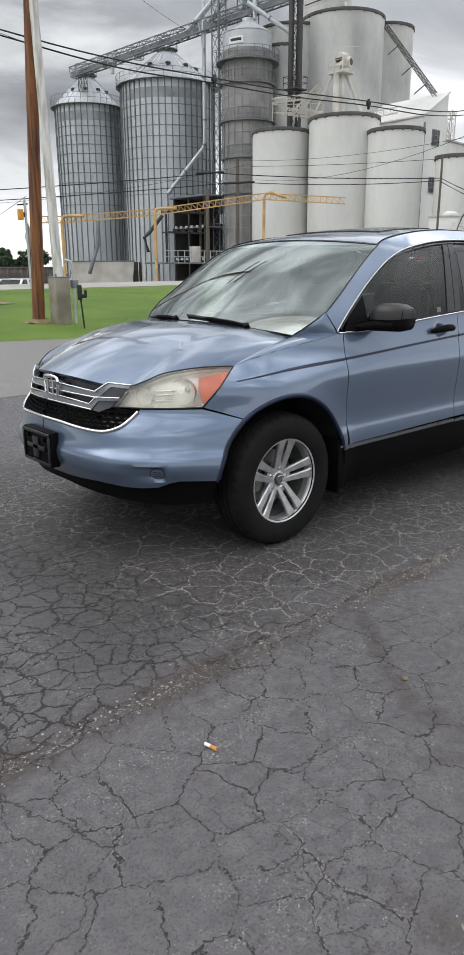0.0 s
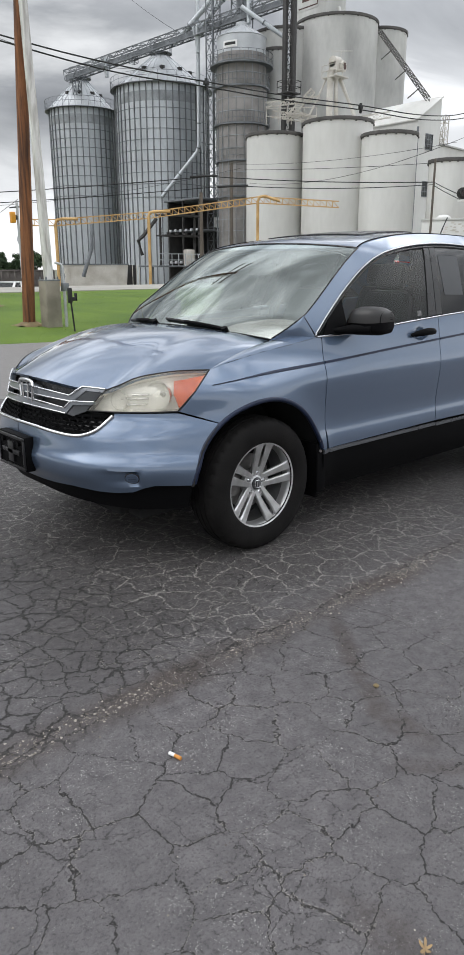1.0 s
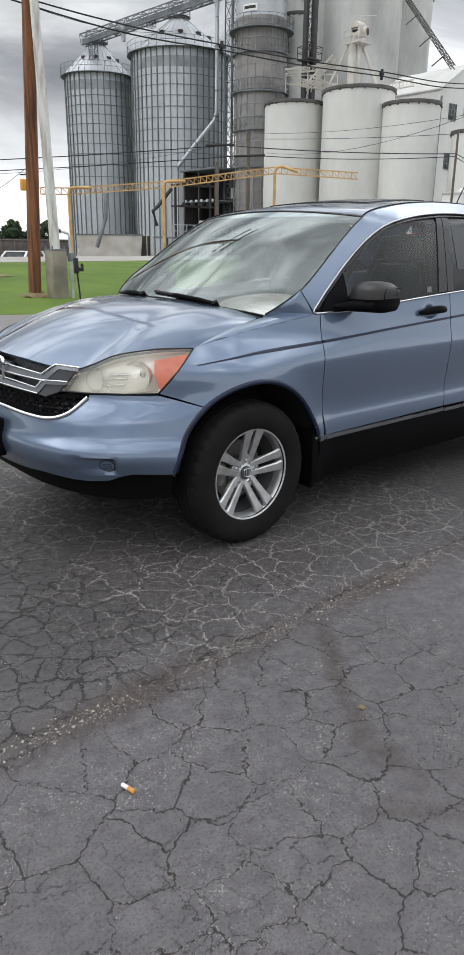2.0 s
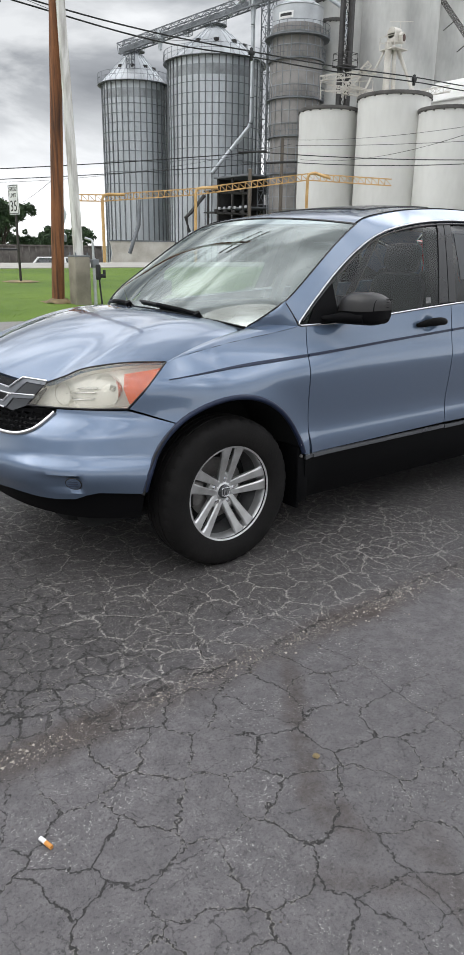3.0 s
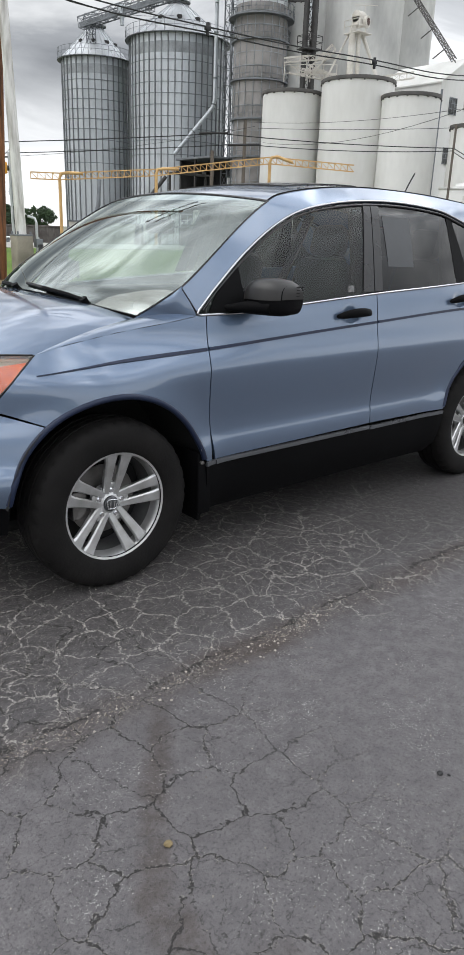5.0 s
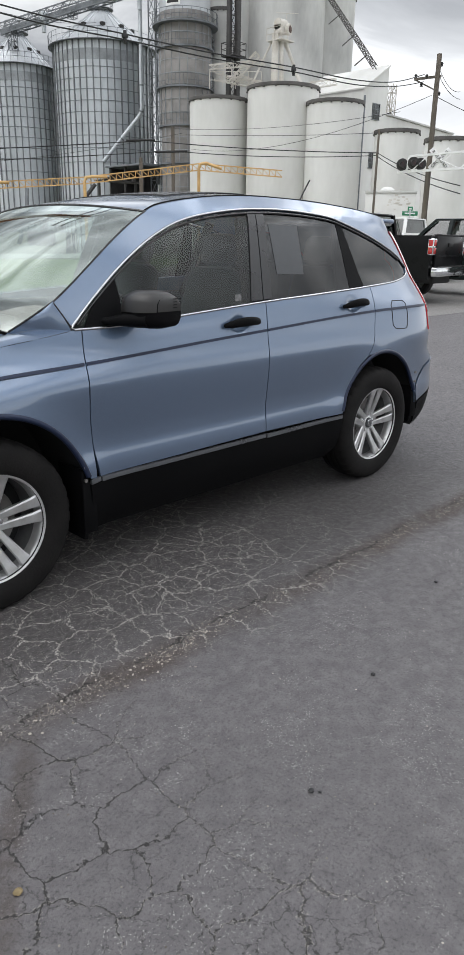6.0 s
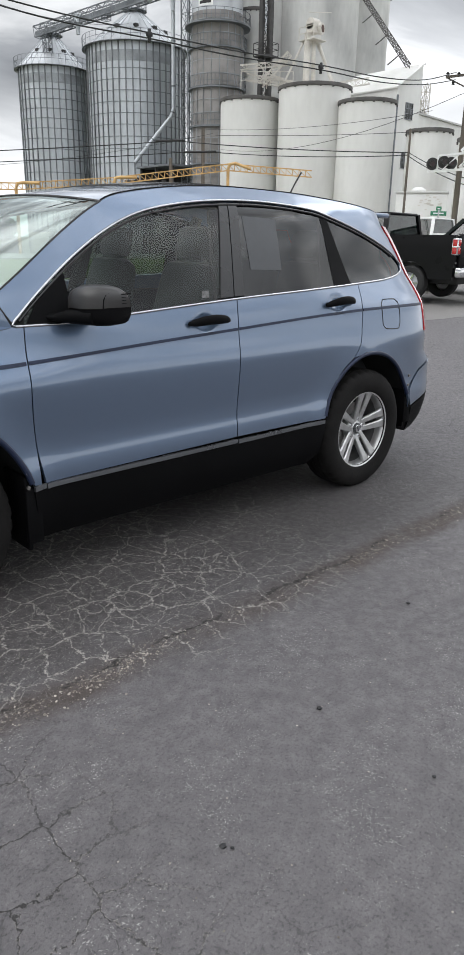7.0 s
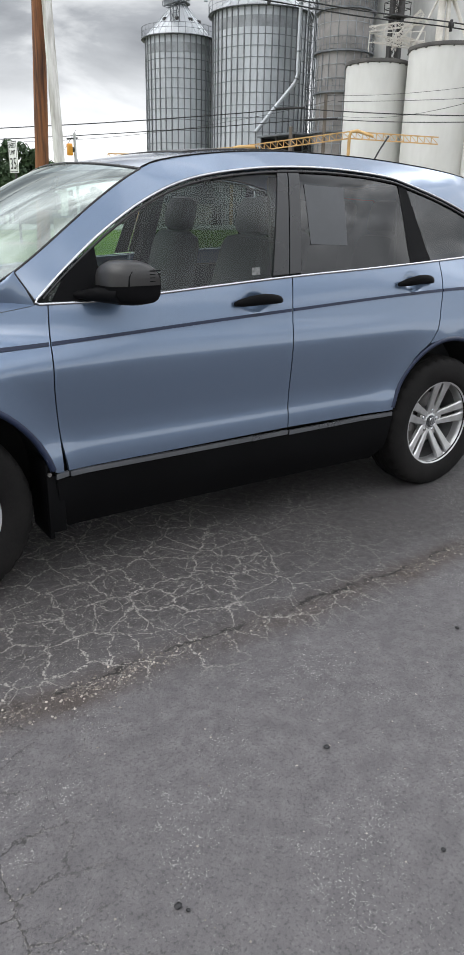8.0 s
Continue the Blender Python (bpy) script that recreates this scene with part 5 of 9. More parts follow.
def speed_sign():
    x, y = 6.05, 17.1
    t = thing("speed_limit_sign", (x, y, lift(x, y) - 0.05), label="white speed limit 35 sign on a dark post", category="road sign")
    t.matrix_basis = pose(x, y, lift(x, y) - 0.05, 0, 0, -83)
    part("post", bx(B(), (-0.03, 0.0, 0), (0.03, 0.05, 2.35), 0.005), POST, t)
    plate = part("plate", bx(B(), (-0.27, -0.02, 1.82), (0.27, 0.0, 2.6), 0.004), SIGN_W, t)
    bm = B()
    for lo, hi in (((-0.25, 1.84), (0.25, 1.855)), ((-0.25, 2.565), (0.25, 2.58)), ((-0.25, 1.855), (-0.235, 2.565)), ((0.235, 1.855), (0.25, 2.565))):
        bx(bm, (lo[0], -0.024, lo[1]), (hi[0], -0.021, hi[1]))
    part("border", bm, SIGN_B, plate)
    for body, z, s in (("SPEED", 2.475, 0.155), ("LIMIT", 2.315, 0.155), ("35", 2.03, 0.40)):
        letters("writing", body, s, pose(0, -0.024, z, 90, 0, 0), SIGN_B, plate)
    bm = lathe(B(), [(0, 0.03), (0.3, 0.05), (0.55, 0.02)], 18)
    part("bare_soil", bm, STRAW, t)


speed_sign()


def signal_mast():
    x, y = 10.5, 23.9
    t = thing("signal_mast", (x, y, lift(x, y)), label="grey crossing signal mast with amber lamp and diamond sign", category="traffic signal")
    part("mast", rod(B(), (0, 0, 0), (0.0, 0, 3.3), 0.05, seg=12), ALU, t)
    part("arm", bar(B(), (-0.28, 0.05, 3.1), (0.12, 0, 3.15), 0.05), DARK, t)
    lamp = part("lamp_housing", bx(B(), (-0.3, -0.1, 2.55), (-0.12, 0.1, 2.95), 0.03), AMBER, t, "amber lamp housing")
    part("visor", rod(B(), (-0.12, 0, 2.75), (-0.05, 0, 2.75), 0.09, seg=14), DARK, lamp)
    d = B()
    vs = [d.verts.new(p) for p in ((0.06, -0.38, 1.95), (0.06, 0, 1.45), (0.06, 0.38, 1.95), (0.06, 0, 2.45))]
    f = d.faces.new(vs)
    r = bmesh.ops.extrude_face_region(d, geom=[f])
    bmesh.ops.translate(d, vec=(0.02, 0, 0), verts=[v for v in r["geom"] if isinstance(v, bmesh.types.BMVert)])
    part("diamond_plate", d, GALV, t)
    part("small_plate", bx(B(), (0.04, -0.12, 0.95), (0.16, 0.12, 1.2), 0.01), GALV_D, t)


signal_mast()


def leaf_tree(at, h, spread, seed, label):
    """A tapered trunk, limbs and a crown of many leaf clumps with gaps."""
    t = thing("tree", at, label=label, category="tree", group="far trees")
    rng = random.Random(seed)
    bm = B()
    rod(bm, (0, 0, 0), (0.1, 0, h * 0.45), h * 0.035, h * 0.02, 8)
    tips = []
    for i in range(9):
        a = 6.283 * i / 9 + rng.uniform(-0.3, 0.3)
        z0 = h * rng.uniform(0.25, 0.5)
        p = Vector((math.cos(a) * spread * rng.uniform(0.4, 0.8), math.sin(a) * spread * rng.uniform(0.4, 0.8), h * rng.uniform(0.5, 0.9)))
        rod(bm, (0.05, 0, z0), p, h * 0.014, h * 0.005, 6)
        tips.append(p)
    tips.append(Vector((0, 0, h * 0.92)))
    part("trunk", bm, BARK, t)
    vs, fs = [], []
    cl = []
    for p in tips:
        for _ in range(7):
            cl.append((p + Vector((rng.gauss(0, spread * 0.2), rng.gauss(0, spread * 0.2), rng.gauss(0, h * 0.07))), rng.uniform(0.5, 1.1) * spread * 0.2))
    for c, s in cl:
        for _ in range(150):
            d = Vector((rng.gauss(0, 1), rng.gauss(0, 1), rng.gauss(0, 0.8))).normalized() * s * rng.uniform(0.5, 1.0)
            q = c + d
            if q.z < h * 0.16:
                continue
            e = s * 0.16
            u, w = Vector((rng.gauss(0, 1), rng.gauss(0, 1), rng.gauss(0, 1))) * e, Vector((rng.gauss(0, 1), rng.gauss(0, 1), rng.gauss(0, 1))) * e
            i = len(vs)
            vs += [q - u, q + w, q + u, q - w]
            fs.append((i, i + 1, i + 2, i + 3))
    me = bpy.data.meshes.new("crown")
    me.from_pydata(vs, [], fs)
    me.materials.append(LEAF)
    ob = new("crown", me)
    ob.parent = t
    return t


leaf_tree((38.0, 120.0, -3.0), 13.2, 6.2, 1, "broad dark green tree beyond the tracks")
leaf_tree((44.5, 122.0, -3.0), 11.0, 5.2, 2, "broad dark green tree beyond the tracks")
leaf_tree((33.0, 128.0, -3.0), 13.8, 6.2, 6, "tall dark green tree beyond the tracks")
for i, (x, y, h) in enumerate(((27, 128, 9.5), (50, 126, 5.8), (53, 140, 6.2), (58, 134, 7.2), (63, 132, 7.0), (20, 132, 8.5), (40.5, 135, 5.5), (46, 140, 6.0))):
    leaf_tree((x, y, -3.0), h, h * 0.46, 11 + i, "small dark green tree on the skyline")


def weeds():
    rng = random.Random(9)
    vs, fs = [], []
    for _ in range(1400):
        x = rng.uniform(16.5, 23)
        y = 33.0 + (x - 16.5) * -0.1 + rng.uniform(-0.5, 0.5)
        z, h = lift(x, y) - 0.05, rng.uniform(0.08, 0.30)
        a = rng.uniform(0, 6.283)
        dx, dy = math.cos(a) * 0.035, math.sin(a) * 0.035
        i = len(vs)
        vs += [(x - dx, y - dy, z), (x + dx, y + dy, z), (x + rng.uniform(-0.2, 0.2), y + rng.uniform(-0.2, 0.2), z + h)]
        fs.append((i, i + 1, i + 2))
    me = bpy.data.meshes.new("weeds")
    me.from_pydata(vs, [], fs)
    me.materials.append(mat("dry_weeds", (0.20, 0.22, 0.07), 0.9, 0.0, 0.3, 2.0, 20.0, 0.0))
    tagged(new("weeds", me), "low yellowish weeds along the road edge", "weeds", kind="stuff")


weeds()


def crossing_signal():
    """The cantilever over the road, with two pairs of lamps and a crossbuck."""
    t = thing("crossing_signal", (31.6, 11.0, 0.3), label="white railway crossing cantilever with dark hooded lamps", category="railway signal")
    o = Vector((31.6, 11.0, 0.3))

    def q(x, y, z):
        return Vector((x, y, z)) - o
    part("mast", rod(B(), (0, 0, 0), (0, 0, 6.4), 0.14, seg=14), ALU, t)
    a0, a1 = q(29.0, 16.4, 4.45), q(31.6, 11.0, 4.75)
    b0, b1 = q(29.23, 16.0, 5.12), q(31.6, 11.0, 5.45)
    part("lower_chord", bar(B(), a0, a1, 0.10), SIGN_W, t)
    part("upper_chord", bar(B(), b0, b1, 0.09), SIGN_W, t)
    bm = B()
    bar(bm, b0, a0.lerp(a1, 0.07), 0.06)
    for k in range(5):
        p, r = a0.lerp(a1, 0.1 + 0.18 * k), b0.lerp(b1, 0.16 + 0.18 * k)
        bar(bm, p, r, 0.045)
    tagged(part("lacing", bm, SIGN_W, t), kind="stuff")
    for c in (q(29.12, 16.25, 4.78), q(29.36, 15.82, 4.84), q(29.52, 15.55, 4.8), q(30.9, 12.2, 3.0), q(31.1, 11.9, 2.6)):
        lamp = thing("x")
        bpy.data.objects.remove(lamp)
        d = Vector((-0.75, -0.66, 0))
        back = part("lamp_backing", rod(B(), c, c + d * 0.03, 0.26, seg=24), DARK, t)
        part("lens", rod(B(), c + d * 0.03, c + d * 0.09, 0.12, seg=20), LENS_RED, back)
        bm = lathe(B(), [(0.14, 0), (0.14, 0.26), (0.13, 0.26), (0.13, 0)], 16, a0=0, a1=200)
        bmesh.ops.transform(bm, matrix=Matrix.Translation(c + d * 0.03) @ d.to_track_quat("Z", "X").to_matrix().to_4x4(), verts=bm.verts)
        part("hood", bm, DARK, back)
    c = q(30.7, 15.3, 5.08)
    rz = math.degrees(math.atan2(0.66, 0.75)) - 90
    for s, words in ((1, "RAILROAD"), (-1, "CROSSING")):
        m = Matrix.Translation(c) @ pose(0, 0, 0, 0, 0, rz) @ pose(0, 0, 0, 0, 45 * s, 0)
        bm = bx(B(), (-0.60, -0.01 - 0.01 * s, -0.115), (0.60, 0.0 - 0.01 * s, 0.115), 0.004)
        bmesh.ops.transform(bm, matrix=m, verts=bm.verts)
        board = part("crossbuck_board", bm, SIGN_W, t)
        letters("writing", words, 0.20, m @ pose(0, -0.024 - 0.01 * s, 0, 90, 0, 0), SIGN_B, board)
    bm = B()
    bar(bm, c, a0.lerp(a1, 0.45), 0.04)
    part("bracket", bm, SIGN_W, t)


crossing_signal()


def line_pole():
    t = thing("utility_pole", (31.45, 16.27, -0.2), label="grey weathered utility pole with insulators and wires", category="utility pole", group="utility poles")
    part("shaft", rod(B(), (0, 0, 0), (0.0, 0.0, 9.8), 0.15, 0.11, 16), WOOD_G, t)
    bm = B()
    bar(bm, (-0.75, 0.75, 8.75), (0.12, -0.12, 8.9), 0.10)
    bar(bm, (-0.75, 0.75, 8.75), (0, 0, 8.3), 0.05)
    part("arm", bm, WOOD_G, t)
    for p in ((-0.7, 0.7, 8.8), (-0.5, 0.5, 8.45), (-0.35, 0.35, 8.8), (0.1, -0.1, 9.3), (0.1, -0.1, 8.1)):
        part("insulator", lathe(B(), [(0.0, 0), (0.07, 0.0), (0.05, 0.06), (0.08, 0.1), (0.04, 0.16), (0, 0.17)], 12, at=p), BLACK, t)


line_pole()


def street_sign():
    t = thing("street_sign", (24.31, 12.6, lift(24, 12.6) - 0.05), label="green street name sign on a steel post", category="street sign")
    z = 2.5 - t.matrix_basis.translation.z
    part("post", rod(B(), (0, 0, 0), (0, 0, z + 0.12), 0.03, seg=10), ALU, t)
    d = Vector((0.71, -0.70, 0))
    bm = B()
    m = pose(0, 0, z, 0, 0, -44)
    bx(bm, (-0.30, -0.01, -0.09), (0.30, 0.01, 0.07), 0.004, m)
    long_ = part("plate", bm, SIGN_G, t)
    bm = bx(B(), (-0.2, -0.014, -0.03), (0.2, -0.011, 0.02), 0.0, m)
    part("bar", bm, SIGN_W, long_)
    bm = bx(B(), (-0.10, -0.01, 0.09), (0.10, 0.01, 0.24), 0.004, m)
    short = part("plate", bm, SIGN_G, t)
    part("bar", bx(B(), (-0.05, -0.014, 0.14), (0.05, -0.011, 0.18), 0.0, m), SIGN_W, short)


street_sign()


# ---- overhead wires ----
def wire(pts_or_a, b=None, drop=0.0, r=0.02, label="black overhead cable"):
    pts = sag(pts_or_a, b, drop) if b is not None else pts_or_a
    o = Vector(pts[0])
    ob = part("overhead_wire", tube(B(), [Vector(p) - o for p in pts], r, 6), BLACK, None)
    ob.matrix_basis = Matrix.Translation(o)
    return tagged(ob, label, "cable", "overhead wires")


CLAMP_A, CLAMP_B = Vector((13.02, 15.43, 6.92)), Vector((19.76, 14.85, 7.02))
up1 = [(-8.0, 17.4, 9.0), (0.5, 16.4, 7.85), (6.34, 15.8, 7.16), (9.8, 15.6, 6.96), tuple(CLAMP_A + Vector((0, 0, 0.04))), (16.1, 15.1, 6.95), tuple(CLAMP_B + Vector((0, 0, 0.06))), (23.35, 15.0, 7.24), (27.0, 15.6, 7.75), (31.0, 16.7, 8.75)]
up2 = [(-8.0, 17.4, 8.8), (0.5, 16.4, 7.68), (6.33, 15.8, 7.03), (9.8, 15.6, 6.77), tuple(CLAMP_A - Vector((0, 0, 0.10))), (16.1, 15.1, 6.80), tuple(CLAMP_B - Vector((0, 0, 0.08))), (23.35, 15.0, 7.08), (27.0, 15.6, 7.58), (31.0, 16.7, 8.45)]
for line in (up1, up2):
    c = []
    for p0, p1, p2, p3 in zip([line[0]] + line, line, line[1:], line[2:] + [line[-1]]):
        for k in range(6):
            u = k / 6
            c.append(tuple(0.5 * (2 * b + (d - a) * u + (2 * a - 5 * b + 4 * d - e) * u * u + (3 * b - a - 3 * d + e) * u ** 3) for a, b, d, e in zip(p0, p1, p2, p3)))
    wire(c + [line[-1]], r=0.020, label="thick black overhead cable strung between poles")
for c in (CLAMP_A, CLAMP_B, Vector((5.6, 15.95, 7.2))):
    bm = B()
    bx(bm, (-0.04, -0.04, -0.20), (0.04, 0.04, 0.14), 0.015)
    bx(bm, (-0.09, -0.05, -0.06), (0.09, 0.05, 0.06), 0.02)
    ob = part("cable_spacer", bm, BLACK, None)
    ob.matrix_basis = Matrix.Translation(c)
    tagged(ob, "small black spacer clamped on the cables", "cable spacer", "cable spacers")

MAST = (40.0, 25.2)
wire((-6, 58, 5.0), (29.3, 35.0, 7.15), 0.5, 0.030, "black overhead cable crossing before the bins")
wire((29.3, 35.0, 7.15), (40.0, 25.2, 6.75), 0.15, 0.030, "black overhead cable crossing before the tanks")
wire((-6, 58, 4.4), (30.4, 34.1, 6.6), 0.5, 0.026, "black overhead cable crossing before the bins")
wire((30.4, 34.1, 6.6), (40.0, 25.2, 6.6), 0.2, 0.026, "black overhead cable crossing before the tanks")
for a, b in (((28.2, 35.7, 7.1), (29.7, 34.7, 7.2)), ((29.6, 34.6, 6.5), (31.2, 33.4, 6.6))):
    wire([a, b], r=0.07, label="thick black splice sleeve on the cable")
wire((40.0, 25.2, 6.75), (30.46, 13.99, 3.89), 0.2, 0.024, "black cable from pole to the crossing")
wire((40.0, 25.2, 6.55), (30.47, 13.96, 3.55), 0.2, 0.024, "black cable from pole to the crossing")
wire((38.6, 43.5, 9.5), (39.53, 23.45, 8.87), 0.4, 0.013, "thin wire before the white tanks")
wire((34.4, 37.2, 8.15), (40.0, 25.2, 7.9), 0.1, 0.016, "thin wire before the white tanks")
wire((37.4, 40.0, 7.7), (31.3, 16.4, 7.9), 0.9, 0.012, "thin wire running to the line pole")
wire((20.5, 60.0, 6.2), (37.6, 41.2, 8.9), 0.6, 0.013, "thin wire crossing before the bins")
wire((14.0, 34.0, 12.5), (36.0, 49.5, 17.2), 0.7, 0.014, "thin wire rising past the bins")
wire((14.0, 34.0, 12.5), (-12.0, 16.0, 8.5), 0.7, 0.014, "thin wire rising past the bins")
wire((40.8, 64.0, 28.0), (46.0, 60.1, 23.8), 0.2, 0.016, "thin guy wire at the tower")
wire((31.4, 16.3, 8.9), (38.1, 18.75, 8.86), 0.25, 0.014, "thin wire leaving the line pole")
wire((31.4, 16.3, 9.2), (38.1, 18.78, 9.23), 0.35, 0.014, "thin wire leaving the line pole")
wire((31.4, 16.3, 7.9), (36.0, 13.5, 6.6), 0.2, 0.014, "thin wire leaving the line pole")
wire((22.0, 58.0, 4.4), (10.6, 24.0, 4.0), 0.15, 0.010, "thin wire near the signal mast")


# ---- other vehicles ----
BLACK_P = mat("black_truck_paint", (0.006, 0.006, 0.007), 0.3, 0.0, 0.1, 3.0, 60.0, 0.0, coat=0.08, spec=0.12)
WHITE_P = mat("white_truck_paint", (0.72, 0.72, 0.71), 0.3, 0.0, 0.05, 2.0, 60.0, 0.0, coat=0.8)
GREEN_P = mat("dark_green_truck_paint", (0.014, 0.020, 0.019), 0.3, 0.0, 0.1, 3.0, 60.0, 0.0, coat=0.1, spec=0.15)
CAR_GL = glass("truck_window_glass", (0.80, 1.0, 0.93), 0.0, 0.20, 1.7)
TAIL_R = mat("truck_tail_lens", (0.45, 0.02, 0.02), 0.2, 0.0, 0.15, 9.0, 60.0, 0.0, coat=0.8)
T_CHROME = mat("truck_chrome", (0.75, 0.76, 0.77), 0.12, 1.0, 0.05, 5.0, 60.0, 0.0)
T_RUBBER = mat("truck_tyre", (0.015, 0.015, 0.015), 0.75, 0.0, 0.2, 6.0, 60.0, 0.1)


def arch_profile(x0, x1, zb, zt, axles, r, zc):
    """A side outline with round cut-outs over the axles."""
    pts = [(x0, zt), (x0, zb)]
    for ax in axles:
        pts += [(ax + r * math.cos(radians(a)), max(zb, zc + r * math.sin(radians(a)))) for a in range(180, -1, -15)]
    pts += [(x1, zb), (x1, zt)]
    return pts


def faced(ob):
    """Turns a window pane to face away from the middle of the cab."""
    p = ob.data.polygons[0]
    if (p.center - Vector((0, 0, 1.6))).dot(p.normal) < 0:
        ob.data.flip_normals()
    return ob


def pickup(at, rz, coat, label, seen=True):
    """A four-door pickup: cab, bonnet, open bed with tailgate, lamps, bumper and wheels."""
    t = thing("pickup_truck", at, rz, label, "pickup truck", "parked pickup trucks")
    W_, zr, zb, zc = 0.98, 1.50, 0.52, 0.41
    # open bed
    for y0, y1 in ((-W_, -W_ + 0.12), (W_ - 0.12, W_)):
        part("bed_side", extrude_y(arch_profile(-2.88, -1.06, zb, zr, (-1.80,), 0.50, zc), y0, y1), coat, t)
    part("bed_floor", bx(B(), (-2.84, -W_ + 0.13, 0.80), (-1.06, W_ - 0.13, 0.88), 0.01), PLASTIC_T, t)
    part("bed_front", bx(B(), (-1.14, -W_ + 0.13, 0.88), (-1.06, W_ - 0.13, zr), 0.01), coat, t)
    gate = part("tailgate", bx(B(), (-2.94, -W_ + 0.20, 0.80), (-2.86, W_ - 0.20, zr), 0.02), coat, t)
    part("gate_handle", bx(B(), (-2.965, -0.13, 1.25), (-2.935, 0.13, 1.34), 0.012), PLASTIC_T, gate)
    part("gate_crease", bx(B(), (-2.952, -W_ + 0.24, 1.02), (-2.938, W_ - 0.24, 1.05), 0.004), coat, gate)
    part("gate_cap", bx(B(), (-2.95, -W_ + 0.2, zr - 0.005), (-2.84, W_ - 0.2, zr + 0.03), 0.012), PLASTIC_T, gate)
    for sg in (-1, 1):
        y0, y1 = (-W_ - 0.005, -W_ + 0.19) if sg < 0 else (W_ - 0.19, W_ + 0.005)
        lamp = part("tail_lamp", bx(B(), (-2.955, y0, 1.06), (-2.80, y1, 1.44), 0.03), T_CHROME, t, "red tail lamp in a chrome frame")
        for z0, z1 in ((1.09, 1.235), (1.265, 1.41)):
            part("lens", bx(B(), (-2.966, y0 + 0.025, z0), (-2.81, y1 - 0.025, z1), 0.02), TAIL_R, lamp, "red lens")
            part("lens", bx(B(), (-2.93, y0 - 0.006 if sg < 0 else y1 - 0.02, z0), (-2.83, y0 + 0.02 if sg < 0 else y1 + 0.006, z1), 0.006), TAIL_R, lamp, "red lens")
    part("rear_bumper", bx(B(), (-3.08, -W_ + 0.02, 0.58), (-2.92, W_ - 0.02, 0.80), 0.04), T_CHROME, t, "chrome step bumper")
    part("bumper_pad", bx(B(), (-3.07, -W_ + 0.3, 0.795), (-2.94, W_ - 0.3, 0.815), 0.008), PLASTIC_T, t)
    # cab and bonnet
    part("cab_body", extrude_y(arch_profile(-1.04, 2.86, 0.46, 1.28, (1.92,), 0.50, zc), -W_ + 0.01, W_ - 0.01), coat, t)
    bm = bx(B(), (0.98, -W_ + 0.10, 1.27), (2.84, W_ - 0.10, 1.36), 0.05)
    part("bonnet", bm, coat, t)
    roof_w, sill_w, zroof = 0.74, W_ - 0.03, 2.02
    bm = B()
    bx(bm, (-0.98, -roof_w, zroof - 0.06), (0.42, roof_w, zroof), 0.03)
    part("cab_roof", bm, coat, t)
    fr = [((-1.02, 1.28), (-0.96, zroof - 0.03)), ((-0.02, 1.28), (-0.06, zroof - 0.03)), ((1.10, 1.28), (0.40, zroof - 0.03))]
    for sg in (-1, 1):
        for (x0, z0), (x1, z1) in fr:
            part("pillar", bar(B(), (x0, sg * sill_w, z0), (x1, sg * roof_w, z1), 0.11, 0.07), coat, t)
        for (a, b) in ((0, 1), (1, 2)):
            (ax, az), (bx_, bz) = fr[a]
            (cx, cz), (dx, dz) = fr[b]
            bm = B()
            vs = [bm.verts.new(p) for p in ((ax, sg * (sill_w - 0.02), az), (cx, sg * (sill_w - 0.02), cz), (dx, sg * (roof_w - 0.02), dz), (bx_, sg * (roof_w - 0.02), bz))]
            bm.faces.new(vs)
            faced(part("side_window", bm, CAR_GL, t, smooth=0))
        for x0, x1 in ((-0.95, -0.06), (0.02, 0.98)):
            door = part("door", bx(B(), (x0, sg * W_ - 0.02, 0.56), (x1, sg * W_ + 0.004, 1.26), 0.01), coat, t)
            part("handle", bx(B(), (x0 + 0.06, sg * W_ - 0.03, 1.13), (x0 + 0.24, sg * W_ + 0.03, 1.17), 0.01), T_CHROME, door)
        part("door_mirror", bx(B(), (0.72, sg * 1.14 - 0.09, 1.26), (0.84, sg * 1.14 + 0.09, 1.52), 0.04), PLASTIC_T, t)
        part("mirror_arm", bar(B(), (0.80, sg * 0.94, 1.30), (0.78, sg * 1.10, 1.34), 0.04), PLASTIC_T, t)
        part("head_lamp", bx(B(), (2.78, sg * 0.78 - 0.16, 0.92), (2.88, sg * 0.78 + 0.16, 1.18), 0.03), T_CHROME, t)
    for name, x0, x1, w0 in (("rear_window", -1.03, -0.97, 0.80), ("windscreen", 1.08, 0.39, 0.86)):
        bm = B()
        vs = [bm.verts.new(p) for p in ((x0, -w0, 1.30), (x0, w0, 1.30), (x1, roof_w - 0.05, zroof - 0.07), (x1, -roof_w + 0.05, zroof - 0.07))]
        bm.faces.new(vs)
        faced(part(name, bm, CAR_GL, t, smooth=0))
    bm = B()
    for y in (-0.42, 0.42):
        bx(bm, (-0.1, y - 0.24, 0.9), (0.1, y + 0.24, 1.62), 0.06)
    part("seats", bm, PLASTIC_T, t)
    part("front_grille", bx(B(), (2.84, -0.58, 0.88), (2.90, 0.58, 1.20), 0.02), T_CHROME, t)
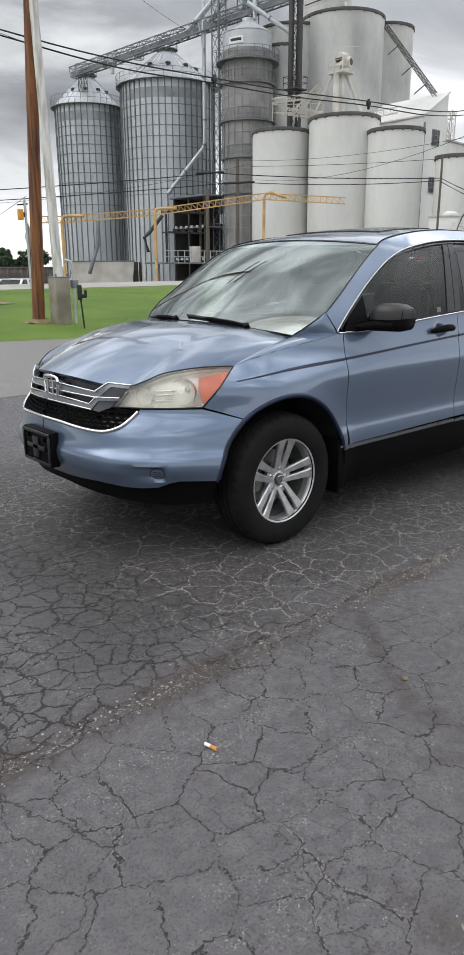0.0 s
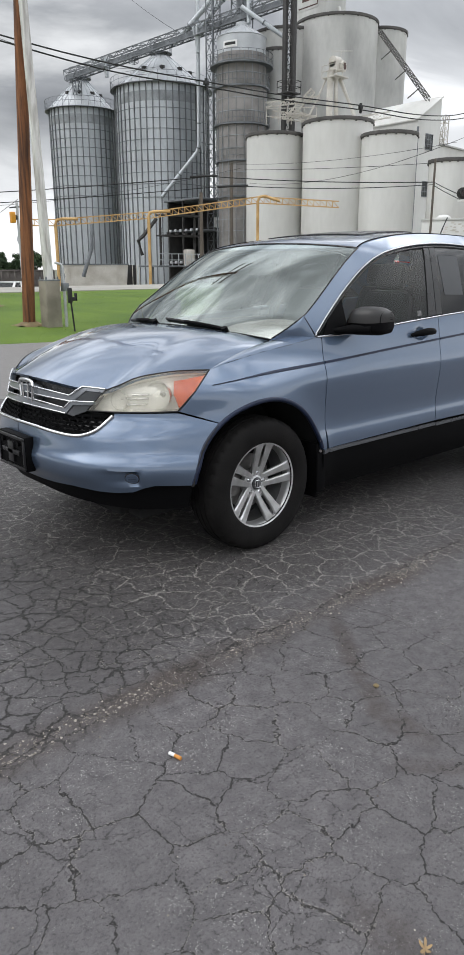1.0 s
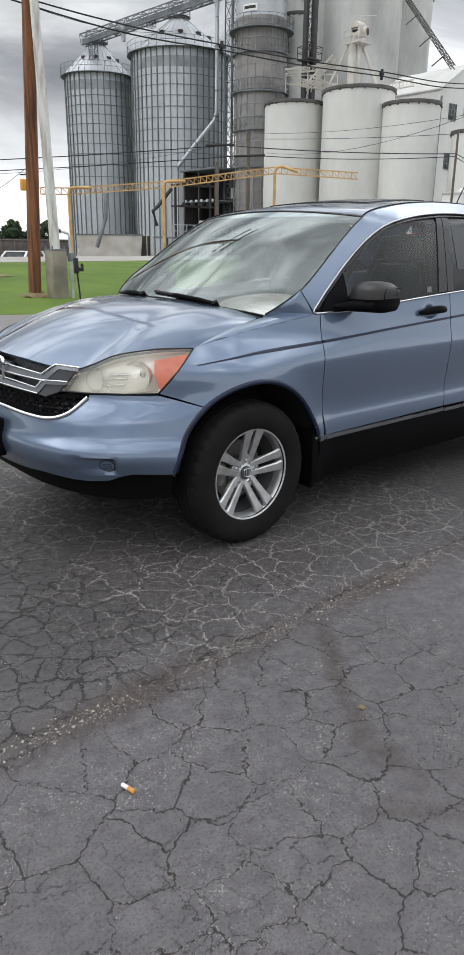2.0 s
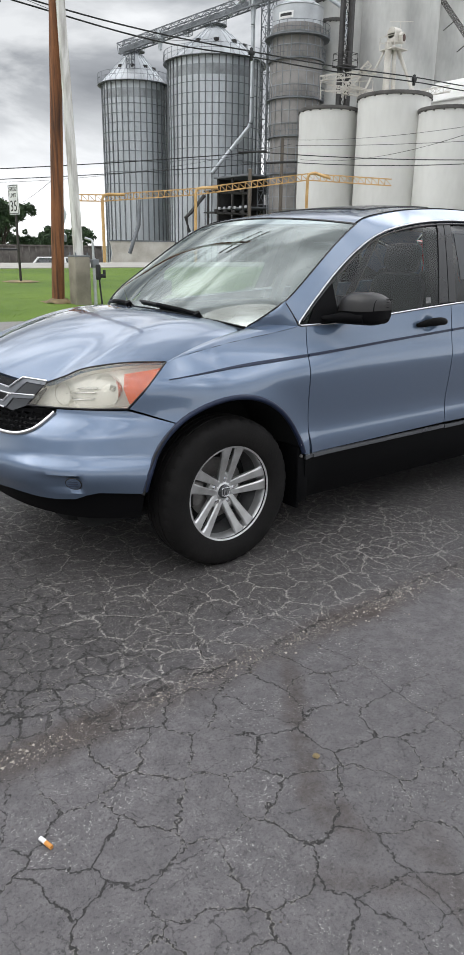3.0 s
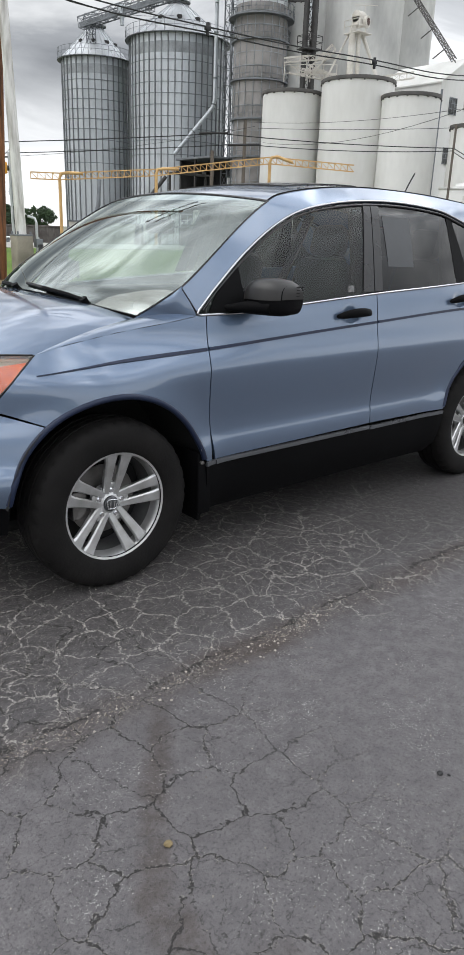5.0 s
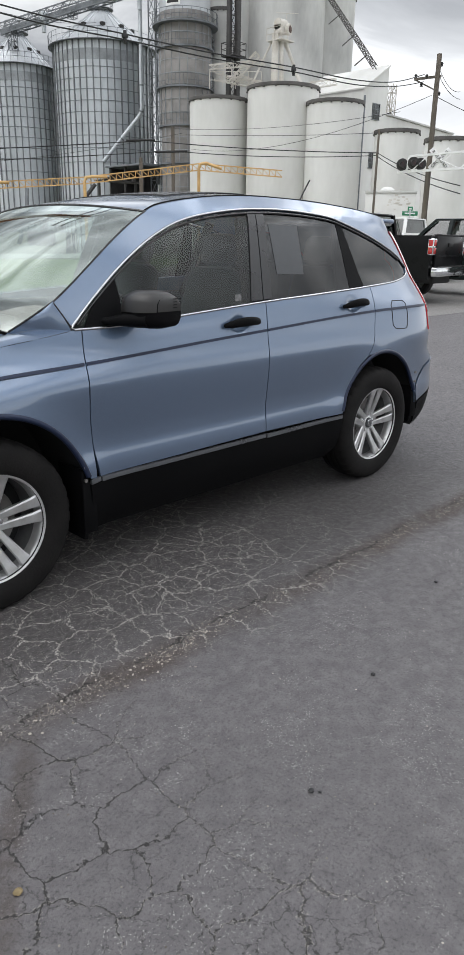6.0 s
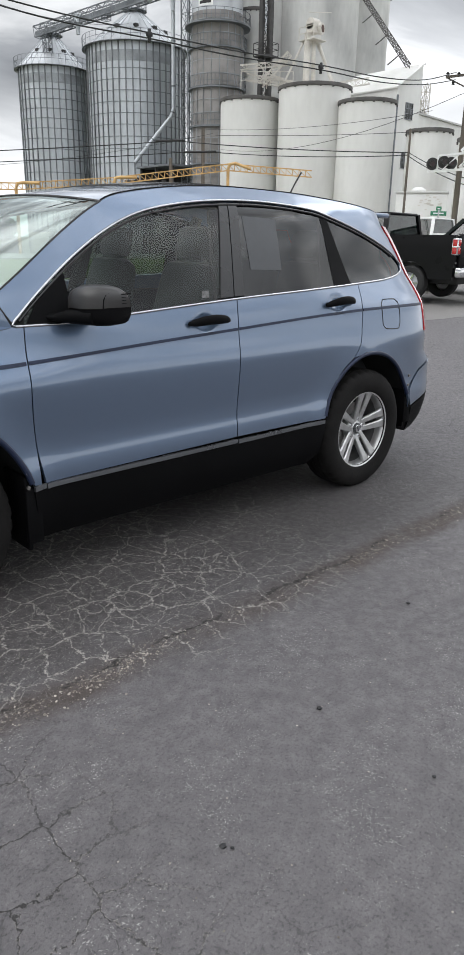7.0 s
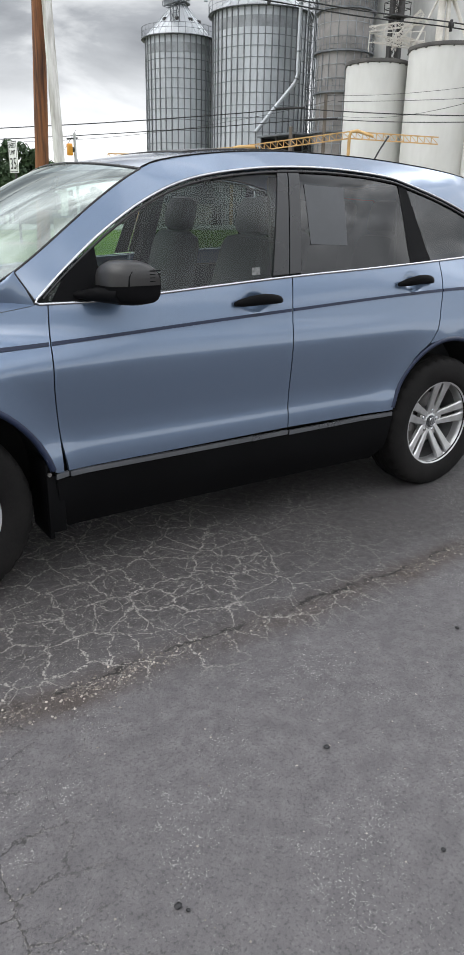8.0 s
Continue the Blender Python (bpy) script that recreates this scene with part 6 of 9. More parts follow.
    part("front_bumper", bx(B(), (2.82, -W_ + 0.02, 0.50), (3.0, W_ - 0.02, 0.78), 0.05), T_CHROME, t)
    part("chassis", bx(B(), (-2.8, -0.5, 0.40), (2.7, 0.5, 0.62), 0.03), PLASTIC_T, t)
    for x in (-1.80, 1.92):
        for sg in (-1, 1):
            bm = lathe(B(), [(0.24, 0.12), (0.30, 0.13), (0.36, 0.125), (0.40, 0.09), (0.405, 0.0), (0.40, -0.09), (0.36, -0.125), (0.24, -0.12)], 40)
            bmesh.ops.rotate(bm, matrix=Matrix.Rotation(radians(90 if sg < 0 else -90), 3, "X"), verts=bm.verts)
            bmesh.ops.translate(bm, vec=(x, sg * 0.84, 0.41), verts=bm.verts)
            tyre = part("tyre", bm, T_RUBBER, t)
            bm = lathe(B(), [(0.25, 0.10), (0.235, 0.07), (0.20, 0.02), (0.10, 0.05), (0.07, 0.09), (0, 0.09)], 30)
            bmesh.ops.rotate(bm, matrix=Matrix.Rotation(radians(90 if sg < 0 else -90), 3, "X"), verts=bm.verts)
            bmesh.ops.translate(bm, vec=(x, sg * 0.84, 0.41), verts=bm.verts)
            part("wheel_rim", bm, ALU, tyre)
            bm = B()
            for k in range(6):
                a = radians(60 * k)
                bar(bm, (x, sg * 0.93, 0.41), (x + 0.23 * math.cos(a), sg * 0.945, 0.41 + 0.23 * math.sin(a)), 0.05, 0.03)
            part("rim_spokes", bm, T_CHROME, tyre)
    return t


PLASTIC_T = mat("black_truck_plastic", (0.012, 0.012, 0.012), 0.6, 0.0, 0.1, 4.0, 60.0, 0.05)


def park(corner, heading, coat, label):
    """Sets a pickup so that its rear corner on the driver's side stands over a point."""
    a = radians(heading)
    f, l = Vector((math.cos(a), math.sin(a), 0)), Vector((-math.sin(a), math.cos(a), 0))
    c = Vector((corner[0], corner[1], 0)) + f * 2.92 - l * 0.98
    return pickup((c.x, c.y, lift(c.x, c.y) - 0.005), heading, coat, label)


park((14.25, 5.62), 96, BLACK_P, "black pickup truck with red tail lamps and chrome bumper")
park((22.1, 9.4), 96, WHITE_P, "white pickup truck parked behind the black one")
park((17.75, 4.2), 96, GREEN_P, "dark green pickup truck parked beside the black one")
pickup((15.6, 36.4, lift(15.6, 36.4)), 205, WHITE_P, "white pickup truck standing in the dip beyond the road")


def utility_cart():
    x, y = 12.35, 35.2
    t = thing("utility_cart", (x, y, lift(x, y)), -20, "dark roofed utility cart standing beyond the road", "utility cart")
    part("body", bx(B(), (-1.2, -0.6, 0.35), (1.2, 0.6, 0.75), 0.06), ALU, t)
    part("canopy", bx(B(), (-1.1, -0.65, 1.85), (0.8, 0.65, 1.95), 0.03), PLASTIC_T, t)
    for px in (-1.0, 0.7):
        for py in (-0.55, 0.55):
            part("post", bar(B(), (px, py, 0.7), (px, py, 1.86), 0.06), PLASTIC_T, t)
    part("bench", bx(B(), (-0.9, -0.55, 0.75), (-0.3, 0.55, 1.3), 0.06), PLASTIC_T, t)
    part("hood", bx(B(), (0.6, -0.5, 0.7), (1.3, 0.5, 1.0), 0.1), ALU, t)
    for px in (-0.8, 0.85):
        for py in (-0.6, 0.6):
            part("wheel", rod(B(), (px, py - 0.08, 0.25), (px, py + 0.08, 0.25), 0.25, seg=20), T_RUBBER, t)


utility_cart()


# ---- the blue car: its surfaces ----
def lerp_table(pts, v):
    """Smooth curve through (v, w) pairs."""
    if v <= pts[0][0]:
        return pts[0][1]
    if v >= pts[-1][0]:
        return pts[-1][1]
    n = len(pts)
    for i in range(n - 1):
        if v <= pts[i + 1][0]:
            break
    def slope(k):
        if k == 0 or k == n - 1:
            a, b = (0, 1) if k == 0 else (n - 2, n - 1)
            return (pts[b][1] - pts[a][1]) / (pts[b][0] - pts[a][0])
        d0 = (pts[k][1] - pts[k - 1][1]) / (pts[k][0] - pts[k - 1][0])
        d1 = (pts[k + 1][1] - pts[k][1]) / (pts[k + 1][0] - pts[k][0])
        return 0.0 if d0 * d1 <= 0 else 2 * d0 * d1 / (d0 + d1)
    h = pts[i + 1][0] - pts[i][0]
    u = (v - pts[i][0]) / h
    m0, m1 = slope(i) * h, slope(i + 1) * h
    return pts[i][1] * (1 + 2 * u) * (1 - u) ** 2 + m0 * u * (1 - u) ** 2 + pts[i + 1][1] * u * u * (3 - 2 * u) + m1 * u * u * (u - 1)


def smoother(a, b, v):
    v = min(1.0, max(0.0, (v - a) / (b - a)))
    return v * v * (3 - 2 * v)


AX_R = 2.62           # rear axle; the front axle is at x = 0
HUB_Z = 0.355
SIDE = [(0.15, 0.76), (0.22, 0.83), (0.30, 0.872), (0.42, 0.893), (0.50, 0.897), (0.555, 0.8928), (0.592, 0.8855), (0.635, 0.8840), (0.73, 0.8905), (0.82, 0.8980), (0.875, 0.9000), (0.92, 0.8935), (0.98, 0.878), (1.07, 0.858), (1.13, 0.842), (1.25, 0.803), (1.40, 0.752), (1.50, 0.715), (1.57, 0.688), (1.63, 0.648), (1.67, 0.600), (1.71, 0.52)]
NOSE = [(0.15, 0.80), (0.25, 0.86), (0.42, 0.91), (0.49, 0.950), (0.545, 0.960), (0.603, 0.945), (0.65, 0.942), (0.72, 0.934), (0.78, 0.908), (0.93, 0.86), (1.0, 0.80)]
NOSE_N = [(0.3, 2.6), (0.5, 2.55), (0.66, 2.25), (0.78, 1.92), (1.0, 1.9)]
TAIL = [(0.2, 3.40), (0.35, 3.55), (0.60, 3.60), (0.70, 3.595), (0.78, 3.50), (1.05, 3.485), (1.25, 3.43), (1.43, 3.32), (1.60, 3.17)]


def flare(x, z):
    """The swell of the wheel arches."""
    f = 0.0
    for ax in (0.0, AX_R):
        d = math.hypot(x - ax, z - HUB_Z) - 0.43
        f += (0.020 if ax == 0.0 else 0.012) * math.exp(-(d / 0.09) ** 2)
    return f


def half(x, z, corner=True):
    """Half the width of the body at x and z."""
    w = lerp_table(SIDE, z) + flare(x, z)
    if x > 1.8:
        w -= (0.085 * smoother(1.02, 1.3, z) + 0.012) * smoother(1.9, 3.4, x)
    if x < 0.9 and z > 0.86:
        w -= 0.05 * smoother(0.86, 1.05, z) * smoother(0.9, -0.1, x)
    if x > 2.6 and corner:
        u = min(1.0, (x - 2.6) / (lerp_table(TAIL, z) - 2.6))
        w *= max(0.0, 1 - u ** 4.5) ** (1 / 4.5)
    return w


U_NOSE = 1.30


def wrap(u, z):
    """The side surface, drawn round the nose: u is x from the front axle back, and the girth forward of it. Returns x and half width."""
    if u >= 0:
        return u, half(u, z)
    n, a = lerp_table(NOSE_N, z), lerp_table(NOSE, z)
    th = (math.pi / 2) * (1 - min(1.0, -u / U_NOSE))
    c, s = max(0.0, math.cos(th)), max(0.0, math.sin(th))
    x = -a * c ** (2 / n)
    w = lerp_table(SIDE, z) + flare(x, z)
    # the ledge of the bumper, carried round to the wheel opening
    w += 0.009 * smoother(0.603, 0.548, z) * smoother(0.44, 0.52, z) * smoother(-0.22, -0.5, u)
    if z > 0.86:
        w -= 0.05 * smoother(0.86, 1.05, z) * smoother(0.9, -0.1, x)
    return x, w * s ** (2 / n)


def skin(u, z, off=0.0):
    """A point of the left side of the body, off metres outside it."""
    x, w = wrap(u, z)
    p = Vector((x, -w, z))
    if off:
        e = 0.004
        a0, a1 = wrap(u - e, z), wrap(u + e, z)
        b0, b1 = wrap(u, z - e), wrap(u, z + e)
        du = Vector((a1[0] - a0[0], -(a1[1] - a0[1]), 0))
        dz = Vector((b1[0] - b0[0], -(b1[1] - b0[1]), 2 * e))
        n = du.cross(dz)
        if n.length > 1e-9:
            p += n.normalized() * off
    return p


def spl(pts, step=0.03):
    """A smooth line through points, evenly set."""
    n = len(pts)
    out = []
    for i in range(n - 1):
        p0, p1, p2, p3 = pts[max(0, i - 1)], pts[i], pts[i + 1], pts[min(n - 1, i + 2)]
        k = max(1, int(math.dist(p1, p2) / step))
        for j in range(k):
            t = j / k
            out.append(tuple(0.5 * (2 * b + (c - a) * t + (2 * a - 5 * b + 4 * c - d) * t * t + (3 * b - a - 3 * c + d) * t ** 3) for a, b, c, d in zip(p0, p1, p2, p3)))
    out.append(tuple(pts[-1]))
    return out


def arc(cx, cz, r, a0, a1, n=16, rz=None):
    return [(cx + r * math.cos(radians(a0 + (a1 - a0) * i / n)), cz + (rz or r) * math.sin(radians(a0 + (a1 - a0) * i / n))) for i in range(n + 1)]


def inside(p, poly):
    c, j = False, len(poly) - 1
    for i in range(len(poly)):
        if (poly[i][1] > p[1]) != (poly[j][1] > p[1]) and p[0] < (poly[j][0] - poly[i][0]) * (p[1] - poly[i][1]) / (poly[j][1] - poly[i][1]) + poly[i][0]:
            c = not c
        j = i
    return c


def shrink(poly, g):
    """The outline, drawn in by g."""
    n = len(poly)
    area = sum(poly[i][0] * poly[(i + 1) % n][1] - poly[(i + 1) % n][0] * poly[i][1] for i in range(n))
    s = 1 if area > 0 else -1
    out = []
    for i in range(n):
        a, b, c = Vector(poly[i - 1]), Vector(poly[i]), Vector(poly[(i + 1) % n])
        d0, d1 = (b - a), (c - b)
        if d0.length < 1e-7 or d1.length < 1e-7:
            out.append(tuple(b)); continue
        n0, n1 = Vector((-d0.y, d0.x)).normalized() * s, Vector((-d1.y, d1.x)).normalized() * s
        m = n0 + n1
        if m.length < 0.2:
            m = n0
        m.normalize()
        out.append(tuple(b + m * g / max(0.5, m.dot(n0))))
    return out


def dense(poly, step):
    out = []
    for i in range(len(poly)):
        a, b = poly[i], poly[(i + 1) % len(poly)]
        k = max(1, int(math.dist(a, b) / step + 0.5))
        out += [tuple(p + (q - p) * j / k for p, q in zip(a, b)) for j in range(k)]
    return out


def panel_bm(poly, off=0.0, fold=0.014, gap=0.0022, step=0.035, side=-1, surface=None):
    """A sheet cut to an outline on the body's surface, with its rim folded inwards."""
    from mathutils.geometry import delaunay_2d_cdt
    surface = surface or skin
    if gap:
        poly = shrink(poly, gap)
    edge = dense(poly, step)
    xs, ys = [p[0] for p in edge], [p[1] for p in edge]
    pts = [Vector(p) for p in edge]
    nb = len(pts)
    i = 0
    y = min(ys) + step * 0.5
    while y < max(ys):
        x = min(xs) + (step * 0.5 if i % 2 else 0.0)
        while x < max(xs):
            if inside((x, y), edge) and min((x - p[0]) ** 2 + (y - p[1]) ** 2 for p in edge) > (0.55 * step) ** 2:
                pts.append(Vector((x, y)))
            x += step
        y += step * 0.87
        i += 1
    vs, es, fs, ov, oe, of = delaunay_2d_cdt(pts, [], [list(range(nb))], 1, 1e-6)
    bm = B()
    bv = []
    for v in vs:
        p = surface(v.x, v.y, off)
        bv.append(bm.verts.new((p.x, p.y * (-side), p.z)))
    for f in fs:
        try:
            bm.faces.new([bv[k] for k in f])
        except ValueError:
            pass
    if fold:
        low = {}
        for e in [e for e in bm.edges if e.is_boundary]:
            for v in e.verts:
                if v not in low:
                    k = bv.index(v)
                    p = surface(vs[k].x, vs[k].y, off - fold)
                    low[v] = bm.verts.new((p.x, p.y * (-side), p.z))
            bm.faces.new((e.verts[0], e.verts[1], low[e.verts[1]], low[e.verts[0]]))
    return bm


def outward(ob, c=(1.3, 0.0, 0.75)):
    """Turns an open sheet so that it faces away from the middle of the car."""
    me = ob.data
    if sum((p.center - Vector(c)).dot(p.normal) * p.area for p in me.polygons) < 0:
        me.flip_normals()
    return ob


def panel(name, poly, material, parent, off=0.0, label="", side=-1, fold=0.014, gap=0.0022, step=0.035, surface=None):
    return outward(part(name, panel_bm(poly, off, fold, gap, step, side, surface), material, parent, label, smooth=40))


def strip(name, line, r, material, parent, off=0.0, side=-1, label="", flat=1.0, seg=8):
    """A moulding along a line on the body's surface."""
    pts = [skin(u, z, off) for u, z in line]
    for p in pts:
        p.y *= -side
    return part(name, tube(B(), pts, r, seg), material, parent, label, smooth=60)


def paint(name, color, deep):
    m = bpy.data.materials.new(name)
    m.use_nodes = True
    nt = m.node_tree
    N, L = nt.nodes.new, nt.links.new
    b = nt.nodes["Principled BSDF"]
    co, fl, gr = N("ShaderNodeTexCoord"), N("ShaderNodeTexVoronoi"), N("ShaderNodeTexNoise")
    fl.inputs["Scale"].default_value, gr.inputs["Scale"].default_value, gr.inputs["Detail"].default_value = 900, 1.6, 5
    L(co.outputs["Object"], fl.inputs["Vector"]); L(co.outputs["Object"], gr.inputs["Vector"])
    mx = N("ShaderNodeMix"); mx.data_type = "RGBA"
    sc = N("ShaderNodeSeparateColor"); L(fl.outputs["Color"], sc.inputs[0])
    L(sc.outputs[0], mx.inputs["Factor"])
    mx.inputs["A"].default_value, mx.inputs["B"].default_value = (*color, 1), (*deep, 1)
    L(mx.outputs["Result"], b.inputs["Base Color"])
    b.inputs["Metallic"].default_value = 0.70
    dust = N("ShaderNodeMapRange")
    dust.inputs["To Min"].default_value, dust.inputs["To Max"].default_value = 0.27, 0.36
    L(gr.outputs["Fac"], dust.inputs["Value"]); L(dust.outputs[0], b.inputs["Roughness"])
    b.inputs["Coat Weight"].default_value, b.inputs["Coat IOR"].default_value = 1.0, 1.75
    cr = N("ShaderNodeMapRange")
    cr.inputs["From Min"].default_value, cr.inputs["From Max"].default_value = 0.35, 0.7
    cr.inputs["To Min"].default_value, cr.inputs["To Max"].default_value = 0.03, 0.07
    L(gr.outputs["Fac"], cr.inputs["Value"]); L(cr.outputs[0], b.inputs["Coat Roughness"])
    return m


PAINT = paint("metallic_blue_paint", (0.132, 0.186, 0.276), (0.104, 0.150, 0.230))
STRIPE = mat("dark_blue_moulding", (0.014, 0.022, 0.050), 0.4, 0.0, 0.1, 5.0, 60.0, 0.0, spec=0.3)
PLASTIC = mat("black_textured_plastic", (0.0045, 0.0045, 0.005), 0.55, 0.0, 0.12, 4.0, 300.0, 0.1, spec=0.06)
GLOSSB = mat("gloss_black_trim", (0.012, 0.012, 0.013), 0.28, 0.0, 0.1, 4.0, 60.0, 0.0)
CAP_G = mat("worn_charcoal_mirror_cap", (0.020, 0.019, 0.0185), 0.38, 0.0, 0.15, 6.0, 200.0, 0.05)
TRIM_C = mat("dulled_chrome_trim", (0.50, 0.51, 0.53), 0.22, 1.0, 0.05, 6.0, 60.0, 0.0)
CHROME = mat("chrome", (0.78, 0.79, 0.80), 0.08, 1.0, 0.03, 6.0, 60.0, 0.0, rvar=0.04)
SATIN = mat("satin_silver_trim", (0.20, 0.21, 0.225), 0.30, 0.8, 0.05, 5.0, 60.0, 0.0)
WING = mat("dark_grey_grille_wing", (0.075, 0.078, 0.082), 0.25, 0.4, 0.1, 5.0, 60.0, 0.0)
ALLOY = mat("silver_alloy", (0.66, 0.665, 0.67), 0.33, 0.75, 0.06, 9.0, 120.0, 0.02, tint=(0.45, 0.45, 0.44))
RUBBER = mat("tyre_rubber", (0.0075, 0.007, 0.0068), 0.75, 0.0, 0.25, 7.0, 90.0, 0.15, tint=(0.012, 0.011, 0.0105), spec=0.15)
LINER = mat("wheel_well_liner", (0.008, 0.008, 0.008), 0.9, 0.0, 0.2, 5.0, 60.0, 0.1)
# darker copy of the alloy: the barrel's shade is put into its colour
BARREL = mat("shaded_alloy_barrel", (0.20, 0.20, 0.20), 0.45, 0.6, 0.15, 9.0, 60.0, 0.0)
DISC = mat("brake_steel", (0.25, 0.24, 0.23), 0.4, 0.8, 0.2, 9.0, 60.0, 0.0)
SEAT = mat("grey_seat_leather", (0.050, 0.054, 0.053), 0.55, 0.0, 0.10, 6.0, 40.0, 0.0)
DASH = mat("dark_grey_dashboard", (0.030, 0.032, 0.033), 0.6, 0.0, 0.1, 6.0, 30.0, 0.0)
LININ = mat("light_grey_headliner", (0.14, 0.145, 0.138), 0.9, 0.0, 0.08, 4.0, 40.0, 0.0)
LAMP_IN = mat("aged_reflector_silver", (0.92, 0.92, 0.90), 0.13, 0.9, 0.08, 9.0, 50.0, 0.02, tint=(0.66, 0.65, 0.60))
LAMP_BEZ = mat("pale_lamp_bezel", (0.92, 0.90, 0.83), 0.25, 0.25, 0.1, 12.0, 60.0, 0.0)
ORANGE = mat("amber_reflector", (0.78, 0.12, 0.008), 0.3, 0.0, 0.2, 22.0, 90.0, 0.15, coat=0.6, tint=(0.55, 0.07, 0.008))
RED = mat("red_tail_lens", (0.50, 0.012, 0.014), 0.15, 0.0, 0.1, 9.0, 90.0, 0.0, coat=1.0, tint=(0.34, 0.008, 0.010))
WS_GLASS = glass("windscreen_glass", (0.88, 1.0, 0.95), 0.0, 0.66, 2.7)
DOOR_GLASS = glass("green_tinted_side_glass", (0.84, 1.0, 0.93), 0.0, 0.70, 1.42)
PRIV_GLASS = glass("dark_privacy_glass", (0.9, 1.0, 1.0), 0.0, 0.16, 1.5)
FILM2 = mat("faded_sticker", (0.16, 0.165, 0.16), 0.5, 0.0, 0.3, 60.0, 200.0, 0.0)
FRIT = mat("ceramic_black_band", (0.020, 0.021, 0.022), 0.35, 0.0, 0.15, 5.0, 60.0, 0.0)
FILM = mat("grey_window_film", (0.040, 0.043, 0.048), 0.35, 0.0, 0.1, 4.0, 40.0, 0.0)
next(n for n in WS_GLASS.node_tree.nodes if n.type == "BSDF_GLOSSY").inputs["Color"].default_value = (0.93, 1.0, 0.96, 1)
LENS = glass("hazed_headlamp_lens", (1.0, 0.995, 0.97), 0.04, 0.97, 1.42)


def haze(m, color, amount):
    """Dulls clear plastic with a milky, scattering skin."""
    nt = m.node_tree
    out = next(n for n in nt.nodes if n.type == "OUTPUT_MATERIAL")
    src = out.inputs[0].links[0].from_socket
    df, tl, mx, m2 = nt.nodes.new("ShaderNodeBsdfDiffuse"), nt.nodes.new("ShaderNodeBsdfTranslucent"), nt.nodes.new("ShaderNodeMixShader"), nt.nodes.new("ShaderNodeMixShader")
    df.inputs[0].default_value = tl.inputs[0].default_value = (*color, 1)
    mx.inputs[0].default_value, m2.inputs[0].default_value = amount, 0.4
    nt.links.new(df.outputs[0], m2.inputs[1]); nt.links.new(tl.outputs[0], m2.inputs[2])
    nt.links.new(src, mx.inputs[1]); nt.links.new(m2.outputs[0], mx.inputs[2])
    nt.links.new(mx.outputs[0], out.inputs[0])


haze(LENS, (0.93, 0.90, 0.80), 0.16)

BELT = [(0.452, 1.108), (0.708, 1.112), (1.003, 1.132), (1.602, 1.168), (2.10, 1.190), (2.521, 1.208), (2.882, 1.226), (3.06, 1.248)]
TIP = [(3.06, 1.248), (3.135, 1.272), (3.155, 1.305), (3.10, 1.345)]
TOP = [(0.452, 1.118), (0.565, 1.215), (0.745, 1.350), (0.94, 1.463), (1.15, 1.543), (1.42, 1.590), (1.70, 1.612), (1.98, 1.613), (2.28, 1.594), (2.43, 1.566), (2.72, 1.492), (2.98, 1.402), (3.10, 1.345)]
RAIL = [(0.30, 1.165), (0.395, 1.222), (0.53, 1.315), (0.70, 1.437), (0.85, 1.532), (0.94, 1.578), (1.03, 1.611), (1.27, 1.650), (1.52, 1.674), (1.80, 1.686), (2.15, 1.682), (2.61, 1.657), (2.99, 1.615), (3.20, 1.575)]


def belt_z(x):
    return lerp_table(BELT + [(3.3, 1.26)], x)


def top_z(x):
    return lerp_table(TOP, x)


def cut(line, x0, x1):
    """The stretch of a line between two x, with its ends."""
    d = spl(line, 0.02)
    out = [p for p in d if x0 < p[0] < x1]
    return [(x0, lerp_table(d, x0))] + out + [(x1, lerp_table(d, x1))]


LAMP_IN_EDGE = [(3.240, 0.905), (3.252, 1.06), (3.232, 1.20), (3.170, 1.34), (3.085, 1.46), (3.02, 1.53)]


def frame_car():
    return thing("car", (0, 0, 0), label="metallic blue compact SUV parked on cracked asphalt", category="car")


car = frame_car()
DOOR_F = [(0.497, 0.478), (0.478, 0.612), (0.466, 0.80), (0.472, 0.965), (0.486, 1.106)]
DOOR_S = [(1.566, 0.492), (1.572, 0.695), (1.574, 0.885), (1.588, 1.045), (1.604, 1.168)]
DOOR_R = [(2.235, 0.487), (2.285, 0.62), (2.37, 0.745), (2.46, 0.808), (2.515, 0.877), (2.552, 0.998), (2.582, 1.119), (2.592, 1.211)]
ARCH = 0.455
HOOD_EDGE = [(-1.30, 0.930), (-1.10, 0.922), (-0.90, 0.899), (-0.80, 0.893), (-0.72, 0.925), (-0.634, 0.961), (-0.469, 0.985), (-0.305, 0.986)]
SHOULDER = [(-0.305, 0.986), (-0.23, 1.008), (-0.09, 1.034), (0.105, 1.060), (0.283, 1.080), (0.437, 1.102)]
SEAM_C = Vector((0.215, -0.690, 1.088))


def hood_seam(t):
    """The joint between bonnet and wing, from the lamp's tip to the cowl."""
    a = skin(-0.305, 0.986)
    p = a.lerp(SEAM_C, t)
    return p + Vector((0, -0.012, 0.018)) * 4 * t * (1 - t)


def corner_x(q, z):
    """The x at a share q of the way round the rear corner."""
    return 2.6 + q * (lerp_table(TAIL, z) - 2.6)


HANDLES = ((1.40, 1.066), (2.37, 1.106))


